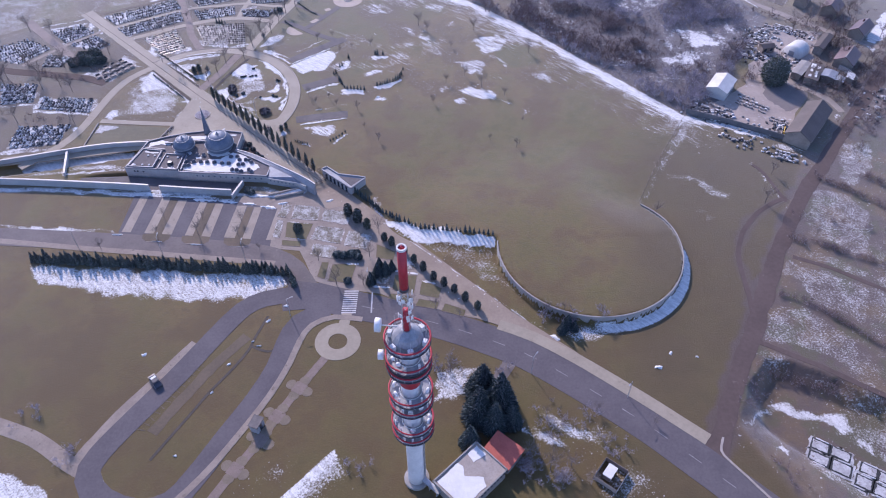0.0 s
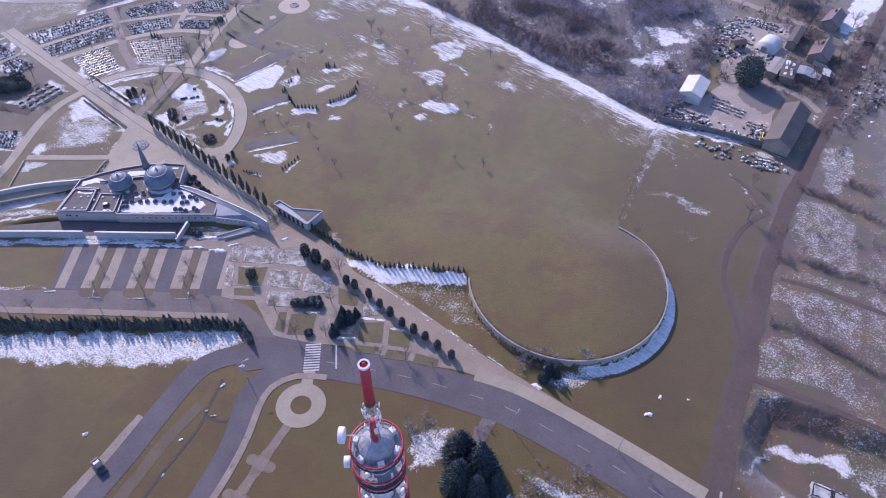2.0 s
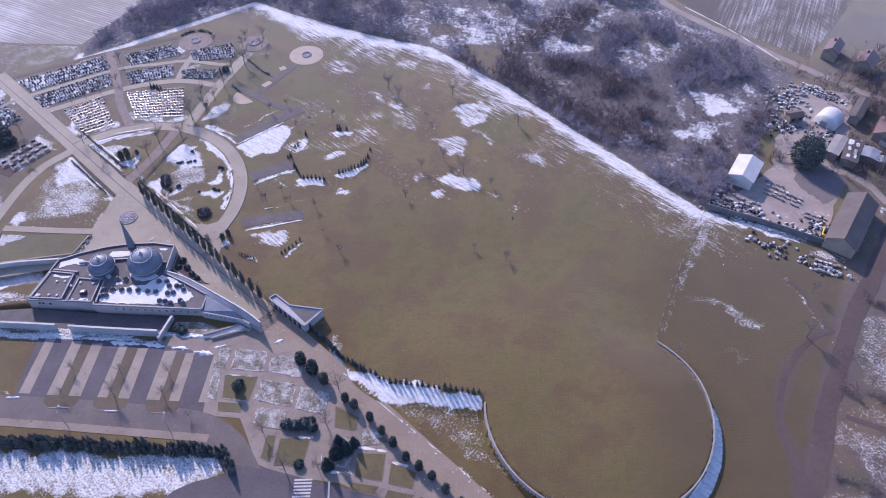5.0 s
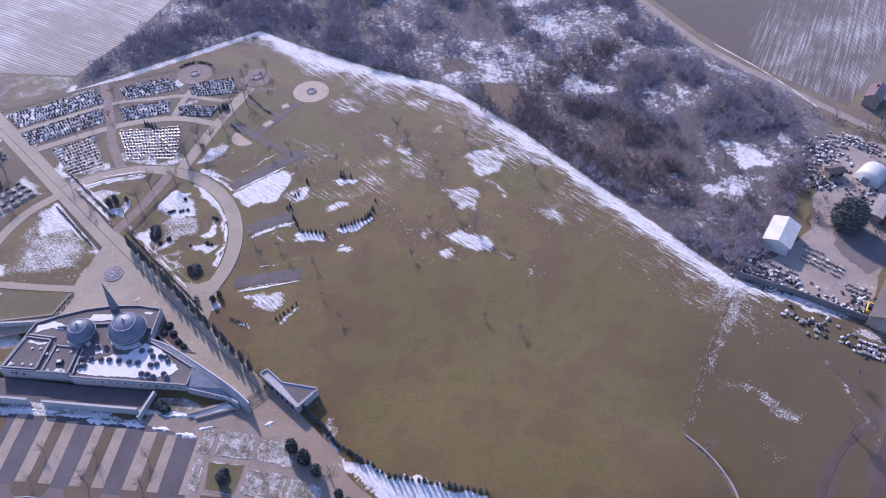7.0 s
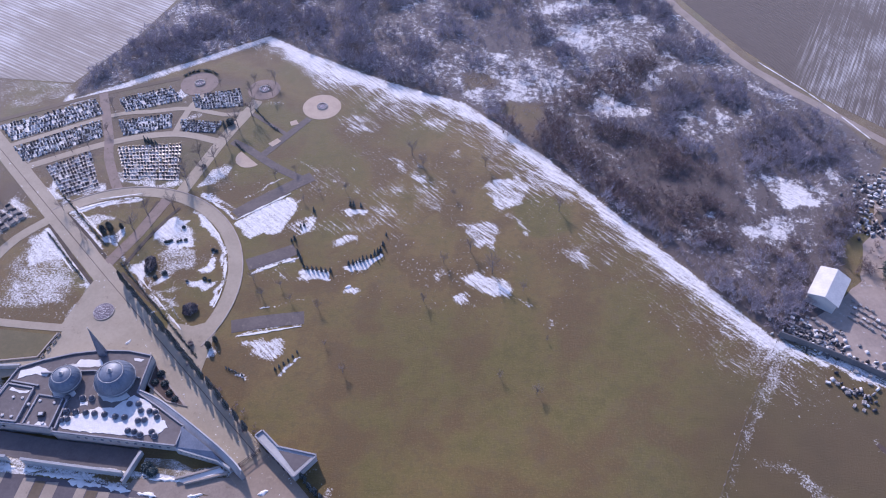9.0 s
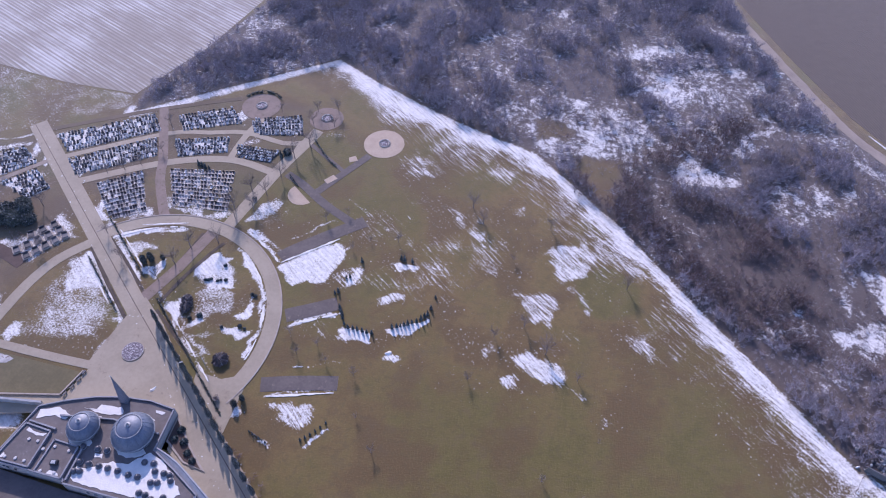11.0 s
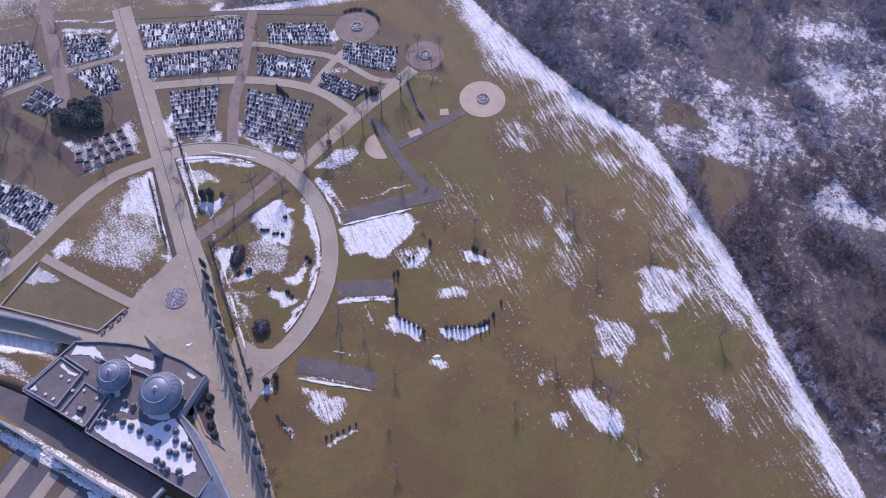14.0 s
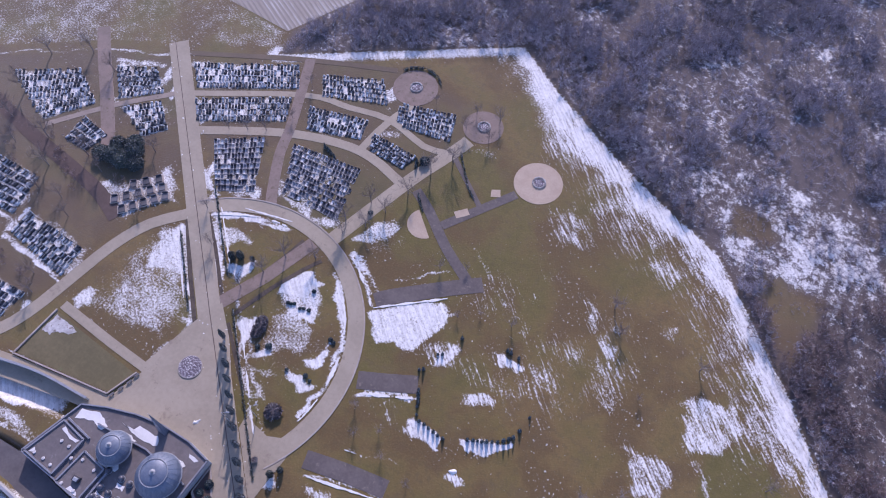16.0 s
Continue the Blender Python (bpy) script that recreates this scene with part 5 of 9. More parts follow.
# round plaza and path with octagon pads
solid("pavement_ring", lathe([(2.3, -0.2), (2.3, 0.07), (5.5, 0.07), (5.5, -0.2)], 40, (-25.4, 102.6), True), M_paving, "round pale paved ring with a lawn eye", "pavement", kind="structure")
road("path_crossing", [(-23.9, 111.2), (-24.4, 107.8)], 2.6, M_paving, "short paved path to the crossing", 0.075, smooth=False, category="path")
PADS = [(-32.9, 89.6), (-36.9, 82.4), (-39.6, 76.6), (-43.7, 69.8)]
road("path_pads", [(-28.0, 97.8), (-32.9, 89.6), (-36.9, 82.4), (-39.6, 76.6), (-43.7, 69.8), (-47.5, 63.0), (-52, 55)], 2.0, M_padpave, "paved path linking octagonal resting places", 0.05, category="path")
for x, y in PADS:
    pad = square("pavement_rest", [(x + 1.55 * math.cos(radians(17 + 90 * k)) * 1.3, y + 1.55 * math.sin(radians(17 + 90 * k)) * 1.3) for k in range(4)], M_padpave, "resting place paved in pinkish blocks with round sandy beds", 0.066)
    for k in range(4):
        bx, by = x + 2.15 * math.cos(radians(62 + 90 * k)), y + 2.15 * math.sin(radians(62 + 90 * k))
        part("bed", lathe([(0, 0.06), (1.25, 0.058), (1.3, -0.2), (0, -0.2)], 14, (bx, by)), M_bedsand, pad, "sandy bed" if k == 0 else "")

# promenade
road("service_drive", [(16.5, 97.6), (12.8, 92.0), (10.6, 87.0), (8.0, 78.0)], 3.0, M_oldasphalt, "short asphalt drive to the service building", 0.045, category="road")
road("promenade_near", [axis(-64, 88.0), axis(-66, 88.0), axis(-100, 88.2), axis(-137, 88.2)], 5.4, M_brickpave, "broad promenade paved in pinkish stone", 0.08, smooth=False, category="promenade")
solid("promenade_seam", ribbon([axis(-284, 86.0), axis(-205, 86.9), axis(-150, 88.0), axis(-138, 88.3)], -0.07, 0.07, 0.0, 0.11), M_dirt, "thin drain line along the promenade", "drain", kind="structure")
square("promenade_mouth", [(5.0, 110.6), (15.8, 106.2), (28.5, 97.4), (31.8, 98.6), (24.4, 105.0), (18.6, 110.0), axis(-66, 90.9), axis(-72, 85.5)], M_brickpave, "widening paved mouth of the promenade", 0.086, "promenade")
road("promenade_far", [axis(-137, 87.6), axis(-190, 87.2), axis(-205, 86.8), axis(-284, 86.8)], 5.0, M_paving, "broad pale promenade through the cemetery", 0.08, smooth=False, category="promenade")
square("plaza_arm", [(-88.4, 181.4), (-111.9, 177.6), (-135, 172.8), (-135, 169), (-113, 172.5), (-92.0, 176.9), (-88.0, 178.0)], M_paving, "paved arm of the square along the chapel wall", 0.066, "plaza")
PLAZA = [(-84.3, 203.0), (-87.2, 190.6), (-86.4, 188.4), (-88.6, 181.0), (-92.4, 180.2), (-92.5, 176.7), (-78.7, 181.3), (-62.9, 181.4), (-61.5, 173.5), (-50, 164.5), (-38, 155.5),
         (-34, 159.5), (-55.0, 180.0), (-75.6, 203.2), (-82.1, 209.0)]
square("plaza", PLAZA, M_paving, "wide pale paved square before the chapel", 0.07, "plaza")
square("plaza_gate", [(-40, 155.5), (-33.5, 149), (-24.5, 150.5), (-31.5, 160), (-37, 161.5)], M_brickpave, "paved forecourt at the cemetery gate", 0.074, "plaza")
road("path_ring", arc_line(RING, 30.5, 135, -33), 3.4, M_paving, "curved pale path round the half-circle garden", 0.066, kerbs=(1,), smooth=False, category="path")
square("plaza_foot", [axis(-163, 90), axis(-178, 90), (-62.5, 192.0), (-56.5, 191.0), (-52.6, 192.6), (-50.6, 191.5)], M_paving, "paved corner where the ring path meets the promenade", 0.075, "plaza")
road("path_arc", [(-101.5, 224.0), (-108.6, 216.0), (-112.0, 207.6), (-113.6, 199.6), (-114.8, 192.7), (-116.2, 186.1), (-119.5, 178.7), (-128, 168)], 2.8, M_paving, "curved pale path round the lawn", 0.064, category="path")
road("path_garden", [(-82.5, 208.8), (-77.9, 218.7), (-73.8, 231.0)], 3.0, M_padpave, "dark path cutting through the half-circle garden", 0.062, smooth=False, category="path")
road("path_lawn", [(-111.0, 191.3), (-96.1, 190.0), (-86.0, 189.4)], 2.0, M_paving, "narrow pale path between the lawns", 0.076, category="path")
for name, pts, w, mm, label in (
        ("path_east", [(-54.2, 226.2), (-51.1, 229.3), (-41.5, 237.2), (-36.0, 241.4)], 3.6, M_parkpath, "dark asphalt path into the meadow"),
        ("path_meadow", [(-37.4, 239.4), (-47.4, 245.1), (-55.6, 251.4), (-61.3, 254.8)], 2.4, M_parkpath, "dark asphalt path past the sand circles"),
        ("path_sand", [(-51.3, 249.6), (-45.9, 257.8), (-40.6, 265.8)], 2.2, M_parkpath, "dark asphalt path to the sand circle"),
        ("path_circle", [(-46.0, 258.2), (-53.0, 263.5), (-59.5, 268.5)], 1.2, M_parkpath, "narrow asphalt path across the lawn"),
        ("path_radial", [(-71.0, 232.8), (-67.9, 243.4), (-65.4, 251.9), (-63.2, 258.7), (-59.6, 267.8), (-57.7, 273.5)], 3.4, M_paving, "pale path radiating from the ring"),
        ("path_cross", [(-117.1, 241.9), (-98.2, 252.2), (-84.9, 256.6), (-75.5, 257.2), (-65.4, 254.6)], 2.4, M_paving, "pale path between the grave fields"),
        ("path_middle", [(-125.2, 250.5), (-100.4, 264.6), (-88.4, 267.1), (-78.0, 269.0), (-66.4, 266.5), (-61, 267.5)], 1.7, M_paving, "narrow pale path between grave rows"),
        ("path_back", [(-106.1, 275.2), (-100.6, 262.2), (-97.0, 253.3), (-95.0, 246.8), (-89.6, 236.5), (-87.5, 233.4)], 2.6, M_padpave, "path between the grave fields"),
        ("path_link", [(-79.0, 257.4), (-78.4, 264), (-77.0, 270.9), (-74.6, 277.2)], 1.9, M_paving, "short pale path to the round place"),
        ("path_wall", [(-135.6, 260.0), (-112, 272.0), (-98.4, 278.0), (-84.6, 283.5)], 1.6, M_trod, "earth path along the back boundary"),
        ("path_west", [(-160, 256), (-153.4, 249.1), (-141.6, 237.5), (-132.0, 227.5)], 3.4, M_padpave, "worn path through the old graves"),
        ("path_old", [(-175, 226), (-164.6, 223.7), (-149.6, 220.5), (-136.5, 218.6), (-124.6, 216.4), (-116.4, 213.3)], 3.4, M_dirt, "brown earth path through the old graves"),
        ("path_fields", [(-149.7, 224.4), (-139.5, 237.3), (-128.3, 248.6)], 1.5, M_stall, "narrow path between old graves"),
        ("path_bay", [(-47.6, 209.6), (-42.0, 212.2), (-36.4, 215.0)], 3.8, M_parkpath, "short asphalt spur off the ring path"),
        ("path_spur", [(-47.5, 191.2), (-40.0, 192.9), (-30.9, 194.4)], 3.6, M_parkpath, "asphalt spur into the meadow")):
    road(name, pts, w, mm, label, 0.055 + 0.0002 * len(pts) * w, category="path")
for name, x, y, r, mm, label in (("circle_sand", -37.6, 271.2, 5.8, M_sand, "round sand place with a stone ring"), ("circle_north", -77.6, 281.0, 5.8, M_padpave, "round place paved in brownish stone"),
                                 ("circle_east", -56.7, 278.9, 5.0, M_padpave, "round brown paved place among lawns")):
    solid(name, lathe([(0, 0.07), (r, 0.07), (r, -0.2), (0, -0.2)], 40, (x, y)), mm, label, "plaza", kind="structure")
    stone = thing("stone_ring", "ring of pale stones round a low planted bed", "stone ring", pose(x + 0.1, y + 0.2, 0.07))
    part("bed", lathe([(0, 0.12), (1.0, 0.1), (1.15, 0.0), (0, 0)], 20), M_flowers, stone)
    for k in range(12):
        part("stone", box((1.45 * math.cos(k * math.pi / 6), 1.45 * math.sin(k * math.pi / 6), 0.16), (0.62, 0.4, 0.34), k * math.pi / 6 + math.pi / 2, bevel=0.06), M_block, stone)
half = [(-55.0 + 3.9 * math.cos(radians(a)), 248.0 + 3.9 * math.sin(radians(a))) for a in range(138, 330, 12)]
square("half_circle_sand", half, M_sand, "half-round sand place beside the path", 0.06, "plaza")
square("sand_pad", [(-45.5, 262.2), (-43.4, 263.2), (-44.4, 265.0), (-46.2, 264.0)], M_sand, "small pale sand pad", 0.065)
square("sand_pad", [(-50.8, 254.2), (-48.6, 256.6), (-47.2, 255.4), (-49.4, 253.0)], M_sand, "small pale sand pad", 0.065)

road("pavement_parking", [(-150, 140.0), (-122, 137.2), (-97.5, 134.1), (-77.2, 131.9), (-56.9, 129.5), (-44.5, 128.1)], 1.8, M_stall, "pale footway along the access road", 0.07, category="pavement")
# parking court before the chapel
square("parking_court", [(-89.4, 155.0), (-89.6, 136.5), (-70, 134.6), (-46.5, 132.5), (-46.2, 149.2), (-58, 152.5)], M_asphalt, "asphalt parking court with paved bays", 0.055, "parking")
square("forecourt_strip", [(-60, 152.4), (-46.2, 149.0), (-44.5, 151.8), (-36, 149.6), (-34, 151), (-37, 155.5), (-46, 154.8), (-59, 154.2)], M_stall, "paved strip before the chapel", 0.06)
STALLS = [(-88.7, -86.2), (-82.3, -79.7), (-77.4, -74.7), (-70.9, -68.7), (-66.3, -63.8), (-60.0, -57.0), (-54.9, -52.6), (-48.3, -45.9)]
for a, b in STALLS:
    foot, top = 140.2 - (a + 88) * 0.085, 154.6 - (a + 88) * 0.145
    square("parking_bay", [(a, foot), (b, foot - (b - a) * 0.085), (b + 1.0, top), (a + 1.2, top)], M_bay, "pale paved parking bay", 0.075, "parking")
for a, b in ((-79.7, -77.4), (-68.7, -66.3), (-57.0, -54.9)):
    foot, top = 140.2 - (a + 88) * 0.085, 154.4 - (a + 88) * 0.145
    median = square("parking_median", [(a, foot), (a - 2.9, foot - 0.1), (a - 2.6, foot - 1.9), (a - 1.2, foot - 3.0), (b + 1.2, foot - 3.2), (b + 2.4, foot - 2.2), (b + 2.6, foot - 0.5), (b, foot - 0.2), (b + 1.0, top), (a + 1.2, top)], M_trod, "bare earth median between parking bays", 0.085, "lawn")
    part("kerb", ribbon([(a - 1.2, foot - 3.1), (b + 1.2, foot - 3.3)], -0.08, 0.08, 0.0, 0.14), M_kerb, median)
# garden of square beds beside the gate
square("garden_paving", [(-47.2, 151.5), (-46.8, 133.6), (-38.5, 132.6), (-36.2, 128.0), (-33.5, 122.0), (-27, 119.2), (-16, 117.4), (-8, 113.4), (8.4, 109.2), axis(-70, 85.6), axis(-132, 85.6), (-36.5, 151.2)], M_stall, "grey paved paths of the entrance garden", 0.058, "garden")
BEDS_A = [((-42.2, 150.6), (-35.0, 149.7), (-35.1, 144.2), (-42.5, 145.2)), ((-33.7, 148.7), (-26.2, 147.5), (-26.5, 142.4), (-33.9, 144.4)), ((-43.6, 143.8), (-36.1, 142.9), (-37.3, 136.7), (-43.2, 137.6)),
          ((-34.9, 142.0), (-27.1, 140.7), (-27.9, 135.1), (-36.1, 137.1)), ((-26.0, 140.2), (-19.5, 137.9), (-20.8, 133.2), (-26.9, 134.7)), ((-35.2, 135.1), (-28.5, 133.9), (-29.4, 129.7), (-35.3, 130.8))]
BEDS_B = [((-45.6, 151.1), (-43.1, 150.4), (-44.3, 145.5), (-46.7, 145.9)), ((-46.4, 144.6), (-44.7, 144.1), (-44.7, 137.6), (-46.6, 138.0)), ((-32.1, 128.4), (-30.2, 128.3), (-30.6, 122.4), (-32.8, 123.3)), ((-29.2, 127.5), (-22.8, 127.9), (-23.9, 121.1), (-29.8, 121.7)),
          ((-18.0, 134.9), (-12.7, 132.0), (-13.2, 128.9), (-17.8, 129.9)), ((-17.6, 127.8), (-12.8, 127.4), (-14.2, 120.2), (-18.7, 121.1))]
BEDS_C = [((-11.9, 129.3), (-10.0, 130.0), (-6.1, 126.0), (-11.9, 125.4)), ((-12.5, 123.7), (-6.8, 123.4), (-7.4, 117.5), (-13.0, 118.7)), ((-5.5, 121.9), (-0.4, 119.0), (-1.2, 115.7), (-6.1, 117.0)), ((-13.5, 117.4), (-8.0, 116.4), (-9.2, 114.6), (-14.1, 115.8)),
          ((-6.1, 115.6), (-1.0, 114.4), (-1.7, 112.2), (-7.1, 113.4)), ((0.4, 114.1), (5.6, 111.9), (5.0, 109.9), (-0.5, 111.7)), ((-43.9, 136.7), (-38.6, 136.1), (-38.6, 134.1), (-43.6, 134.6))]
cover = [M_bed_snow, M_bed_snow, M_grass, M_bed_snow, M_bed_snow, M_bed_light, M_bed_light, M_bed_light, M_grass, M_grass, M_grass, M_bed_light, M_bed_snow, M_grass, M_grass, M_grass, M_grass, M_grass, M_grass]
words = {M_bed_snow.name: "square garden bed half covered with snow", M_bed_light.name: "garden bed with rests of snow", M_grass.name: "mown garden bed of brown winter grass"}
for pts, mm in zip(BEDS_A + BEDS_B + BEDS_C, cover):
    bed = square("garden_bed", list(pts), mm, words[mm.name], 0.1, "garden bed")
    for a, b in zip(pts, pts[1:] + pts[:1]):
        part("kerb", ribbon([a, b], -0.06, 0.06, 0.0, 0.13), M_padpave, bed)
lawn = square("lawn_plaza", [(-110.9, 189.4), (-111.5, 178.4), (-89.5, 181.7), (-87.6, 187.4)], M_grass, "brown lawn with a pale low kerb wall", 0.09, "lawn")
for a, b in (((-111.2, 189.8), (-111.9, 178.0)), ((-111.9, 178.0), (-89.3, 181.4)), ((-89.3, 181.4), (-87.1, 187.8))):
    part("kerb_wall", ribbon([a, b], -0.15, 0.15, 0.0, 0.45), M_kerb, lawn)
part("snow_rest", prism(jag([(-110.5, 188.9), (-106.6, 188.6), (-104.2, 188.0), (-105.2, 186.6), (-107.6, 186.2), (-108.6, 184.8), (-110.7, 184.6)], 0.2, 0.5), 0.08, 0.13), M_slush, lawn, "thin melting snow")
flower = thing("flower_bed", "round flower bed with snow in the paved square", "flower bed", pose(-78.6, 194.3, 0.07))
part("soil", lathe([(0, 0.3), (1.4, 0.26), (2.35, 0.14), (2.35, 0), (0, 0)], 32), M_flowers, flower, "mottled flowers and snow")
part("kerb", lathe([(2.35, 0.0), (2.35, 0.18), (2.5, 0.18), (2.5, 0.0)], 32, close=True), M_kerb, flower)

# tracks, yards and fields to the east and north
rough_track("track_east", TRACK_EAST, 4.2, M_dirt, "reddish dirt track past the meadow", 0.05, category="track")
rough_track("track_loop", [(99.0, 152.2), (94.9, 150.6), (88.9, 146.2), (84.6, 141.6), (81.0, 136.0), (78.4, 129.4), (77.5, 117.6), (76.4, 109.7)], 1.3, M_dirt, "earth wheel track curving off the road", 0.045, category="track")
rough_track("track_branch", [(98.2, 150.6), (97.4, 155.0), (96.6, 159.7), (95.2, 164.6), (93.5, 167.2)], 1.1, M_dirt, "short rutted track with snow in its ruts", 0.047, category="track")
rough_track("track_plots", [(75.3, 101.7), (87.5, 94.6), (99.1, 86.7), (130, 67)], 1.4, M_dirt, "dark earth track between snowy plots", 0.045, category="track")
rough_track("track_garden", [(92.9, 129.3), (101.7, 124.9), (113.7, 116.6), (140, 98)], 1.3, M_dirt, "earth track between garden plots", 0.045, category="track")
rough_track("track_yard", [(120.0, 213.2), (123.4, 207.4), (126.8, 204.1), (129.5, 199.4), (130.7, 193.5)], 2.4, M_stall, "pale gravel lane between the barn and the workshops", 0.056, category="track")
rough_track("track_far", [(60, 372), (81.5, 327.1), (97.5, 296.7), (119.1, 272.0), (140.7, 249.0), (168, 226)], 3.0, M_stall, "pale dirt track along the ploughed field", 0.05, category="track")
square("yard", jag([(84.0, 192.8), (86, 198), (92, 200), (99.3, 206.0), (104, 210), (109, 222), (113, 227), (117.5, 240), (124, 250), (141.8, 243.4), (133, 226), (124, 208), (113.6, 189.3), (108.6, 181.6), (98.8, 185.6)], 0.5, 2.0), M_yard, "trampled gravel stone yard", 0.04, "yard")
# dark asphalt that also paints the evergreen's shadow onto the yard
square("yard_patch", jag([(108.2, 203.0), (110.2, 209.6), (118.6, 209.6), (124.0, 204.2), (118.0, 196.2), (112.8, 193.8)], 0.5, 1.2), M_oldasphalt, "dark asphalt with rests of snow, painted with the evergreen's shadow", 0.05, "yard")
square("field_west", [(-104.2, 306.5), (-117.2, 280.0), (-141, 281.5), (-260, 305), (-260, 520), (-40, 520)], M_fieldwest, "snowy stubble field with drill rows", 0.04, "field")
square("field_east", [(115.2, 282.0), (97.5, 306), (84, 332), (60, 385), (40, 520), (420, 520), (200, 350), (160, 295), (134.8, 264)], M_fieldeast, "ploughed field streaked with snow", 0.04, "field")

# ---- chapel and gate ----
chapel = thing("chapel", "white flat-roofed chapel with two slate-blue domes", "building", pose(-72, 170, 0))
NORTH = [(-90.8, 177.3), (-86, 179.4), (-80, 181.3), (-74, 182.3), (-68, 182.4), (-62.4, 181.4)]
ROOF = NORTH + [(-62.8, 172.2), (-57.3, 169.0), (-50.9, 164.9), (-51.4, 160.4), (-66, 161.6), (-78, 162.6), (-78, 163.4), (-94.4, 164.6)]


def local(pts, c=(-72, 170)):
    return [(p[0] - c[0], p[1] - c[1]) for p in pts]


random.seed(3)
part("wall", prism(local(ROOF), -1.9, 2.35), M_render, chapel, "white rendered outer walls")
part("roof", prism(local(offset_line(ROOF + ROOF[:1], -0.3)[:-1]), 2.35, 2.42), M_roofdark, chapel, "dark felt flat roof")
ring = ROOF + ROOF[:1]
for a, b in zip(ring, ring[1:]):
    la, lb = local([a])[0], local([b])[0]
    part("parapet", ribbon([la, lb], -0.24, 0.04, 2.3, 2.8), M_parapet, chapel)
for block in ([(-91.2, 173.2), (-85.3, 172.3), (-86.0, 164.5), (-93.6, 165.1)], [(-83.6, 170.8), (-78.1, 170.1), (-78.5, 163.4), (-84.4, 163.9)]):
    lb = local(block)
    part("roof_block", prism(lb, 2.42, 2.75), M_roofdark, chapel, "raised dark felt roof")
    for a, b in zip(lb, lb[1:] + lb[:1]):
        part("roof_rib", ribbon([a, b], -0.15, 0.15, 2.4, 3.05), M_parapet, chapel)
for a, b, w in (((-77.4, 163.3), (-77.2, 170.0), 0.35), ((-85.2, 176.0), (-74.0, 177.0), 0.3), ((-74.0, 177.0), (-63.4, 175.6), 0.3), ((-90.9, 173.9), (-84.6, 173.0), 0.35)):
    part("roof_rib", ribbon(local([a, b]), -w / 2, w / 2, 2.42, 2.95), M_parapet, chapel)
for outline, z in (([(-76.8, 164.0), (-76.6, 166.4), (-74.8, 166.3), (-71.7, 167.8), (-70.2, 168.6), (-66.9, 168.3), (-65.9, 169.4), (-63.6, 171.6), (-60.6, 170.4), (-57.6, 168.0), (-54.2, 164.6), (-56.6, 162.6), (-62.0, 162.3), (-68.9, 162.8), (-74.7, 163.2)], 2.5),
                   ([(-90.2, 176.5), (-86.4, 177.9), (-83.4, 176.6), (-83.8, 175.4), (-86.7, 176.0), (-89.9, 174.7)], 2.5), ([(-81.5, 178.4), (-78.7, 178.7), (-77.9, 179.9), (-73.5, 179.9), (-72.6, 178.4), (-75.3, 177.9), (-77.9, 178.1)], 2.5),
                   ([(-90.3, 172.4), (-87.2, 171.4), (-85.9, 171.8), (-86.2, 170.9), (-88.6, 171.2), (-90.6, 171.6)], 2.8), ([(-93.0, 165.5), (-91.2, 165.6), (-92.3, 166.6)], 2.8), ([(-74.4, 169.6), (-72.6, 169.9), (-72.4, 168.9), (-74.0, 168.7)], 2.5),
                   ([(-66.2, 180.6), (-64.0, 180.4), (-64.4, 179.8), (-66.0, 180.0)], 2.5), ([(-81.8, 163.9), (-79.4, 163.8), (-79.6, 164.4), (-81.4, 164.6)], 2.8)):
    part("roof_snow", prism(jag(local(outline), 0.2, 0.75), 2.40, z), M_snow, chapel, "melting snow lying on the roof" if len(outline) > 12 else "")
for cx, cy, r in ((-67.8, 174.4, 3.75), (-78.5, 173.9, 2.85)):
    for a0, a1 in ((-150, -30), (60, 110)):
        ring_in = [(cx + (r - 0.3) * math.cos(radians(a)), cy + (r - 0.3) * math.sin(radians(a))) for a in range(a0, a1, 12)]
        ring_out = [(cx + (r + random.uniform(0.5, 1.1)) * math.cos(radians(a)), cy + (r + random.uniform(0.5, 1.1)) * math.sin(radians(a))) for a in range(a0, a1, 12)]
        part("roof_snow", prism(local(ring_in + ring_out[::-1]), 2.4, 2.52), M_snow, chapel)


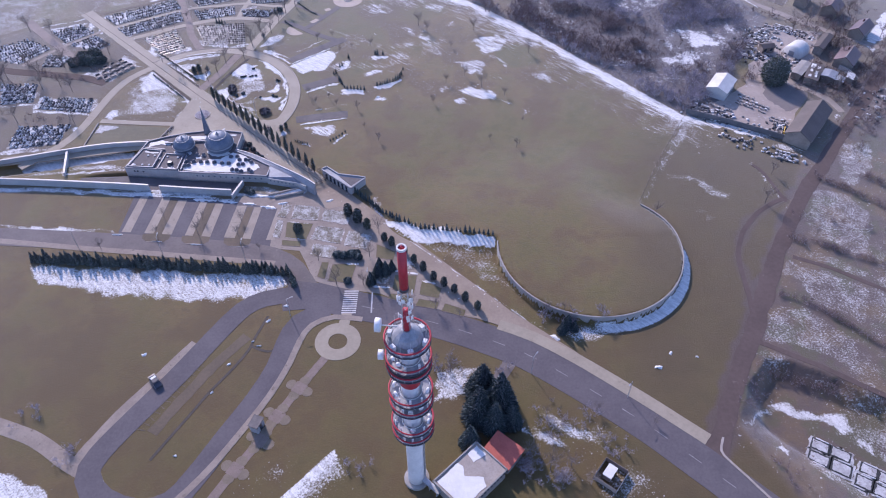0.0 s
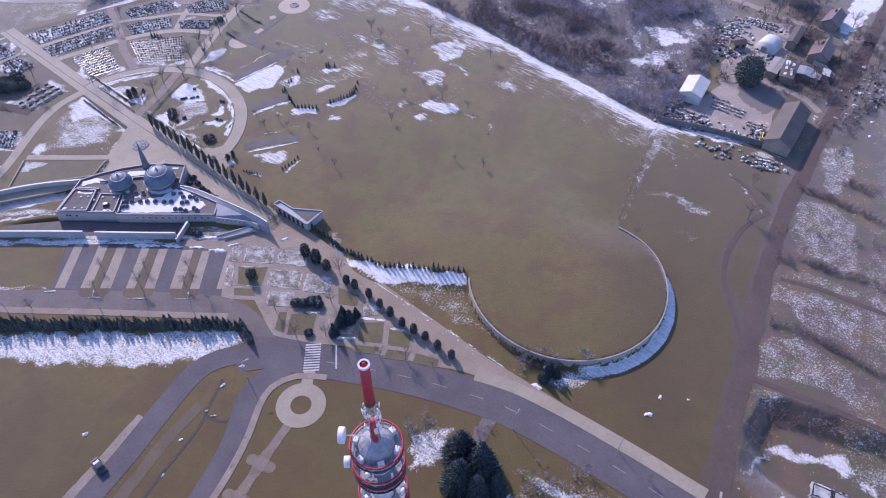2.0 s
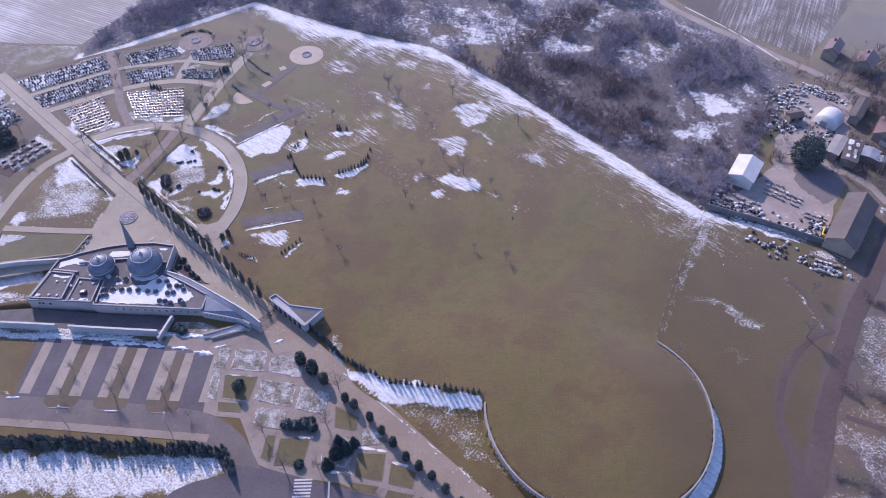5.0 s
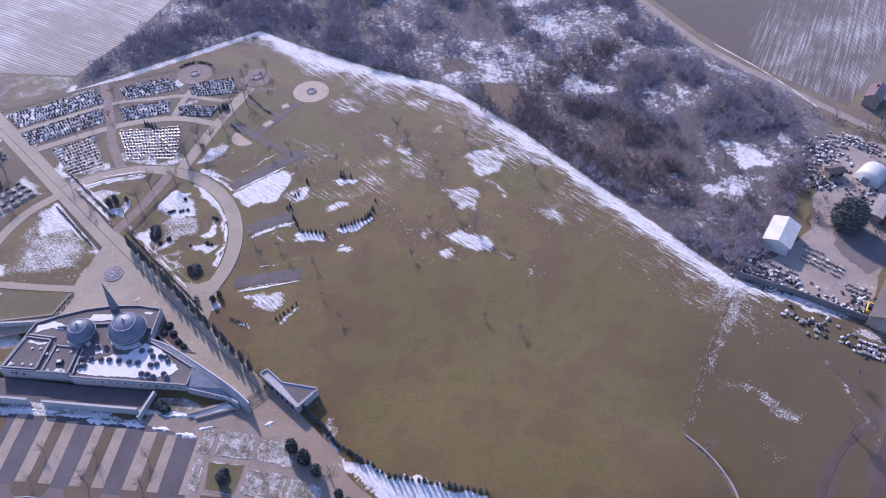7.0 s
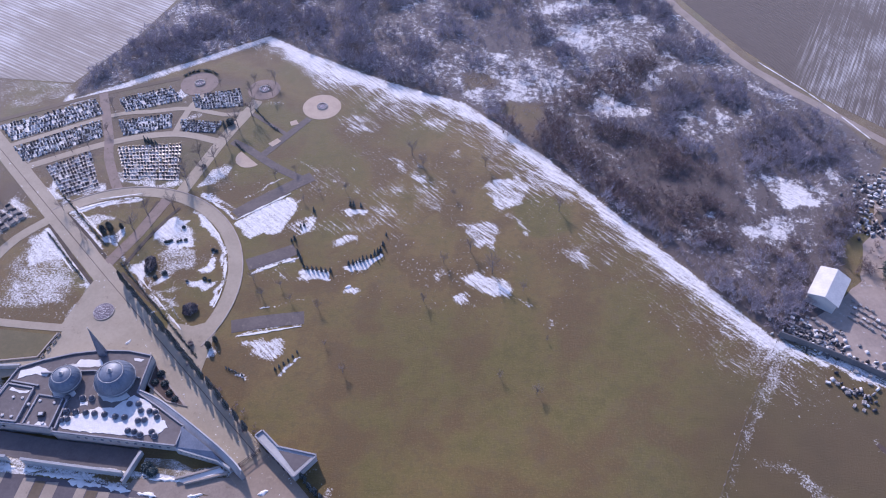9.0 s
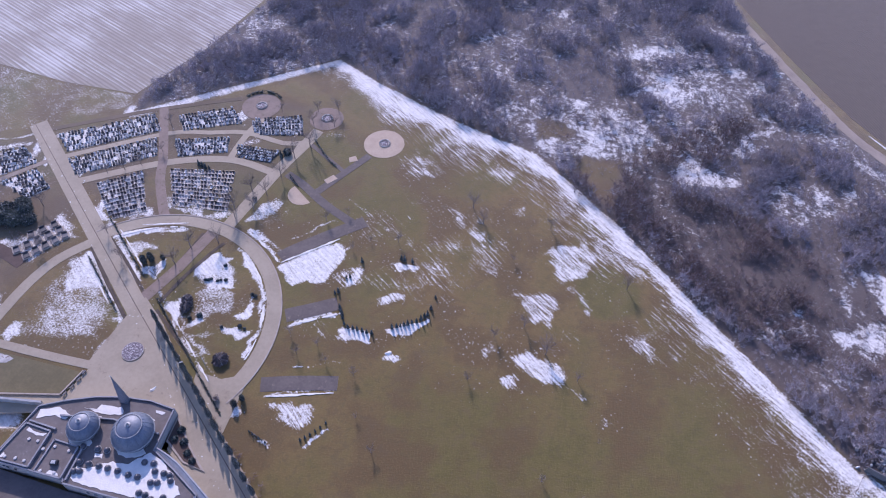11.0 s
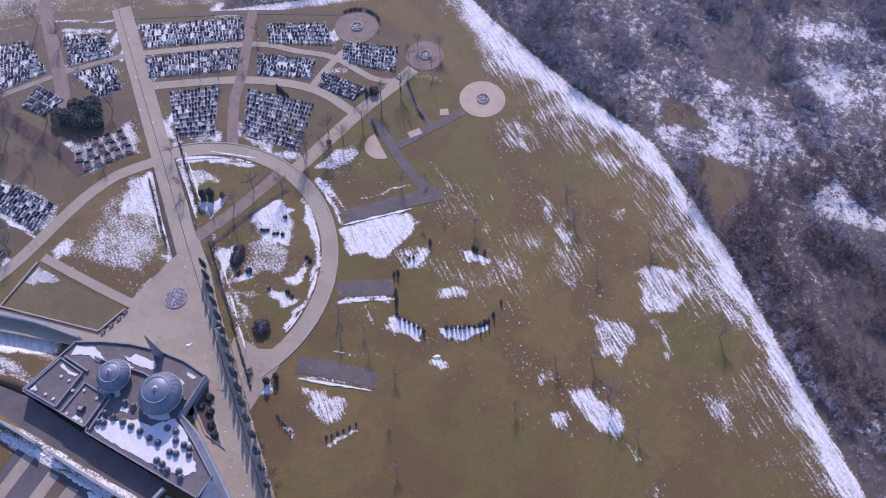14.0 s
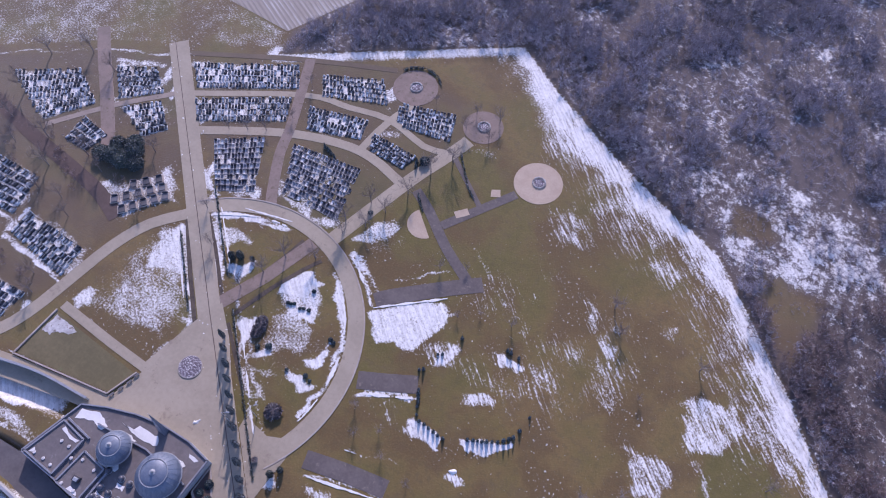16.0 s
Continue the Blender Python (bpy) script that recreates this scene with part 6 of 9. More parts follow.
def dome(x, y, r, top):
    h = top - 2.4
    d = part("dome", lathe([(r * 0.80, 2.4), (r * 0.92, 2.4 + h * 0.10), (r * 0.985, 2.4 + h * 0.24), (r, 2.4 + h * 0.34), (r * 0.975, 2.4 + h * 0.46), (r * 0.90, 2.4 + h * 0.60), (r * 0.78, 2.4 + h * 0.735),
                            (r * 0.60, 2.4 + h * 0.855), (r * 0.42, 2.4 + h * 0.93), (r * 0.18, 2.4 + h * 0.975), (0, 2.4 + h * 0.98)], 48, local([(x, y)])[0]), M_slate, chapel, "bulging dome clad in slate-blue sheet metal", True)
    lx, ly = local([(x, y)])[0]
    for rr, zz, t in ((0.995, 0.33, 0.16), (0.60, 0.86, 0.10), (0.83, 0.03, 0.22)):
        part("band", lathe(torus_profile(r * rr + 0.02, t, 2.4 + h * zz + 0.05), 48, (lx, ly), True), M_band, d, "pale ring band")
    part("finial", lathe([(0.55, 2.4 + h * 0.96), (0.6, 2.4 + h), (0.3, 2.5 + h), (0.16, 3.0 + h), (0, 3.1 + h)], 12, (lx, ly)), M_band, d)
    for k in range(24):
        a = 2 * math.pi * k / 24
        bm = bmesh.new()
        pr = [(1.0, 0.34), (0.975, 0.46), (0.90, 0.60), (0.78, 0.735), (0.60, 0.855)]
        for (r0, z0), (r1, z1) in zip(pr, pr[1:]):
            add_rod(bm, (lx + r * r0 * math.cos(a), ly + r * r0 * math.sin(a), 2.4 + h * z0), (lx + r * r1 * math.cos(a), ly + r * r1 * math.sin(a), 2.4 + h * z1), 0.045, 0.045, 4)
        part("seam", bm, M_slate, d)
    part("drum", lathe([(r * 0.84, 2.3), (r * 0.84, 2.75), (r * 0.72, 2.75), (r * 0.72, 2.3)], 40, (lx, ly), True), M_band, chapel)


dome(-68.0, 174.5, 4.25, 7.5)
dome(-78.8, 174.1, 3.25, 6.3)
spire_bm = bmesh.new()
bx, by = local([(-73.4, 181.4)])[0]
base = [spire_bm.verts.new((bx + dx, by + dy, 2.4)) for dx, dy in ((-0.95, -0.6), (0.95, -0.6), (0.8, 0.6), (-0.8, 0.6))]
tip = [spire_bm.verts.new((bx - 0.35 + dx, by + 0.75 + dy, 11.3)) for dx, dy in ((-0.06, -0.05), (0.06, -0.05), (0.06, 0.05), (-0.06, 0.05))]
spire_bm.faces.new(tip)
for i in range(4):
    j = (i + 1) % 4
    spire_bm.faces.new((base[i], base[j], tip[j], tip[i]))
spire = part("spire", spire_bm, M_slate, chapel, "slender dark pointed spire")
part("cross", box((bx - 0.35, by + 0.75, 11.6), (0.08, 0.08, 0.9)), M_steel, spire)
part("cross", box((bx - 0.35, by + 0.75, 11.75), (0.5, 0.08, 0.08)), M_steel, spire)
# curved wing running down to the gate
WING = smooth_line([(-62.9, 172.8), (-57.5, 170.5), (-50.0, 165.6), (-42.6, 160.4), (-38.4, 157.0), (-36.6, 155.2)], 1.5)
n = len(WING)
wing_w = [0.7 + 0.9 * math.sin(math.pi * min(1.0, 0.12 + 0.88 * i / (n - 1))) for i in range(n)]
wing_bm = bmesh.new()
stations = []
for i, ((ox, oy), w) in enumerate(zip(local(WING), wing_w)):
    nx_, ny_ = offset_line(local(WING), -w)[i]
    zo = 2.75 + 1.2 * (i / (n - 1)) ** 1.5
    stations.append([wing_bm.verts.new((ox, oy, -0.2)), wing_bm.verts.new((ox, oy, zo)), wing_bm.verts.new((nx_, ny_, 2.3)), wing_bm.verts.new((nx_, ny_, -0.2))])
for a, b in zip(stations, stations[1:]):
    for k in range(4):
        wing_bm.faces.new((a[k], a[(k + 1) % 4], b[(k + 1) % 4], b[k]))
wing_bm.faces.new(stations[0])
wing_bm.faces.new(stations[-1][::-1])
part("wing_roof", wing_bm, M_band, chapel, "pale curved wing with a broad sloping top")
part("wing_coping", ribbon(local(WING), -0.12, 0.16, 0.0, [2.8 + 1.3 * (i / (n - 1)) ** 1.5 for i in range(n)]), M_band, chapel)
part("low_roof", prism(local([(-51.5, 160.3), (-51.3, 164.6), (-47.2, 161.9), (-43.6, 159.4), (-41.2, 157.5), (-42.5, 158.0)]), [-0.2] * 6, [2.3, 2.9, 3.0, 3.0, 2.7, 2.3]), M_slate, chapel, "sloping sheet roof behind the wing")
part("south_wall", prism(local([(-51.5, 160.3), (-42.3, 158.1), (-39.4, 156.6), (-39.6, 156.2), (-42.4, 157.7), (-51.5, 159.9)]), -0.2, 2.2), M_render, chapel)
for k in range(12):
    x = -72.5 + k * 1.75
    part("window", box((x + 72, 162.5 - 170 - (x + 78) * 0.083, 1.55), (0.5, 0.12, 0.5), -0.08), M_slate, chapel)
for k in (0, 1, 3):
    part("window", box((-91.6 + k * 0.9 + 72, 164.32 - k * 0.11 - 170, 1.6), (0.45, 0.12, 0.5), -0.12), M_glassdark, chapel)
for k in range(7):
    x, y = -50.4 + k * 1.15, 159.66 - k * 0.276
    part("window", box((x + 72, y - 170, 1.5), (0.42, 0.14, 0.5), -0.24), M_slate, chapel)
# skylight bubbles and vents, each a small thing on the roof
bubble = thing("skylight", "dark bubble skylight on the chapel roof", "skylight", pose(-77.3, 170.4, 2.42), "roof skylights")
part("dome", lathe([(0.62, 0.2), (0.60, 0.45), (0.45, 0.75), (0.2, 0.9), (0, 0.94)], 14), M_ball, bubble, "dark bubble", True)
part("collar", lathe([(0.5, 0), (0.72, 0.06), (0.72, 0.22), (0.55, 0.24)], 14), M_band, bubble)
BUBBLES = [(-74.2, 170.5), (-72.2, 170.5), (-76.5, 167.3), (-74.5, 167.2), (-76.7, 165.3), (-75.6, 165.5), (-72.3, 167.1), (-70.4, 167.0), (-68.2, 166.8), (-65.8, 166.4), (-63.7, 169.4), (-61.8, 169.5),
           (-60.9, 168.0), (-59.0, 167.9), (-57.7, 167.7), (-63.8, 166.3), (-60.8, 165.7), (-59.5, 165.9), (-57.1, 166.7), (-62.2, 163.4), (-60.8, 163.2), (-59.4, 162.6), (-57.2, 163.3), (-56.4, 162.5)]
for x, y in BUBBLES:
    copy_thing(bubble, pose(x, y, 2.42, rz=random.uniform(0, 360)))
vent = thing("roof_vent", "small pale roof vent with a flat cap", "vent", pose(-88.8, 170.0, 2.42), "roof vents")
part("pipe", lathe([(0.16, 0), (0.16, 0.42), (0, 0.42)], 8), M_band, vent)
part("cap", lathe([(0, 0.42), (0.36, 0.42), (0.3, 0.56), (0, 0.6)], 10), M_white, vent)
for x, y in [(-86.8, 169.9), (-91.7, 165.8), (-89.4, 165.8), (-87.4, 165.6), (-84.9, 168.5), (-82.8, 169.4), (-79.6, 169.0), (-83.2, 164.2), (-80.3, 164.3)]:
    copy_thing(vent, pose(x, y, 2.42))
unit = thing("roof_unit", "grey ventilation unit on the dark roof", "ventilation unit", pose(-81.2, 166.2, 2.42))
part("casing", box((0, 0, 0.5), (1.5, 1.1, 1.0), 0.1, bevel=0.05), M_darkmetal, unit)
part("hood", box((0.1, -0.1, 1.1), (0.9, 0.7, 0.25), 0.1, bevel=0.04), M_steel, unit)

# gate lodge
lodge = thing("gate_lodge", "small wedge-shaped white gate lodge with columns", "building", pose(-28, 159, 0))
LODGE = [(-35.6, 163.2), (-34.4, 164.3), (-30.6, 160.9), (-22.6, 159.4), (-26.4, 154.9)]
part("wall", prism(local(LODGE, (-28, 159)), -0.2, 2.5), M_render, lodge)
part("roof", prism(local([(-30.4, 160.3), (-23.6, 159.0), (-26.4, 155.9)], (-28, 159)), 2.5, 2.56), M_roofdark, lodge, "sunken dark roof")
lring = LODGE + LODGE[:1]
for a, b in zip(lring, lring[1:]):
    part("parapet", ribbon(local([a, b], (-28, 159)), -0.02, 0.28, 2.45, 2.9), M_parapet, lodge)
for k in range(6):
    t = 0.1 + k * 0.15
    x, y = -35.0 + (-26.6 + 35.0) * t, 162.6 + (155.0 - 162.6) * t
    part("opening", box((x + 28 - 0.06, y - 159 - 0.07, 1.1), (0.75, 0.1, 1.9), radians(-42)), M_glassdark, lodge)
gate = thing("gate", "dark metal sliding gate across the promenade", "gate", pose(-36.4, 159.2, 0.08, rz=44))
for x in (-2.4, 2.4):
    part("post", box((x, 0, 0.85), (0.2, 0.2, 1.7)), M_darkmetal, gate)
for z in (0.15, 0.8, 1.5):
    part("rail", box((0, 0, z), (4.8, 0.09, 0.09)), M_darkmetal, gate)
for k in range(24):
    part("bar", box((-2.3 + k * 0.2, 0, 0.8), (0.05, 0.05, 1.4)), M_darkmetal, gate)

# long boundary walls west and south of the chapel
for name, pts, w, h, label in (("wall_south_a", [(-170, 162.0), (-131, 160.6), (-99, 158.4), (-85.4, 157.2)], 0.35, 2.3, "long low white garden wall with a broad coping"),
                               ("wall_south_b", [(-82.2, 156.8), (-70, 155.6), (-60.9, 154.8)], 0.35, 2.3, "low white garden wall before the chapel court"),
                               ("wall_end", [(-58.6, 159.6), (-60.6, 153.2)], 0.4, 1.6, "white end wall of the chapel court"),
                               ("wall_west", [(-150, 165.5), (-131, 170.6), (-116, 174.8), (-104, 177.6), (-91.5, 178.6)], 0.32, 1.5, "curved white wall running west from the chapel"),
                               ("wall_terrace", [(-115.6, 174.6), (-112.8, 163.9)], 0.45, 1.2, "low white terrace wall")):
    w_line = smooth_line(pts, 3.0)
    ob = solid(name, ribbon(w_line, -w / 2, w / 2, -1.9, h), M_render, label, "wall", kind="structure")
    part("coping", ribbon(w_line, -w / 2 - 0.08, w / 2 + 0.08, h, h + 0.12), M_band, ob)
square("court_paving", [(-94, 164.2), (-78, 162.2), (-59.5, 160.6), (-60.4, 155.6), (-82, 157.6), (-99, 159.2), (-112, 160.2), (-112, 163.4)], M_darkcourt, "shaded asphalt court along the chapel", -1.46, "yard")
square("ramp_bed", [(-58, 158.8), (-51.8, 158.6), (-44, 155.2), (-47.5, 154.6), (-58, 156.2)], M_bed_light, "sunken lawn beside the chapel", 0.06, "lawn")
stair_ramp = thing("stair_ramp", "low concrete ramp with snowy sides before the wing", "ramp", pose(-44, 155, 0))
part("side_wall", ribbon(local([(-50.5, 154.4), (-42.0, 157.2)], (-44, 155)), -0.2, 0.2, 0, 0.9), M_kerb, stair_ramp)
part("side_wall", ribbon(local([(-48.5, 153.6), (-40.4, 156.0)], (-44, 155)), -0.2, 0.2, 0, 0.7), M_kerb, stair_ramp)
part("slab", prism(local([(-50.3, 154.2), (-48.6, 153.8), (-40.6, 156.0), (-42.0, 157.0)], (-44, 155)), 0, [0.15, 0.15, 0.6, 0.6]), M_snow, stair_ramp, "snow-covered ramp slab")
gutter = thing("planter_bed", "dark planted bed in the angle of the chapel", "planting", pose(-58, 175.5, 0.07))
part("kerb", prism(local([(-62.2, 181.0), (-62.4, 175.2), (-57.2, 171.4), (-52.2, 170.4), (-57, 175.0)], (-58, 175.5)), 0, 0.25), M_kerb, gutter)
part("soil", prism(local([(-61.9, 180.2), (-62.1, 175.6), (-57.2, 171.8), (-53.2, 170.7), (-57.2, 174.7)], (-58, 175.5)), 0.25, 0.3), M_dirt, gutter)

# round retaining wall of the raised meadow
wall_arc = arc_line(BOWL, BOWL_R, 176, 405, 110)
tops = []
for x, y in wall_arc:
    tops.append(0.18 + zat(BOWL[0] + 0.93 * (x - BOWL[0]), BOWL[1] + 0.93 * (y - BOWL[1])))
bowl_wall = solid("wall_round", ribbon(wall_arc, -0.16, 0.16, -0.3, tops), M_concrete, "round pale concrete retaining wall of the meadow", "wall", kind="structure")
part("coping", ribbon(wall_arc, -0.13, 0.17, 0.1, [t + 0.08 for t in tops]), M_concrete, bowl_wall, "pale coping")
fence_line = smooth_line([(56.6, 151.5), (65.6, 169.0), (78.8, 191.6)], 3.0)
fence = thing("fence", "low overgrown wire fence along the meadow", "fence", pose(67, 171, 0))
for k, (x, y) in enumerate(fence_line):
    part("post", box((x - 67, y - 171, 0.6), (0.12, 0.12, 1.3)), M_wood, fence)
for z in (0.4, 0.9):
    for a, b in zip(fence_line, fence_line[1:]):
        part("wire", rod((a[0] - 67, a[1] - 171, z), (b[0] - 67, b[1] - 171, z), 0.015, n=4), M_darkmetal, fence)
solid("wall_yard", ribbon([(79.6, 193.4), (91.6, 187.8), (112.0, 176.4)], -0.12, 0.12, -0.2, 1.9), M_oldwall, "grey concrete panel wall of the stone yard", "wall", kind="structure")

# ---- telecom tower ----
TX, TY = -5.7, 67.6
tower = thing("telecom_tower", "tall white telecom tower with red-railed platforms", "tower", pose(TX, TY, 0))
part("shaft", lathe([(0, -0.2), (1.85, -0.2), (1.72, 3), (1.72, 18), (1.66, 30), (1.6, 50), (0, 50)], 36), M_towerwhite, tower, "white cylindrical shaft", True)
part("foot", lathe([(0, 0), (2.6, 0), (2.6, 0.7), (1.8, 0.9), (0, 0.9)], 24), M_concrete, tower)
for z0, z1 in ((26.6, 29.4), (36.4, 40.6)):
    part("red_band", lathe([(1.74, z0), (1.80, z0), (1.80, z1), (1.74, z1)], 36, close=True), M_red, tower, "red painted shaft band", True)
random.seed(11)


def drum(z, a, out, r, deep):
    """A drum antenna looking outwards from the tower."""
    d = Vector((math.cos(a), math.sin(a), 0))
    bm = bmesh.new()
    q = d.to_track_quat("Z", "Y")
    prof = [(0, -0.05), (r * 0.5, 0.0), (r * 0.97, 0.08), (r, 0.2), (r, deep), (r * 0.9, deep + 0.06), (0, deep + 0.12)]
    add_lathe(bm, prof, 16)
    bmesh.ops.transform(bm, matrix=Matrix.Translation(d * out + Vector((0, 0, z))) @ q.to_matrix().to_4x4(), verts=bm.verts[:])
    ob = part("drum_antenna", bm, M_drum, tower, "white drum antenna", True)
    part("bracket", rod(d * (out - 0.9) + Vector((0, 0, z)), d * out + Vector((0, 0, z)), 0.07), M_steel, ob)


def panel(z, a, out, h):
    d = Vector((math.cos(a), math.sin(a), 0))
    c = d * out + Vector((0, 0, z))
    ob = part("panel_antenna", box(c, (0.16, 0.34, h), a, bevel=0.03), M_drum, tower)
    part("bracket", rod(d * (out - 0.6) + Vector((0, 0, z)), c, 0.04, n=4), M_steel, ob)


def deck_ring(z, r, posts=18, rail=1.1):
    """A round deck with a red hoop rail above it."""
    deck = part("deck", lathe([(1.7, z - 0.1), (1.7, z + 0.05), (r - 0.1, z + 0.05), (r, z + 0.05), (r, z - 0.16), (r - 0.25, z - 0.2)], 40, close=True), M_head, tower, "grey round platform deck")
    part("hoop", lathe(torus_profile(r + 0.02, 0.15, z - 0.05), 48, close=True), M_darkmetal, deck, "dark deck rim", True)
    part("hoop", lathe(torus_profile(r + 0.05, 0.17, z + rail), 48, close=True), M_red, deck, "red painted hoop rail", True)
    part("hoop", lathe(torus_profile(r, 0.05, z + rail * 0.5), 48, close=True), M_steel, deck, "thin grey hoop rail", True)
    for k in range(posts):
        a = 2 * math.pi * k / posts
        part("post", rod((r * math.cos(a), r * math.sin(a), z), (r * math.cos(a), r * math.sin(a), z + rail), 0.05, n=4), M_steel, deck)
    for k in range(9):
        a = 2 * math.pi * k / 9
        c, s = math.cos(a), math.sin(a)
        part("strut", rod((1.65 * c, 1.65 * s, z - 1.5), ((r - 0.2) * c, (r - 0.2) * s, z - 0.15), 0.07, n=4), M_steel, deck)


CAGES = [(20.8, 23.7, 3.7), (30.3, 33.5, 3.7), (41.2, 43.3, 3.65)]
for low, high, r in CAGES:
    deck_ring(low, r)
    deck_ring(high, r)
    part("sleeve", lathe([(1.9, low + 0.1), (2.3, low + 0.4), (2.3, high - 0.3), (1.9, high + 0.2)], 32), M_towerwhite, tower, "pale sleeve round the shaft", True)
    for lift, top in ((low, high), (high, high + 3)):
        for k in range(11):
            a = 2 * math.pi * (k + random.random() * 0.5) / 11
            if random.random() < 0.5:
                drum(lift + 0.7 + random.random() * 0.8, a, 2.5 + random.random() * 0.3, random.uniform(0.4, 0.65), 0.4)
            else:
                panel(lift + 1.0, a, r - 0.45, random.uniform(1.2, 1.9))
deck_ring(48.0, 3.6)
part("collar", lathe([(3.4, 42.0), (3.62, 42.0), (3.62, 42.7), (3.4, 42.7)], 40, close=True), M_darkmetal, tower, "dark cable ring under the top platforms")
for z, a, r in ((51.4, math.pi * 0.97, 1.15), (43.9, math.pi * 0.99, 0.85)):
    d = Vector((math.cos(a), math.sin(a), 0))
    drum(z, a, 4.0, r, 0.9)
    part("outrigger", rod(d * 1.4 + Vector((0, 0, z)), d * 4.0 + Vector((0, 0, z)), 0.12), M_steel, tower)
# the head above the top deck
part("head", lathe([(0, 47.9), (2.5, 48.0), (2.55, 49.0), (2.0, 50.0), (1.1, 50.8), (0.9, 51.0), (0, 51.0)], 14), M_head, tower, "grey faceted head", False)
for k in range(12):
    a = 2 * math.pi * k / 12 + 0.2
    c, s = math.cos(a), math.sin(a)
    part("whip", rod((3.0 * c, 3.0 * s, 48.1), (3.1 * c, 3.1 * s, 50.6 + 0.9 * random.random()), 0.05, 0.03, 4), M_steel, tower)
    if k % 2:
        part("cabinet", box((2.95 * c, 2.95 * s, 48.6), (0.7, 0.9, 1.1), a, bevel=0.05), M_drum, tower)
part("mast_foot", lathe([(0, 50.8), (0.62, 50.8), (0.55, 55.6), (0, 55.6)], 16), M_red, tower, "red mast foot", True)
for k in range(4):
    a = math.pi / 4 + k * math.pi / 2
    c, s = math.cos(a), math.sin(a)
    part("lattice_leg", rod((0.75 * c, 0.75 * s, 50.8), (0.62 * c, 0.62 * s, 60.6), 0.07), M_steel, tower)
    b = a + math.pi / 2
    for j in range(6):
        z = 51.2 + j * 1.5
        part("brace", rod((0.74 * c, 0.74 * s, z), (0.7 * math.cos(b), 0.7 * math.sin(b), z + 1.5), 0.04, n=4), M_steel, tower)
for k in range(26):
    a, z = random.uniform(0, 6.28), random.uniform(54.0, 60.0)
    c, s = math.cos(a), math.sin(a)
    part("dipole", box((1.15 * c, 1.15 * s, z), (0.10, 0.5, 0.75), a, bevel=0.02), M_drum, tower)
    part("arm", rod((0.6 * c, 0.6 * s, z), (1.15 * c, 1.15 * s, z), 0.03, n=4), M_steel, tower)
part("collar", lathe([(0, 60.2), (0.74, 60.2), (0.74, 60.8), (0, 60.8)], 20), M_darkmetal, tower, "dark collar", True)
part("top_cylinder", lathe([(0, 60.8), (0.66, 60.8), (0.66, 69.0), (0, 69.0)], 24), M_red, tower, "long red antenna cylinder", True)
part("top_ring", lathe([(0.5, 68.9), (0.74, 68.9), (0.74, 69.25), (0.5, 69.25)], 24, close=True), M_towerwhite, tower, "white top rim")
part("beacon", lathe([(0, 69), (0.18, 69), (0.18, 69.4), (0, 69.5)], 10), M_red, tower)
part("cable_duct", box((1.8, -0.4, 24), (0.25, 0.5, 47)), M_steel, tower)
bridge = thing("cable_bridge", "snowy cable bridge from the tower to the hut", "cable bridge", pose(-5.7, 67.6, 0, rz=-42))
part("tray", box((3.6, 0.2, 2.0), (5.2, 1.1, 0.25)), M_steel, bridge)
for x in (1.8, 3.6, 5.6):
    part("leg", box((x, 0.2, 0.95), (0.14, 0.9, 1.9)), M_steel, bridge)

# service buildings at its foot
hut = thing("service_building", "flat-roofed service building with snow on a concrete roof", "building", pose(5.2, 66.4, 0, rz=44))
part("wall", box((0, 0, 1.75), (12.0, 8.4, 3.5)), M_wallold, hut)
part("roof", box((0, 0, 3.6), (12.4, 8.8, 0.3)), M_kerb, hut, "pale concrete flat roof")
for c, s in (((0, 4.3, 3.85), (12.6, 0.25, 0.4)), ((0, -4.3, 3.85), (12.6, 0.25, 0.4)), ((6.2, 0, 3.85), (0.25, 8.9, 0.4)), ((-6.2, 0, 3.85), (0.25, 8.9, 0.4))):
    part("parapet", box(c, s), M_concrete, hut)
part("roof_snow", prism(jag([(-5.7, -3.8), (0.6, -3.8), (1.6, -2.0), (0.2, -0.6), (-1.0, 0.8), (0.4, 2.4), (0.2, 3.7), (-5.7, 3.7)], 0.12, 0.7), 3.75, 3.84), M_snow, hut, "patch of snow on the roof")
part("roof_snow", prism(jag([(2.4, 1.6), (5.6, 0.8), (5.6, 3.7), (3.0, 3.7)], 0.12, 0.7), 3.75, 3.82), M_snow, hut)
for k in range(14):
    part("eave_block", box((-6.0 + k * 0.93, -4.5, 3.5), (0.4, 0.3, 0.35)), M_darkmetal, hut)
shed = thing("red_roofed_shed", "low shed with a bright red sheet roof", "shed", pose(12.2, 72.4, 0, rz=-40))
part("wall", box((0, 0, 1.2), (6.4, 5.0, 2.4)), M_wallold, shed)
part("roof", prism([(-3.5, -2.9), (3.5, -2.9), (3.5, 2.9), (-3.5, 2.9)], [2.4, 2.4, 3.0, 3.0], [2.55, 2.55, 3.15, 3.15]), M_redroof, shed, "bright red sheet roof")
pen = thing("garden_pen", "small fenced pen with snow on its hut", "pen", pose(34.3, 67.8, 0, rz=-38))
part("hut", box((-0.4, 0, 0.9), (1.6, 2.6, 1.8)), M_wood, pen)
part("hut_roof", box((-0.4, 0, 1.88), (2.0, 3.0, 0.16)), M_snow, pen, "snow-covered hut roof")
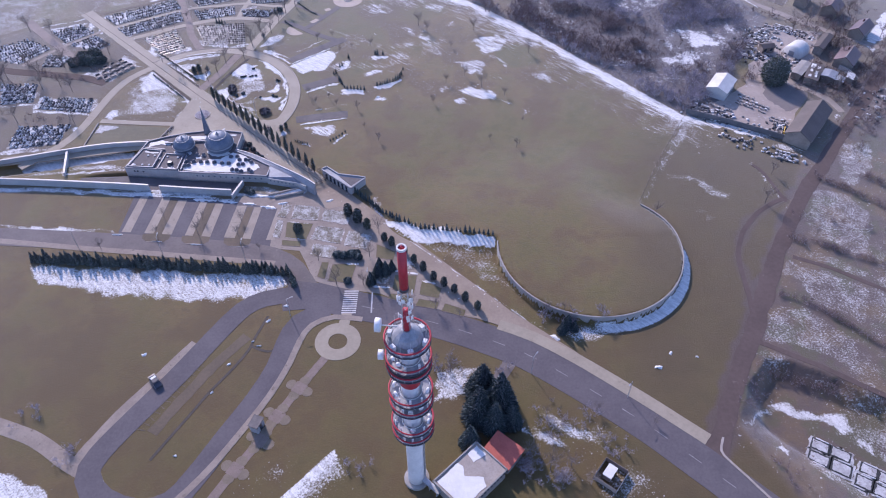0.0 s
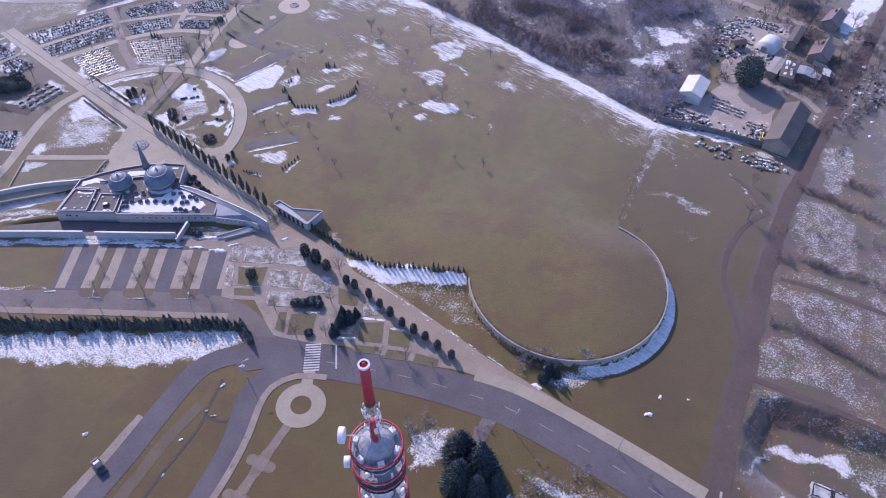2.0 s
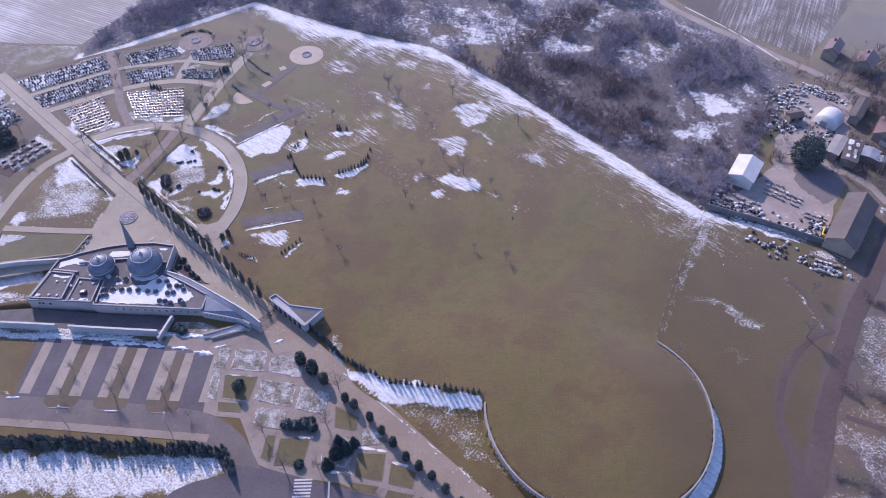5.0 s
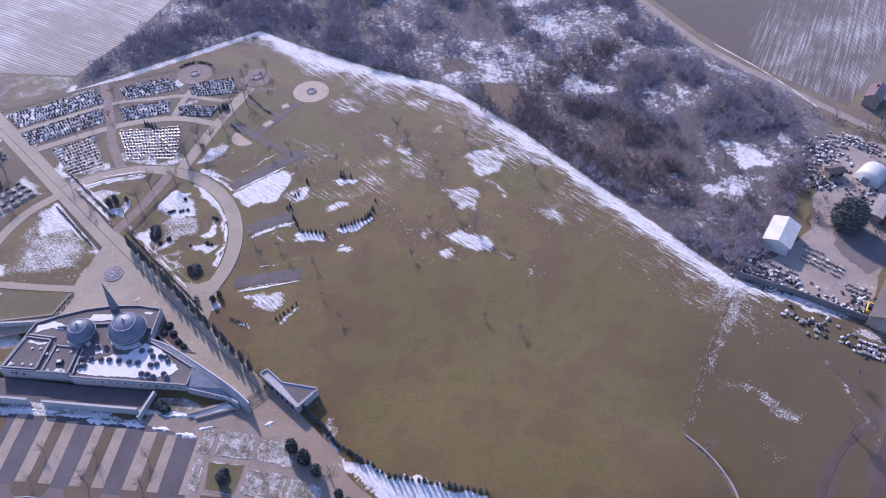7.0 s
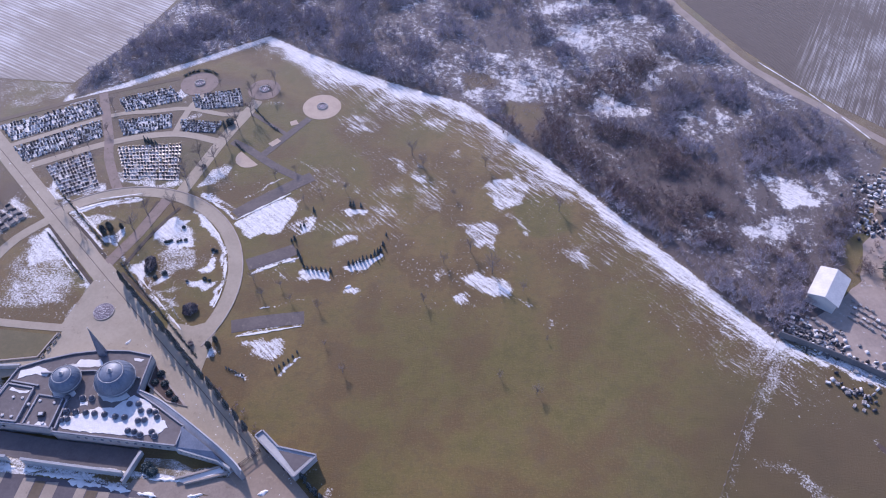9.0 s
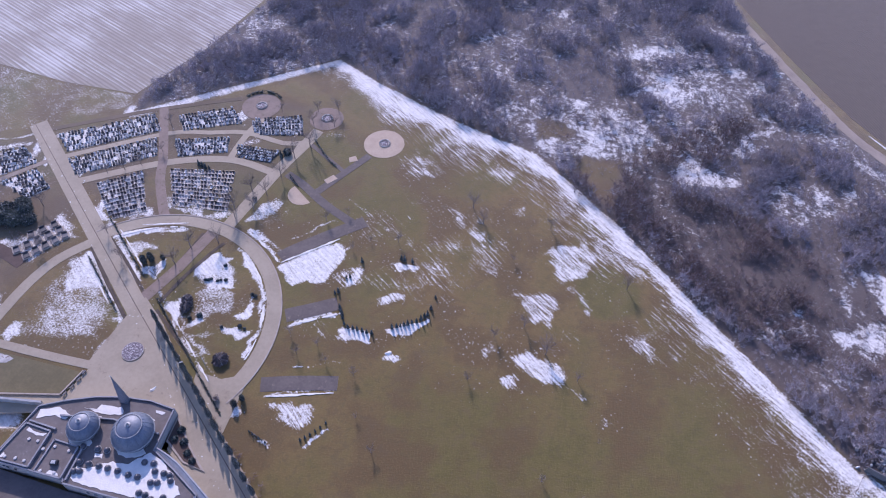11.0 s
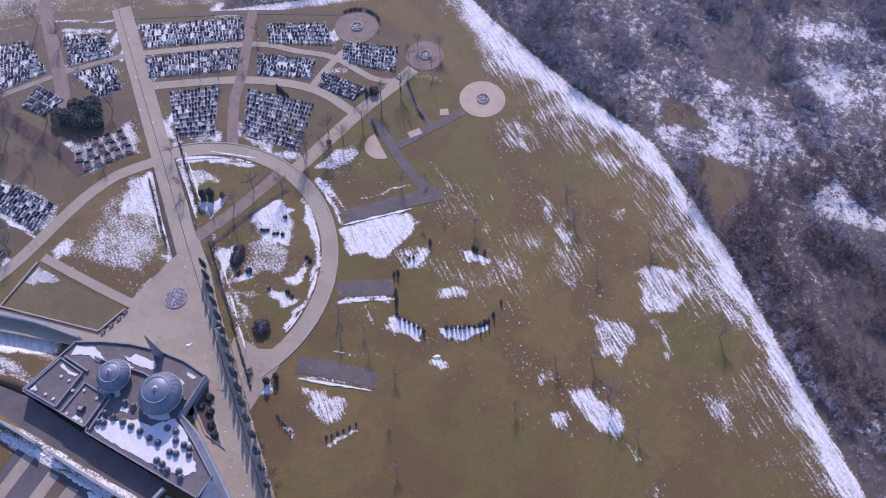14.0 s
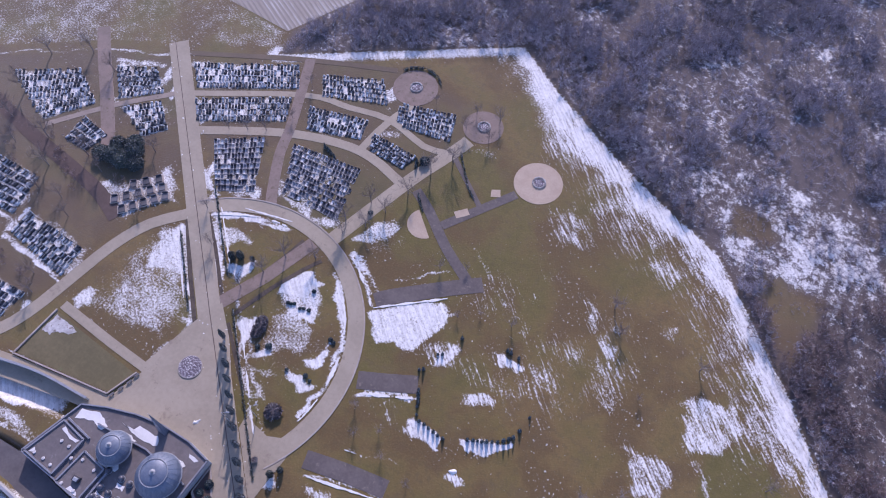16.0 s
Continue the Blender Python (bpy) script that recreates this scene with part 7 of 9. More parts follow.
for c, s in (((0, 2.6, 0.7), (5.2, 0.08, 1.4)), ((0, -2.6, 0.7), (5.2, 0.08, 1.4)), ((2.6, 0, 0.7), (0.08, 5.2, 1.4)), ((-2.6, 0, 0.7), (0.08, 5.2, 1.4))):
    part("fence_panel", box(c, s), M_wood, pen)

# ---- plants ----
random.seed(5)


def blade(V, T, a, b, w, rng):
    """A thin flat twig from a to b."""
    d = b - a
    s = np.cross(d, rng.normal(size=3))
    s = s / (np.linalg.norm(s) + 1e-9) * w
    i = len(V)
    V += [a - s, a + s, b + s * 0.35, b - s * 0.35]
    T += [(i, i + 1, i + 2), (i, i + 2, i + 3)]


def bush_arrays(seed, stems=6, twigs=3, h=1.0):
    """A leafless bush of unit size: stems that fan out from the foot and fork twice into fine twigs."""
    rng = np.random.default_rng(seed)
    V, T = [], []
    for _ in range(stems):
        a = rng.uniform(0, 6.283)
        r = rng.uniform(0.1, 0.75)
        foot = np.array([0.12 * r * math.cos(a), 0.12 * r * math.sin(a), -0.05])
        mid = np.array([0.55 * r * math.cos(a), 0.55 * r * math.sin(a), h * rng.uniform(0.3, 0.55)])
        blade(V, T, foot, mid, 0.016, rng)
        for _ in range(twigs):
            tip = mid + np.array([rng.normal(0, 0.17) + 0.22 * r * math.cos(a), rng.normal(0, 0.17) + 0.22 * r * math.sin(a), h * rng.uniform(0.1, 0.34)])
            blade(V, T, mid, tip, 0.015, rng)
            for f in (0.45, 0.9):
                start = mid + f * (tip - mid)
                blade(V, T, start, start + rng.normal(0, 0.12, 3) + np.array([0, 0, 0.08]), 0.0145, rng)
    return np.array(V), np.array(T)


def scatter(name, pts, sizes, shapes, material, label, category, seed):
    """One mesh of many bushes that nobody could count."""
    rng = np.random.default_rng(seed)
    VV, TT, k = [], [], 0
    for (x, y), s in zip(pts, sizes):
        V, T = shapes[rng.integers(len(shapes))]
        a = rng.uniform(0, 6.283)
        c, d = math.cos(a), math.sin(a)
        W = V * s * np.array([1, 1, rng.uniform(0.75, 1.25)])
        VV.append(np.stack([W[:, 0] * c - W[:, 1] * d + x, W[:, 0] * d + W[:, 1] * c + y, W[:, 2] + zat(x, y)], -1))
        TT.append(T + k)
        k += len(V)
    return tagged(new(name, from_arrays(name, np.concatenate(VV), np.concatenate(TT), material)), label, category, kind="stuff")


SHAPES = [bush_arrays(100 + i) for i in range(6)]
LOW_SHAPES = [bush_arrays(140 + i, 6, 2) for i in range(6)]
rng = np.random.default_rng(77)


def sow(outline, per_m2, keep=0.0, seed=0, size=26.0):
    """Random places inside an outline, thinned out where the snow lies open."""
    p = np.array(outline)
    lo, hi = p.min(0), p.max(0)
    n_pts = int((hi - lo).prod() * per_m2)
    x, y = rng.uniform(lo[0], hi[0], n_pts), rng.uniform(lo[1], hi[1], n_pts)
    ok = inside(x, y, outline)
    if keep:
        thin = np.clip(1.3 * lacy(x, y), 0, 1)
        dense = (1 - thin) * (0.78 + 0.22 * clumps(x, y) - 0.8 * patch(x, y, SNOW_PLOTS)) + thin * tufts(x, y) * (1 - 0.8 * step(lacy(x, y), 0.92, 1.02)) - cover_of(x, y, GLADES)
        ok &= rng.uniform(0, 1, n_pts) < dense
    return list(zip(x[ok], y[ok]))


WOOD_IN = [(x + 0.5, y + 0.7) for x, y in WOOD_EDGE] + [(84, 199), (96, 203), (102, 219), (112, 232), (117, 252), (116, 268), (96, 291), (78, 325), (58, 385), (-70, 385), (-90, 340), (-103, 309), (-115, 281)]
RED = [[(13, 264), (30, 250), (60, 222), (95, 215), (90, 240), (60, 260), (40, 268)], [(14, 264), (22, 260), (45, 272), (62, 284), (76, 296), (70, 303), (48, 290), (30, 281), (18, 275)]]
pts = sow(WOOD_IN, 0.60, 1.0)
px, py = np.array([p[0] for p in pts]), np.array([p[1] for p in pts])
ruddy = (inside(px, py, RED[0]) | inside(px, py, RED[1])) & (rng.uniform(0, 1, len(pts)) < np.where(px > 40, 0.72, 0.4) + 0.6 * lattice(px, py, 11.0, 207))
red_pts = [p for p, r in zip(pts, ruddy) if r]
pts = [p for p, r in zip(pts, ruddy) if not r]
def domes(pts, lo, hi):
    """Bush sizes that swell and sink in rounded groups."""
    x, y = np.array([p[0] for p in pts]), np.array([p[1] for p in pts])
    k = step(0.7 * lattice(x, y, 8.0, 201) + 0.3 * lattice(x, y, 4.0, 202), 0.32, 0.68)
    small = 1 - 0.36 * np.clip(1.3 * lacy(x, y), 0, 1)
    return [(lo + (hi - lo) * float(v) * random.uniform(0.8, 1.15)) * float(f) for v, f in zip(k, small)]


scatter("scrub_wood", pts, domes(pts, 1.2, 3.5), SHAPES, M_twig, "dense leafless grey-brown scrub over patchy snow", "scrub", 1)
pts = [p for outline, soft, amp in LACES for p in sow(outline, 0.5)]
scatter("scrub_low", pts, [random.uniform(0.45, 1.05) for _ in pts], LOW_SHAPES, M_twig, "low leafless brush poking through the snow", "scrub", 12)
pts = red_pts + sow(RED[0], 0.16, 1.0) + sow([(-12, 280), (6, 277), (22, 282), (12, 290)], 0.12)
scatter("scrub_thicket", pts, domes(pts, 1.2, 3.4), SHAPES, M_twigred, "reddish-brown leafless thicket", "scrub", 2)
pts = sow([(-113, 275.5), (-60, 310), (-48, 302), (-30, 294), (-40, 306), (-62, 320), (-100, 300), (-112, 284)], 0.22)
scatter("scrub_hedgerow", pts, [random.uniform(2.2, 4.0) for _ in pts], SHAPES, M_twig, "dark leafless hedgerow along the boundary", "scrub", 3)
pts = []
for a, b, w, n_b in (((110.5, 162), (128, 145.5), 1.3, 90), ((98.6, 135.0), (105, 132), 1.1, 30), ((105, 132), (122, 122), 1.1, 60), ((84.5, 116.7), (93.3, 112.3), 1.1, 26), ((93.3, 112.3), (98, 107), 1.2, 36), ((98, 107), (106, 98.6), 1.2, 40), ((125, 162), (130, 158), 2.5, 40), ((95, 138), (97.5, 132), 1.6, 20), ((126, 172), (158, 208), 2.5, 70), ((100, 146), (130, 134), 3.0, 40), ((75, 94.5), (99, 85.0), 1.6, 60), ((68, 84), (74, 93), 2.0, 24), ((99, 85), (110, 79), 1.6, 30), ((66, 74), (74, 66), 3.0, 20)):
    for _ in range(n_b):
        t = random.random()
        pts.append((a[0] + (b[0] - a[0]) * t + random.gauss(0, w * 0.5), a[1] + (b[1] - a[1]) * t + random.gauss(0, w * 0.5)))
scatter("scrub_plots", pts, [random.uniform(0.8, 2.0) for _ in pts], SHAPES, M_twigred, "leafless bushes between the snowy plots", "scrub", 4)
pts = []
for a, b, w, n_b in (((120, 205), (150, 240), 6.0, 70), ((140, 250), (165, 265), 7.0, 70), ((100, 222), (112, 236), 3.0, 40), ((118, 262), (140, 246), 2.0, 30), ((104, 210), (112, 222), 2.0, 24), ((150, 215), (170, 235), 7.0, 70), ((134, 200), (156, 226), 6.0, 130), ((142, 232), (152, 252), 6.0, 90), ((156, 205), (178, 232), 9.0, 130), ((126, 184), (150, 196), 3.0, 40), ((128, 205), (140, 214), 5.0, 50)):
    for _ in range(n_b):
        t = random.random()
        pts.append((a[0] + (b[0] - a[0]) * t + random.gauss(0, w * 0.5), a[1] + (b[1] - a[1]) * t + random.gauss(0, w * 0.5)))
scatter("scrub_village", pts, [random.uniform(1.2, 3.0) for _ in pts], SHAPES, M_twigred, "brown leafless garden bushes round the village", "scrub", 5)
pts = []
for cx, cy, r, n_b in ((30, 108, 3.0, 24), (24.8, 109.6, 1.6, 10), (38.5, 109.6, 1.6, 8), (17.5, 70.5, 3.2, 26), (24, 67.5, 3.2, 22), (23, 80, 4.5, 26), (1, 95, 3.4, 16), (32, 80, 5.0, 14), (36, 73.5, 3.0, 12), (-18.5, 70.5, 4, 8), (-92, 83, 3, 8), (-79.5, 73, 2.5, 10), (13.5, 95, 2, 4)):
    for _ in range(n_b):
        pts.append((cx + random.gauss(0, r * 0.55), cy + random.gauss(0, r * 0.55)))
scatter("scrub_roadside", pts, [random.uniform(1.0, 2.6) for _ in pts], SHAPES, M_twig, "leafless roadside bushes", "scrub", 6)
pts = []
for a, b, n_b in (((-62.5, 185.5), (-37.2, 158.5), 0), ((-44, 171.5), (-34.5, 162), 26), ((-60, 187.5), (-45, 172.5), 12), ((-149, 225), (-130, 214), 40), ((-160, 222), (-140, 205), 30), ((-136, 193), (-118, 192), 20), ((-134, 232), (-118, 218), 36)):
    for _ in range(n_b):
        t = random.random()
        pts.append((a[0] + (b[0] - a[0]) * t + random.gauss(0, 0.9), a[1] + (b[1] - a[1]) * t + random.gauss(0, 0.9)))
scatter("scrub_cemetery", pts, [random.uniform(0.7, 1.6) for _ in pts], SHAPES, M_twigred, "low leafless shrubs along the cemetery paths", "scrub", 7)


def hedge(name, line, h, w, label, seed):
    """A clipped evergreen hedge: a core and a coat of small sprays."""
    rng = np.random.default_rng(seed)
    c = line[len(line) // 2]
    ob = thing(name, label, "hedge", pose(c[0], c[1], 0))
    loc = [(p[0] - c[0], p[1] - c[1]) for p in line]
    for a, b in zip(loc, loc[1:]):
        n_seg = max(1, int(math.dist(a, b) / 1.6))
        for k in range(n_seg):
            if rng.uniform() < 0.8:
                p, q = [(a[0] + (b[0] - a[0]) * t, a[1] + (b[1] - a[1]) * t) for t in (k / n_seg, (k + rng.uniform(0.6, 1.0)) / n_seg)]
                part("core", ribbon([p, q], -w * rng.uniform(0.15, 0.36), w * rng.uniform(0.15, 0.36), -0.05, h * rng.uniform(0.4, 0.85)), M_conifer, ob)
    V, T = [], []
    for a, b in zip(loc, loc[1:]):
        a, b = np.array((*a, 0.0)), np.array((*b, 0.0))
        d = b - a
        side = np.array([-d[1], d[0], 0]) / (np.linalg.norm(d) + 1e-9)
        for _ in range(int(np.linalg.norm(d) * 14)):
            p = a + d * rng.uniform() + side * rng.uniform(-0.4, 0.4) * w + np.array([0, 0, rng.uniform(0.1, 0.85) * h])
            blade(V, T, p, p + rng.normal(0, 0.16, 3) + np.array([0, 0, 0.14]), 0.13, rng)
    crown = new("foliage", from_arrays("foliage", np.array(V), np.array(T), M_conifer))
    crown.parent = ob
    return ob


hedge("hedge", [axis(-167, 91.4), axis(-186, 91.6), axis(-204, 91.8)], 0.5, 0.5, "low dark clipped hedge beside the promenade", 1)
hedge("hedge", [axis(-212, 91.6), axis(-236, 91.4)], 0.5, 0.45, "low dark clipped hedge along the garden edge", 2)
hedge("hedge", [axis(-206, 82.6), axis(-226, 82.6)], 0.5, 0.5, "low dark clipped hedge beside the lawn", 3)
hedge("hedge", arc_line((-77.6, 281.0), 6.6, 35, 150, 10), 0.8, 0.7, "crescent hedge behind the round place", 4)
hedge("hedge", [(-60.4, 254.2), (-57.0, 250.6)], 0.6, 0.5, "short low hedge by the path", 6)
hedge("hedge", [(-57.6, 269.4), (-51.5, 262.0), (-48.6, 259.6)], 0.6, 0.5, "low hedge along the lawn", 7)


def bare_tree(seed, h, name, label):
    """A leafless tree: tapered trunk, limbs and a fine crown of twigs."""
    rng = np.random.default_rng(seed)
    tree = thing(name, label, "tree", pose(0, 0, -900))
    bm = bmesh.new()
    fork = h * 0.32
    add_rod(bm, (0, 0, -0.1), (0.05 * h * rng.normal() * 0.4, 0, fork), 0.019 * h, 0.014 * h, 7)
    V, T = [], []
    for k in range(9):
        a = k * 0.75 + rng.uniform(-0.4, 0.4)
        z0 = fork * rng.uniform(0.8, 1.0) + k * h * 0.03
        r = h * rng.uniform(0.18, 0.33)
        tip = np.array([r * math.cos(a), r * math.sin(a), z0 + h * rng.uniform(0.22, 0.42)])
        root = np.array([0, 0, z0])
        add_rod(bm, root, tip, 0.0085 * h, 0.004 * h, 4)
        for j in range(9):
            t = rng.uniform(0.35, 1.0)
            p = root + (tip - root) * t
            q = p + np.array([rng.normal(0, 0.11) * h, rng.normal(0, 0.11) * h, rng.uniform(0.04, 0.2) * h])
            blade(V, T, p, q, 0.0032 * h, rng)
            for _ in range(6):
                u = p + (q - p) * rng.uniform(0.3, 1.0)
                blade(V, T, u, u + rng.normal(0, 0.055, 3) * h + np.array([0, 0, 0.05 * h]), 0.0015 * h, rng)
    add_rod(bm, (0, 0, fork), (0.02 * h, 0.01 * h, h * 0.8), 0.011 * h, 0.003 * h, 5)
    part("trunk", bm, M_bark, tree)
    crown = new("crown", from_arrays("crown", np.array(V), np.array(T), M_bark))
    crown.parent = tree
    return tree


def conifer(seed, h, r, shape, material, name, label, n=520, spray=0.16):
    """An evergreen: trunk, a dark core and a ragged coat of many small sprays."""
    rng = np.random.default_rng(seed)
    tree = thing(name, label, "tree", pose(0, 0, -900))
    part("trunk", rod((0, 0, -0.1), (0, 0, h * 0.5), 0.035 * h ** 0.8, 0.02, 6), M_bark, tree)
    prof = {"column": lambda t: min(1.0, 3.5 * t + 0.35) * (1 - t ** 3) ** 0.8, "cone": lambda t: (1 - t) ** 0.85, "egg": lambda t: math.sqrt(max(0.0, 1 - (2 * t - 0.85) ** 2 / 1.35))}[shape]
    bm = bmesh.new()
    add_lathe(bm, [(max(0.0, 0.72 * r * prof(t)) if t < 0.97 else 0.0, h * (0.05 + 0.92 * t)) for t in (0, 0.1, 0.25, 0.45, 0.65, 0.82, 0.92, 1.0)], 9)
    for v in bm.verts:
        v.co.x *= 1 + rng.normal(0, 0.09)
        v.co.y *= 1 + rng.normal(0, 0.09)
    core = part("core", bm, material, tree)
    V, T = [], []
    for _ in range(n):
        t = rng.uniform(0, 1) ** (1.4 if shape == "cone" else 1.0)
        a = rng.uniform(0, 6.283)
        rr = r * prof(t)
        p = np.array([0.6 * rr * math.cos(a), 0.6 * rr * math.sin(a), h * (0.04 + 0.93 * t)])
        out = rng.uniform(0.85, 1.15) * rr
        q = np.array([out * math.cos(a), out * math.sin(a), p[2] + h * rng.uniform(-0.03, 0.05) + (0.06 * h if shape == "column" else 0)])
        if spray < 0.1 and shape == "egg":
            p = 0.3 * p + 0.7 * q
            q = p + rng.normal(0, 0.12, 3) * r
        blade(V, T, p, q + rng.normal(0, 0.05, 3) * r, spray * r, rng)
    crown = new("crown", from_arrays("crown", np.array(V), np.array(T), material))
    crown.parent = tree
    return tree


def plant(src, places, lo=0.85, hi=1.15, group=""):
    for p in places:
        k = p[2] if len(p) > 2 else 1.0
        ob = copy_thing(src, pose(p[0], p[1], zat(p[0], p[1]), rz=random.uniform(0, 360)))
        s = k * random.uniform(lo, hi)
        ob.scale = (s, s, s * random.uniform(0.92, 1.1))
        if group:
            ob["group"] = group


def discard(src):
    for o in (*src.children_recursive, src):
        bpy.data.objects.remove(o)


def row(a, b, n, jitter=0.15):
    return [(a[0] + (b[0] - a[0]) * k / (n - 1) + random.uniform(-jitter, jitter), a[1] + (b[1] - a[1]) * k / (n - 1) + random.uniform(-jitter, jitter)) for k in range(n)]


cypress = conifer(1, 5.8, 0.62, "column", M_conifer, "cypress", "slim dark columnar cypress beside the promenade", 300)
plant(cypress, row((-76.6, 202.9), (-38.6, 165.2), 17, 0.12), 0.88, 1.1, "promenade cypresses")
discard(cypress)
yew = conifer(2, 3.3, 0.9, "egg", M_conifer, "yew", "dark rounded evergreen beside the promenade", 380)
plant(yew, [(-15.9, 136.3), (-13.8, 134.5), (-10.3, 131.4), (-7.7, 128.3), (-5.2, 125.4), (-2.5, 122.1), (0.2, 120.0), (2.8, 117.9), (5.5, 115.0), (8.5, 112.3), (-26.6, 146.2, 1.35), (-23.7, 143.6, 1.4), (-20.9, 141.1, 1.3), (-40.0, 139.5, 1.1),
            (-86.7, 218.7, 0.95), (-85.2, 219.6, 0.9), (-82.6, 220.5, 0.6), (-51.3, 185.4, 0.75), (-50.1, 187.0, 0.75)], 0.9, 1.1, "dark evergreens")
discard(yew)
hedge_tree = conifer(3, 3.3, 0.85, "cone", M_hedge, "hedge_conifer", "dark green conifer in a dense hedge row", 420)
plant(hedge_tree, row((-109.4, 130.4), (-41.0, 125.2), 56, 0.25) + row((-108.8, 129.2), (-41.5, 124.2), 50, 0.3) + row((-41.0, 125.6), (-38.2, 120.6), 4, 0.3), 0.62, 1.25, "conifer hedge row")
discard(hedge_tree)
bank_tree = conifer(4, 2.2, 0.5, "cone", M_spruce, "bank_conifer", "small dark conifer planted along the snowy bank", 160)
plant(bank_tree, row((13.4, 136.2), (-6.2, 140.2), 17, 0.1) + row((-7.6, 140.8), (-17.1, 147.2), 10, 0.25) + row((-17.6, 147.8), (-25.5, 156.0), 16, 0.35), 0.75, 1.2, "bank conifers")
CRESCENTS = [(-37.8, 217.8), (-37.1, 218.3), (-35.7, 214.2), (-35.3, 213.4), (-34.9, 212.7), (-34.5, 211.9), (-34.2, 211.1), (-33.4, 209.6), (-32.3, 208.7), (-31.1, 208.7), (-30.0, 208.5), (-28.8, 208.4), (-27.7, 208.2), (-26.5, 208.2), (-22.2, 210.4), (-21.2, 210.9), (-20.4, 211.3), (-19.6, 211.6),
             (-18.8, 212.0), (-17.9, 212.5), (-16.9, 213.1), (-16.0, 213.9), (-15.3, 214.7), (-14.7, 215.4), (-14.2, 217.2), (-13.7, 220.6), (-36.2, 222.6), (-35.4, 223.1), (-33.6, 228.2), (-24.1, 230.7), (-23.3, 230.6), (-21.3, 230.4)]
plant(bank_tree, [(x, y, 0.82) for x, y in CRESCENTS], 0.8, 1.2, "crescent conifers")
plant(bank_tree, [(-86.5, 253.8), (-85.3, 253.4), (-84.2, 253.0), (-83, 252.6)] + [(-35.2 + 0.85 * k, 180.2 + 0.62 * k + 0.06 * k * k, 0.55) for k in range(6)]
      + [(-46.2 + 0.8 * k, 180.2 - 0.35 * k, 0.55) for k in range(6)] + [(-64, 262), (-65.2, 261.4), (-64.8, 260.4)], 0.8, 1.2, "small park conifers")
discard(bank_tree)
mound = conifer(9, 1.7, 1.9, "egg", M_mound, "shrub_mound", "dark dormant shrub mound on the garden lawn", 500)
plant(mound, [(-58.2, 195.4, 0.9), (-71.4, 207.2, 0.62), (-71.5, 208.4, 0.7), (-71.9, 209.8, 0.66)], 0.95, 1.05)
discard(mound)
lime = conifer(8, 9.5, 4.2, "egg", M_hedge, "evergreen_tree", "large round dark evergreen in the stone yard", 6500, 0.045)
plant(lime, [(113.6, 211.0)], 0.98, 1.02)
discard(lime)
spruce = conifer(6, 12.5, 4.0, "cone", M_spruce, "spruce", "tall dark spruce beside the service building", 5000, 0.055)
plant(spruce, [(8.6, 88.0), (12.2, 84.0), (5.4, 75.4, 0.6), (7.6, 82.0, 0.95), (14.6, 80.2, 0.62), (10.8, 79.4, 0.7)], 0.95, 1.05, "tall spruces")
plant(spruce, [(30.0, 106.4, 0.38), (28.6, 105.0, 0.30), (31.6, 105.6, 0.28), (-18.6, 120.9, 0.34), (-17.0, 123.6, 0.40), (-14.9, 124.4, 0.36), (-13.4, 125.7, 0.28), (-16.6, 125.9, 0.32)], 0.95, 1.05)
discard(spruce)
bush = conifer(7, 1.6, 1.25, "egg", M_spruce, "evergreen_bush", "low spreading evergreen bush in a garden bed", 300)
plant(bush, [(-28.2, 130.6), (-26.4, 130.2), (-24.4, 130.6), (-23.0, 131.2), (-22.6, 129.6), (-40.0, 141, 0.8), (-24.6, 121.4, 0.8), (-57, 173.4, 0.7), (-58.6, 175.6, 0.8), (-60.2, 178, 0.7), (-60.8, 176, 0.7), (-55.4, 172, 0.6), (-56.8, 156.6, 0.9), (-55.6, 155.8, 0.8), (-69.4, 204.9, 0.5), (-67.4, 206.1, 0.5), (-66.9, 216.4, 0.34), (-66.2, 216.8, 0.3), (-65.0, 217.0, 0.36), (-68.6, 216.7, 0.34), (-69.2, 216.3, 0.3), (-69.9, 216.2, 0.36), (-66.6, 221.2, 0.36), (-57.2, 213.9, 0.42), (-56.3, 213.6, 0.36),
            (-57.1, 204.8, 0.36), (-55.8, 204.4, 0.36), (-61.2, 203.9, 0.34), (-67.0, 244.0, 0.6), (-63.6, 262.4, 0.9)], 0.85, 1.2)
discard(bush)
yew_bush = conifer(17, 1.6, 1.25, "egg", M_hedge, "evergreen_bush", "broad evergreen bush paled by painted haze among the old graves", 1100, 0.06)
plant(yew_bush, [(-122, 226.5, 1.7), (-124.5, 229, 2.1), (-128, 226, 2.0), (-131.0, 224.6, 1.6), (-126, 231, 1.7), (-129.0, 228.6, 1.9), (-125.4, 225.6, 1.6)], 0.85, 1.15, "evergreens among the old graves")
discard(yew_bush)
TREES = [bare_tree(20, 7.5, "bare_tree", "leafless deciduous tree with a fine twig crown"), bare_tree(21, 6.0, "bare_tree", "leafless young deciduous tree"), bare_tree(22, 8.5, "bare_tree", "leafless spreading deciduous tree")]
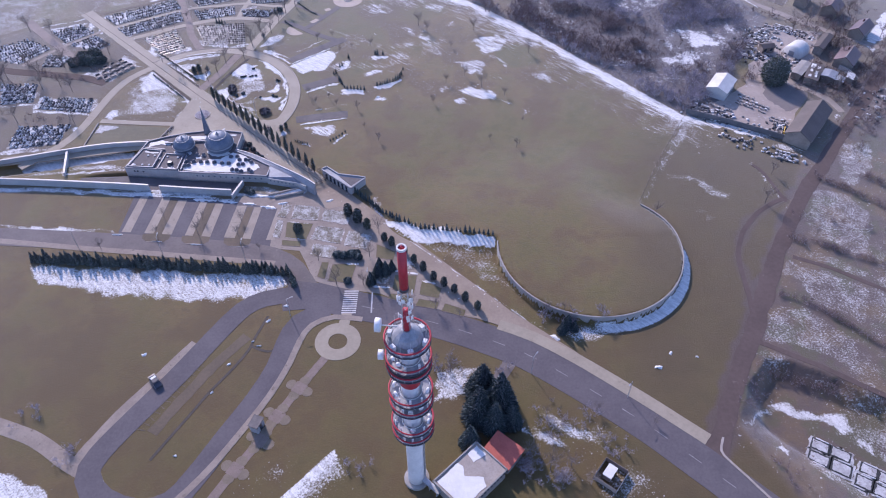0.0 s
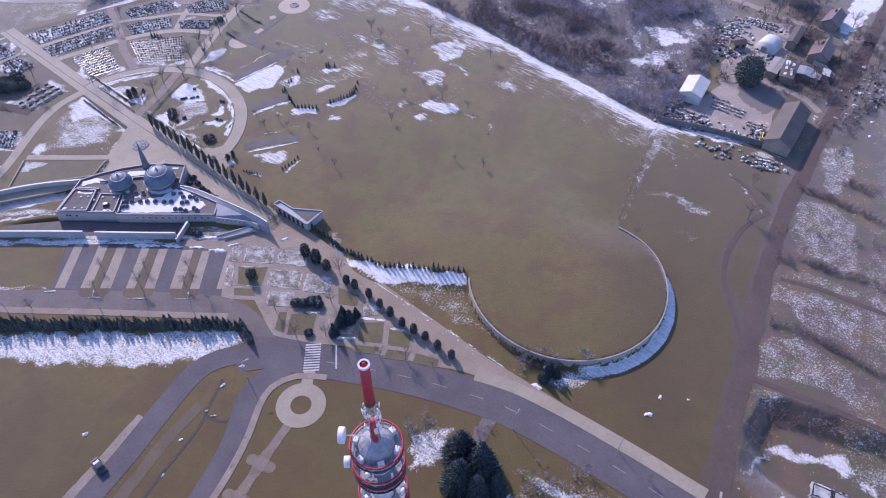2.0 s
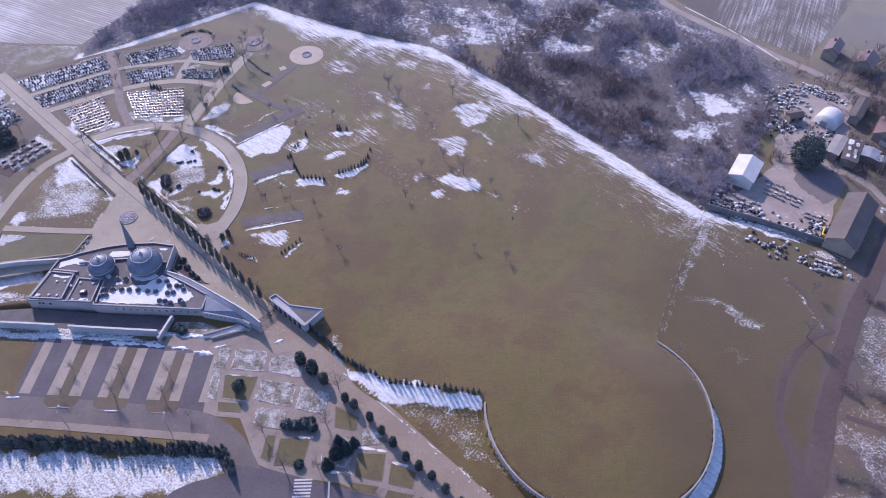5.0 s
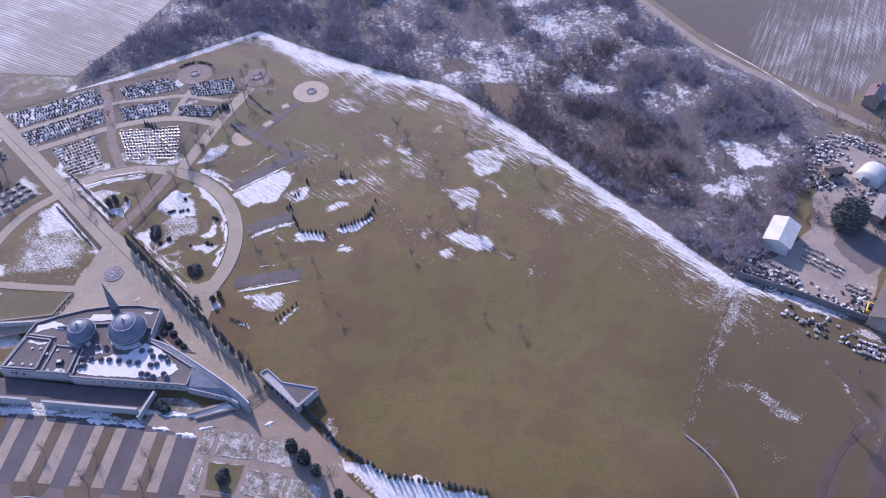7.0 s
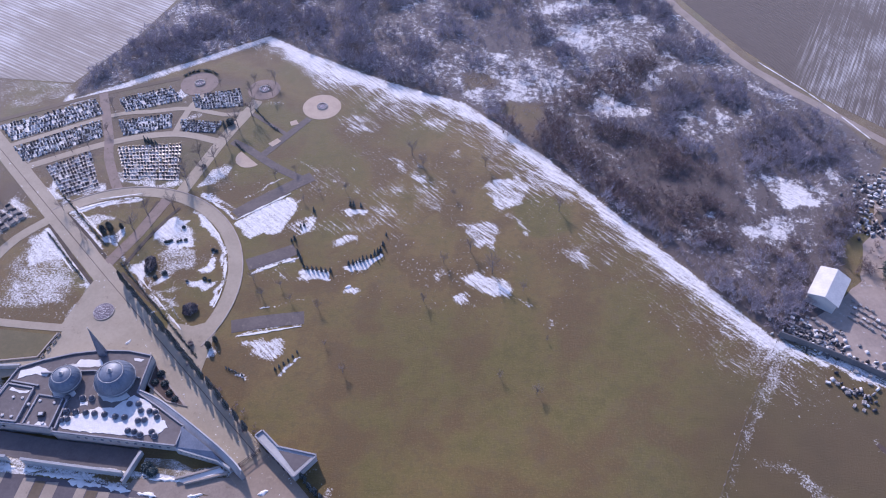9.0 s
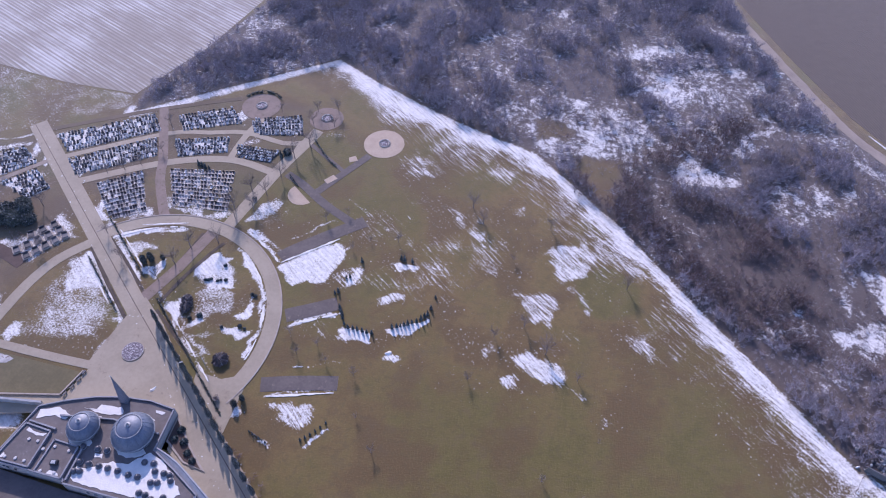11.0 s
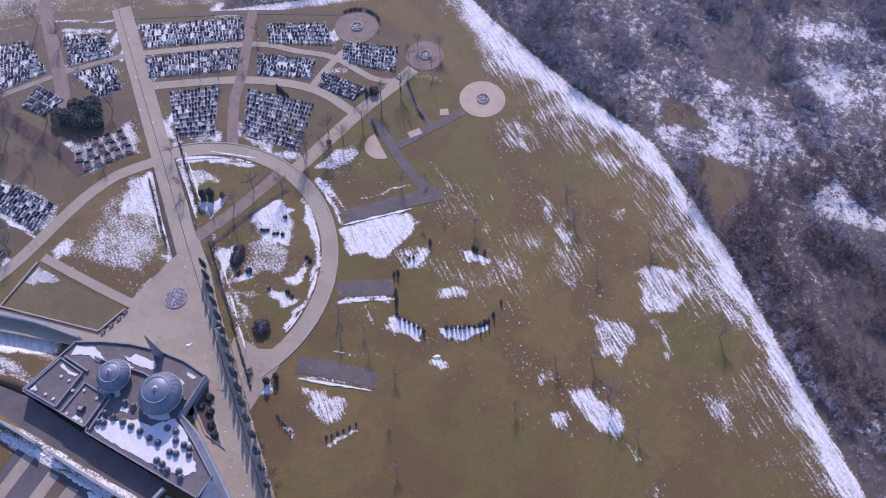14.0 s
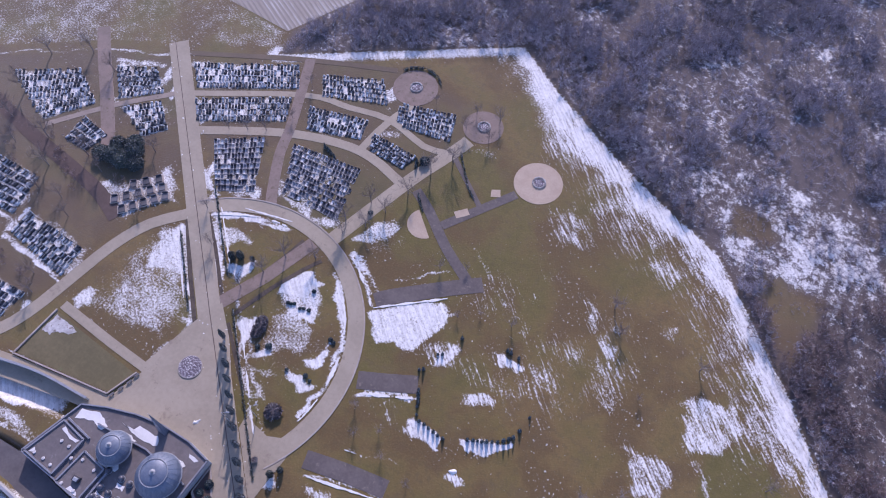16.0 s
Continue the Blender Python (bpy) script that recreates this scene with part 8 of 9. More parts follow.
PARK_TREES = [(-69.6, 236.5), (-66, 240.5), (-70.8, 239.5), (-64.2, 246), (-68.4, 246.5), (-62.4, 253), (-61, 261), (-57.8, 266), (-102, 250.8, 0.7), (-106, 248.6, 0.7), (-110, 246.4, 0.7), (-98.5, 257, 0.7), (-100.5, 268, 0.8), (-81, 214, 0.8), (-79, 219.5, 0.8), (-77, 225, 0.8),
              (-100, 226, 0.8), (-93, 219, 0.6), (-90, 215.5, 0.6), (-71.0, 228, 0.8), (-60, 276, 0.7), (-53.5, 275.8, 0.7), (-53.8, 282, 0.7), (-60, 281.5, 0.7), (-70.5, 279.5, 0.7)]
FIELD_TREES = [(23.0, 176.2, 0.7), (31.5, 231, 0.9), (-8.8, 251, 0.9), (1.5, 212, 0.6), (8.0, 216, 0.7), (13.5, 209.5, 0.9), (3.4, 235, 0.7), (21.0, 204, 0.8), (-26, 236, 0.6), (-5.5, 246, 0.8), (12, 247, 0.7), (-25, 187, 0.5), (-20, 180, 0.5), (-28, 197, 0.5), (60, 146, 0.7), (-42, 200, 0.6), (-38, 203, 0.6), (-45, 205, 0.6),
               (-35, 199, 0.6), (-41, 243, 0.6), (-46, 240, 0.6), (-37, 232, 0.5), (-33, 235, 0.5), (-3, 200, 0.5), (26, 190, 0.4), (15, 180, 0.4)]
STREET_TREES = [(-14.5, 118.6, 0.9), (-20.5, 120.5, 0.9), (-8, 113.8, 0.9), (-2, 112.4, 0.9), (4.0, 110.0, 0.8), (-27.5, 120.6, 0.9), (-33, 129, 0.8), (-19.6, 130.4, 0.9), (-17.6, 139.0, 1.0), (-22.6, 138.0, 0.8), (-78.6, 139.2, 0.9), (-67.2, 139.0, 0.9), (-56.2, 138.6, 0.9), (-78.4, 146, 0.8), (-67.3, 145, 0.8),
                (-56.4, 144.5, 0.8), (-49.5, 133.2, 0.7), (-92.4, 134.0, 0.7), (1.5, 93.8, 0.9), (-2.0, 96.6, 0.9), (18.0, 72.8, 1.0), (22.0, 69.6, 1.1), (26.5, 70.2, 1.0), (30, 66, 1.0), (22.5, 82.4, 0.8), (33.8, 83.0, 0.8), (29.6, 110.0, 0.8), (25.4, 111.2, 0.7), (38, 109.2, 0.7), (46.0, 80.0, 0.5)]
OLD_TREES = [(-134, 223), (-128, 221), (-140, 216), (-146, 222), (-152, 217), (-158, 222), (-150, 211), (-162, 230), (-137, 210, 0.8), (-131, 211, 0.8), (-126, 208, 0.8), (-147, 246, 0.8), (-156, 248), (-165, 242), (-139, 243, 0.7), (-128, 236, 0.7), (-121, 232, 0.8), (-170, 224), (-122, 193.5, 0.7), (-138, 191, 0.8),
             (-145, 196, 0.9), (-114, 219, 0.7), (-152, 185, 0.9), (-140, 174, 0.8), (-150, 170, 0.9), (-119, 190, 0.7)]
VILLAGE_TREES = [(131, 243), (138, 248, 1.1), (146, 256, 1.2), (150, 250, 1.1), (158, 258, 1.2), (143, 226, 0.9), (150, 222), (163, 240, 1.1), (134, 206, 0.9), (128, 213, 0.9), (119, 223, 0.8), (110, 235, 0.9), (104, 229, 0.8), (160, 215), (152, 205), (98, 163, 0.6), (92, 150, 0.7), (102, 137, 0.8), (122, 128, 0.8)]
FIELD_TREES = [(x, y, 0.85 * k) for x, y, k in FIELD_TREES]
STREET_TREES = [(x, y, 0.72 * k) for x, y, k in STREET_TREES]
for rows, grp in ((PARK_TREES, "park trees"), (FIELD_TREES, "meadow trees"), (STREET_TREES, "street trees"), (OLD_TREES, "old cemetery trees"), (VILLAGE_TREES, "village trees")):
    for p in rows:
        plant(random.choice(TREES), [p], 0.85, 1.15, grp)
for src in TREES:
    discard(src)

# ---- graves ----
random.seed(9)


def grave(kind):
    """A grave: kerb frame, cover slab and headstone."""
    stone, slab = {"grey": (M_granite, M_granite), "black": (M_blackgranite, M_blackgranite), "marble": (M_marble, M_granite), "snowy": (M_granite, M_snow)}[kind]
    g = thing("grave", {"grey": "grey granite grave with a headstone", "black": "polished black granite grave with a headstone", "marble": "pale marble grave with a headstone", "snowy": "granite grave covered with snow"}[kind], "grave", pose(0, 0, -900), "graves in rows")
    for c, s in (((-0.42, 0, 0.1), (0.09, 1.6, 0.22)), ((0.42, 0, 0.1), (0.09, 1.6, 0.22)), ((0, -0.76, 0.1), (0.74, 0.09, 0.22))):
        part("kerb", box(c, s), M_granite if kind != "marble" else M_marble, g)
    part("slab", box((0, -0.04, 0.2), (0.62, 1.3, 0.12), 0, bevel=0.03), slab, g)
    part("headstone", prism([(-0.36, 0.64), (0.36, 0.64), (0.36, 0.8), (-0.36, 0.8)], 0.0, 0.95), stone, g)
    return g


KINDS = [grave(k) for k in ("grey", "black", "marble", "snowy")]


def family_tomb():
    g = thing("family_tomb", "large square family tomb with a dark slab and snow round it", "grave", pose(0, 0, -900), "family tombs")
    part("plinth", box((0, 0, 0.2), (2.1, 2.1, 0.35), bevel=0.05), M_kerb, g)
    part("slab", box((0, -0.2, 0.5), (1.45, 1.45, 0.25), bevel=0.05), M_tombslab, g, "dark granite slab")
    part("headstone", box((0, 0.85, 0.65), (1.3, 0.2, 0.7), bevel=0.05), M_tombslab, g)
    return g


tomb = family_tomb()
def quad(c, u, v):
    a = Vector(c[0]) * (1 - u) + Vector(c[1]) * u
    b = Vector(c[3]) * (1 - u) + Vector(c[2]) * u
    return a * (1 - v) + b * v


def grave_arrays(stone):
    V, T = [], []

    def brick(c, s):
        i = len(V)
        for dz in (-1, 1):
            for dx, dy in ((-1, -1), (1, -1), (1, 1), (-1, 1)):
                V.append((c[0] + dx * s[0] / 2, c[1] + dy * s[1] / 2, c[2] + dz * s[2] / 2))
        for q in ((0, 1, 5, 4), (1, 2, 6, 5), (2, 3, 7, 6), (3, 0, 4, 7), (4, 5, 6, 7)):
            T.append((i + q[0], i + q[1], i + q[2]))
            T.append((i + q[0], i + q[2], i + q[3]))
    brick((0, 0, 0.1), (0.62, 1.3, 0.2))
    brick((0, -0.05, 0.24), (0.46, 1.08, 0.12))
    brick((0, 0.6, 0.34), (0.56, 0.15, 0.66))
    return np.array(V), np.array(T)


GV, GT = grave_arrays(None)
for corners, cols, rows_n, single in FIELDS + FIELDS_OLD:
    VV, TT, k = [], [], 0
    e = Vector(corners[1]) - Vector(corners[0])
    ang = math.atan2(e.y, e.x)
    for j in range(rows_n):
        for i in range(cols):
            if random.random() < 0.11:
                continue
            p = quad(corners, (i + 0.5 + random.gauss(0, 0.06)) / cols, (j + 0.5 + random.gauss(0, 0.04)) / rows_n)
            turn_g = ang + random.gauss(0, 0.03)
            if single:
                copy_thing(random.choices(KINDS, (4, 7, 1.6, 1.8))[0], pose(p.x, p.y, 0, rz=math.degrees(turn_g)) @ Matrix.Diagonal((0.78, 0.8, random.uniform(0.5, 0.8), 1)))
            else:
                c, s = math.cos(turn_g), math.sin(turn_g)
                W = GV * np.array([1, 1, random.uniform(0.7, 1.3)])
                VV.append(np.stack([W[:, 0] * c - W[:, 1] * s + p.x, W[:, 0] * s + W[:, 1] * c + p.y, W[:, 2]], -1))
                TT.append(GT + k)
                k += len(GV)
    if VV:
        tagged(new("grave_field", from_arrays("grave_field", np.concatenate(VV), np.concatenate(TT), M_gravemix)), "dense rows of granite graves with headstones and snow", "graves", kind="stuff")
for i in range(5):
    for j in range(3):
        p = quad([(-126.0, 217.6), (-114.6, 228.0), (-108.6, 223.6), (-115.6, 214.0)], (i + 0.5) / 5, (j + 0.5) / 3)
        if (i, j) in ((0, 0), (1, 0)) or random.random() < 0.12:
            continue
        copy_thing(tomb, pose(p.x, p.y, 0, rz=42 + random.gauss(0, 5)))
for src in (*KINDS, tomb):
    discard(src)

# ---- yard, village and odds and ends ----
random.seed(13)


def gable_house(name, label, x, y, w, d, h, rise, turn_deg, wall, roof, windows=2, chimney=True, category="house"):
    ob = thing(name, label, category, pose(x, y, 0, rz=turn_deg))
    part("wall", box((0, 0, h / 2 - 0.1), (w, d, h + 0.2)), wall, ob)
    for s in (-1, 1):
        for e in (-w / 2, w / 2 - 0.15):
            part("gable", prism([(e, 0.0), (e + 0.15, 0.0), (e + 0.15, s * d / 2), (e, s * d / 2)][::s], h, [h + rise, h + rise, h, h][::s]), wall, ob)
        o = d / 2 + 0.35
        drop = rise * 0.35 / (d / 2)
        zz = [h + rise, h + rise, h - drop, h - drop]
        part("roof", prism([(-w / 2 - 0.3, 0), (w / 2 + 0.3, 0), (w / 2 + 0.3, s * o), (-w / 2 - 0.3, s * o)], zz, [z + 0.16 for z in zz]), roof, ob)
    for k in range(windows):
        for s in (-1, 1):
            wx = -w / 2 + w * (k + 0.5) / windows
            win = part("window", box((wx, s * (d / 2 + 0.02), h * 0.55), (0.9, 0.08, 1.1)), M_glassdark, ob)
            part("sill", box((wx, s * (d / 2 + 0.08), h * 0.55 - 0.62), (1.1, 0.2, 0.08)), M_kerb, win)
    if chimney:
        part("chimney", box((w * 0.2, d * 0.12, h + rise), (0.6, 0.6, 1.4)), M_tile, ob)
    return ob


gable_house("white_shed", "white corrugated storage shed with a gable roof", 94.0, 205.8, 9.6, 6.6, 3.2, 1.2, 56, M_whitesheet, M_whitesheet, 0, False, "shed")
barn = gable_house("long_barn", "long low barn with a brown-grey sheet roof", 115.6, 184.2, 20.6, 7.6, 3.4, 2.2, 52, M_wallold, M_barnroof, 5, False, "barn")
tent = thing("tent_hall", "white half-round tent hall", "tent", pose(128.0, 230.0, 0, rz=42))
bm = bmesh.new()
rings = []
for xx in (-3.4, -1.7, 0, 1.7, 3.4):
    rings.append([bm.verts.new((1.0 * xx, 3.7 * math.cos(math.pi * k / 12), 3.5 * math.sin(math.pi * k / 12))) for k in range(13)])
for a, b in zip(rings, rings[1:]):
    for k in range(12):
        bm.faces.new((a[k], a[k + 1], b[k + 1], b[k]))
bm.faces.new(rings[0])
bm.faces.new(rings[-1][::-1])
part("cover", bm, M_whitesheet, tent, "white arched tarpaulin", True)
part("door", box((-3.42, 0, 0.95), (0.08, 2.0, 1.9)), M_band, tent)
for name, label, x, y, w, d, h, rise, t, wall, roof in (
        ("house", "village house with a red tiled roof", 143.0, 266.0, 8, 4.6, 3.4, 1.6, 52, M_wallold, M_tile),
        ("house", "low village house with an old tiled roof", 151.0, 258.0, 8, 6, 3.2, 2.0, 50, M_wallold, M_tile),
        ("house", "village house with a brownish tiled roof", 156.0, 242.2, 9.6, 5.2, 2.8, 1.8, 46, M_wallold, M_tile),
        ("house", "village house with a hipped tiled roof", 143.2, 222.8, 9.5, 6.4, 2.6, 2.0, 52, M_wallold, M_tile),
        ("workshop", "flat workshop with pale sheet roof in the yard", 124.6, 216.0, 9.4, 3.2, 2.5, 0.2, 50, M_wallold, M_concrete),
        ("workshop", "low shed with snow on its roof", 133.0, 212.2, 4.6, 4.0, 2.4, 0.3, 54, M_wallold, M_band),
        ("workshop", "small lean-to with a pale roof", 135.4, 209.4, 2.8, 2.4, 2.2, 0.3, 54, M_wallold, M_band),
        ("workshop", "narrow grey shed along the yard", 138.4, 232.9, 11.4, 3.0, 2.8, 0.5, 52, M_wallold, M_barnroof),
        ("workshop", "little brown hut in the stone yard", 117.6, 231.2, 4.5, 3, 2.2, 0.6, 10, M_wood, M_barnroof),
        ("workshop", "dark flat-roofed workshop with snow and scrap on top", 128.0, 213.4, 10.2, 4.0, 2.5, 0.15, 58, M_wallold, M_barnroof)):
    home = gable_house(name, label, x, y, w, d, h, rise, t, wall, roof, 2, name == "house", "house" if name == "house" else "workshop")
    if "scrap" in label:
        for k, (dx, dy, lx, ly) in enumerate(((3.4, 0.9, 2.6, 1.3), (3.0, -1.0, 1.6, 1.0), (0.4, 0.8, 1.8, 0.8), (-0.6, -0.9, 2.4, 0.9), (-3.4, 0.7, 1.4, 0.9), (-2.8, -1.1, 1.8, 0.7))):
            part("roof_snow", prism(jag([(dx - lx / 2, dy - ly / 2), (dx + lx / 2, dy - ly / 2), (dx + lx / 2, dy + ly / 2), (dx - lx / 2, dy + ly / 2)], 0.12, 0.4), h + 0.1, h + 0.4), M_snow, home, "flat rest of snow on the roof" if k == 0 else "")
    if "hipped" in label:
        part("ridge", rod((-w / 2 - 0.2, 0, h + rise + 0.16), (w / 2 + 0.2, 0, h + rise + 0.16), 0.14, n=6), M_sand, home, "pale orange ridge tiles")
garden_wall = thing("garden_wall", "pale plastered garden wall beside the village house", "wall", pose(140.8, 215.2, 0))
part("wall", ribbon([(-1.4, 3.9), (0.8, 1.1), (1.7, -4.5)], -0.14, 0.14, -0.1, 1.5), M_marble, garden_wall)
part("coping", ribbon([(-1.4, 3.9), (0.8, 1.1), (1.7, -4.5)], -0.2, 0.2, 1.5, 1.6), M_concrete, garden_wall)
lean_to = thing("lean_to", "small lean-to with a white sheet roof", "shed", pose(140.0, 211.4, 0, rz=58))
part("wall", box((0, 0, 0.95), (3.6, 2.2, 2.1)), M_wallold, lean_to)
part("roof", prism([(-2.0, -1.3), (2.0, -1.3), (2.0, 1.3), (-2.0, 1.3)], [1.9, 1.9, 2.3, 2.3], [2.0, 2.0, 2.4, 2.4]), M_whitesheet, lean_to)
# stacks of stone on pallets
stack = thing("stone_stack", "stack of building stone on a wooden pallet", "stone stack", pose(0, 0, -900), "stone stacks in the yard")
part("pallet", box((0, 0, 0.08), (1.3, 1.1, 0.14)), M_wood, stack)
for k in range(3):
    part("block", box((0, -0.34 + k * 0.34, 0.5), (1.15, 0.3, 0.7), random.uniform(-0.03, 0.03), bevel=0.03), M_block, stack)
snowy = thing("stone_stack", "stack of building stone with a cap of snow", "stone stack", pose(0, 0, -900), "stone stacks in the yard")
part("pallet", box((0, 0, 0.08), (1.3, 1.1, 0.14)), M_wood, snowy)
for k in range(2):
    part("block", box((0, -0.27 + k * 0.54, 0.42), (1.15, 0.5, 0.56), random.uniform(-0.03, 0.03), bevel=0.03), M_block, snowy)
part("snow_cap", box((0, 0, 0.76), (1.15, 1.0, 0.12), bevel=0.05), M_snow, snowy)


def stacks(a, b, cols, rows_n, pitch, turn_deg, drop=0.15):
    u = (Vector(b) - Vector(a)).normalized()
    v = Vector((-u.y, u.x))
    for i in range(cols):
        for j in range(rows_n):
            if random.random() < drop:
                continue
            p = Vector(a) + u * (i * pitch) + v * (j * 1.7)
            copy_thing(random.choices((stack, snowy), (4, 1))[0], pose(p.x + random.uniform(-0.2, 0.2), p.y + random.uniform(-0.2, 0.2), 0.04, rz=turn_deg + random.uniform(-9, 9)) @ Matrix.Diagonal((random.uniform(0.6, 0.95), random.uniform(0.4, 0.75), random.uniform(0.4, 0.85), 1)))


stacks((82.4, 192.9), (111, 177.6), 18, 1, 1.6, -30, 0.2)
stacks((82.6, 195.2), (94, 188.8), 9, 4, 1.35, -29, 0.25)
stacks((86.6, 199.6), (91, 197.0), 4, 2, 1.4, -29, 0.3)
stacks((97.9, 199.0), (106.2, 192.4), 8, 3, 1.3, -41, 0.08)
stacks((100.4, 203.6), (105.6, 200.0), 4, 1, 1.5, -38, 0.2)
stacks((105.4, 187.6), (110.4, 184.4), 4, 3, 1.5, -32, 0.3)
for k in range(6):
    stacks((111.6 + 2.3 * k, 233.2 + 3.1 * k), (118.4 + 2.3 * k, 230.0 + 3.1 * k), 5, 1, 1.5, -24, 0.1)
    stacks((112.4 + 2.3 * k, 234.6 + 3.1 * k), (119.2 + 2.3 * k, 231.4 + 3.1 * k), 4, 1, 1.5, -24, 0.2)
stacks((126.4, 248.6), (137, 239.6), 8, 2, 1.6, -42, 0.2)
stacks((87.2, 179.6), (93, 178.4), 3, 2, 1.8, -12, 0.3)
stacks((92.4, 183.6), (99.0, 180.4), 4, 2, 1.6, -28, 0.3)
stacks((93.0, 175.0), (93.8, 177.0), 2, 2, 1.6, 60, 0.2)
stacks((99.6, 177.6), (103.2, 174.8), 3, 1, 1.7, -34, 0.2)
stacks((101.6, 170.6), (107.4, 167.6), 6, 3, 1.05, -30, 0.05)
for src in (stack, snowy):
    discard(src)
digger = thing("loader", "yellow wheel loader parked in the stone yard", "machine", pose(108.6, 182.2, 0.04, rz=60))
part("body", box((0, 0, 1.1), (3.0, 1.7, 0.9), bevel=0.1), M_yellow, digger)
part("cab", box((-0.3, 0, 2.1), (1.3, 1.4, 1.2), bevel=0.08), M_glassdark, digger)
part("bucket", box((2.2, 0, 0.5), (0.8, 2.0, 0.8), 0, bevel=0.1), M_yellow, digger)
for x in (-1.0, 1.0):
    for y in (-0.9, 0.9):
        part("wheel", rod((x, y - 0.2, 0.6), (x, y + 0.2, 0.6), 0.6, 0.6, 14), M_tyre, digger)


def car(x, y, turn_deg, paint, label):
    c = thing("car", label, "car", pose(x, y, 0.07, rz=turn_deg))
    bm = bmesh.new()
    prof = [(-2.1, 0.35), (-2.1, 0.85), (-1.5, 0.95), (-0.9, 1.42), (0.7, 1.45), (1.3, 0.98), (2.05, 0.85), (2.1, 0.35)]
    rows2 = [[bm.verts.new((px, s * (0.82 if pz < 1.2 else 0.68), pz)) for px, pz in prof] for s in (-1, 1)]
    for k in range(8):
        j = (k + 1) % 8
        bm.faces.new((rows2[0][k], rows2[0][j], rows2[1][j], rows2[1][k]))
    bm.faces.new(rows2[0][::-1])
    bm.faces.new(rows2[1])
    part("body", bm, paint, c)
    part("windscreen", box((1.0, 0, 1.2), (0.1, 1.3, 0.55), 0), M_glassdark, c)
    part("rear_window", box((-1.2, 0, 1.2), (0.1, 1.3, 0.5), 0), M_glassdark, c)
    for wx in (-1.3, 1.3):
        for wy in (-0.78, 0.78):
            part("wheel", rod((wx, wy - 0.1, 0.32), (wx, wy + 0.1, 0.32), 0.32, 0.32, 12), M_tyre, c)
    return c


car(-65.9, 91.2, -48, M_cardark, "dark parked car with a pale roof on the loop road")
part("roof_panel", box((-0.65, 0, 1.47), (0.6, 1.2, 0.05)), M_carwhite, scene.objects["car"], "pale roof")
kiosk = thing("bus_shelter", "small dark roofed kiosk on the paved path", "kiosk", pose(-40.6, 79.6, 0.06, rz=-20))
part("wall", box((0, 0, 1.2), (2.0, 2.6, 2.4)), M_band, kiosk)
part("roof", box((0, 0, 2.5), (2.4, 3.0, 0.2)), M_darkmetal, kiosk, "dark flat roof")
part("door", box((1.02, 0, 1.0), (0.06, 0.9, 2.0)), M_glassdark, kiosk)
lamp = thing("street_lamp", "slim grey street lamp beside the road", "street lamp", pose(0, 0, -900), "street lamps")
part("pole", rod((0, 0, 0), (0, 0, 6.5), 0.09, 0.05, 8), M_steel, lamp)
part("arm", rod((0, 0, 6.45), (1.1, 0, 6.7), 0.04, 0.04, 6), M_steel, lamp)
part("head", box((1.3, 0, 6.68), (0.7, 0.28, 0.14), bevel=0.03), M_band, lamp)
for x, y, t in ((20.2, 93.2, 50), (41.2, 86.6, 230), (-52.5, 129.4, 90), (-75, 131.6, 90), (-98, 133.6, 90), (-37.9, 110.5, 20), (-19.0, 120.6, 270), (-64.6, 189.6, 30), (-60.5, 193, 60)):
    copy_thing(lamp, pose(x, y, 0.0, rz=t))
discard(lamp)


def snow_bm(length, w, h, seed):
    """A low ridge of old snow with a ragged edge, along x."""
    rng = np.random.default_rng(seed)
    bm = bmesh.new()
    n_s = max(4, int(length / 0.45))
    rows3 = []
    for k in range(n_s + 1):
        x = -length / 2 + length * k / n_s
        taper = min(1.0, 3.0 * k / n_s + 0.25, 3.0 * (1 - k / n_s) + 0.25)
        a, b = taper * w * rng.uniform(0.15, 0.75), taper * w * rng.uniform(0.15, 0.75)
        zz = h * taper * rng.uniform(0.4, 1.0)
        rows3.append([bm.verts.new((x + rng.uniform(-0.15, 0.15), -a, -0.03)), bm.verts.new((x, -0.3 * a + rng.uniform(-0.1, 0.1), zz)), bm.verts.new((x, 0.35 * b, zz * 0.8)), bm.verts.new((x + rng.uniform(-0.15, 0.15), b, -0.03))])
    for p, q in zip(rows3, rows3[1:]):
        for k in range(3):
            bm.faces.new((p[k], p[k + 1], q[k + 1], q[k]))
    return bm


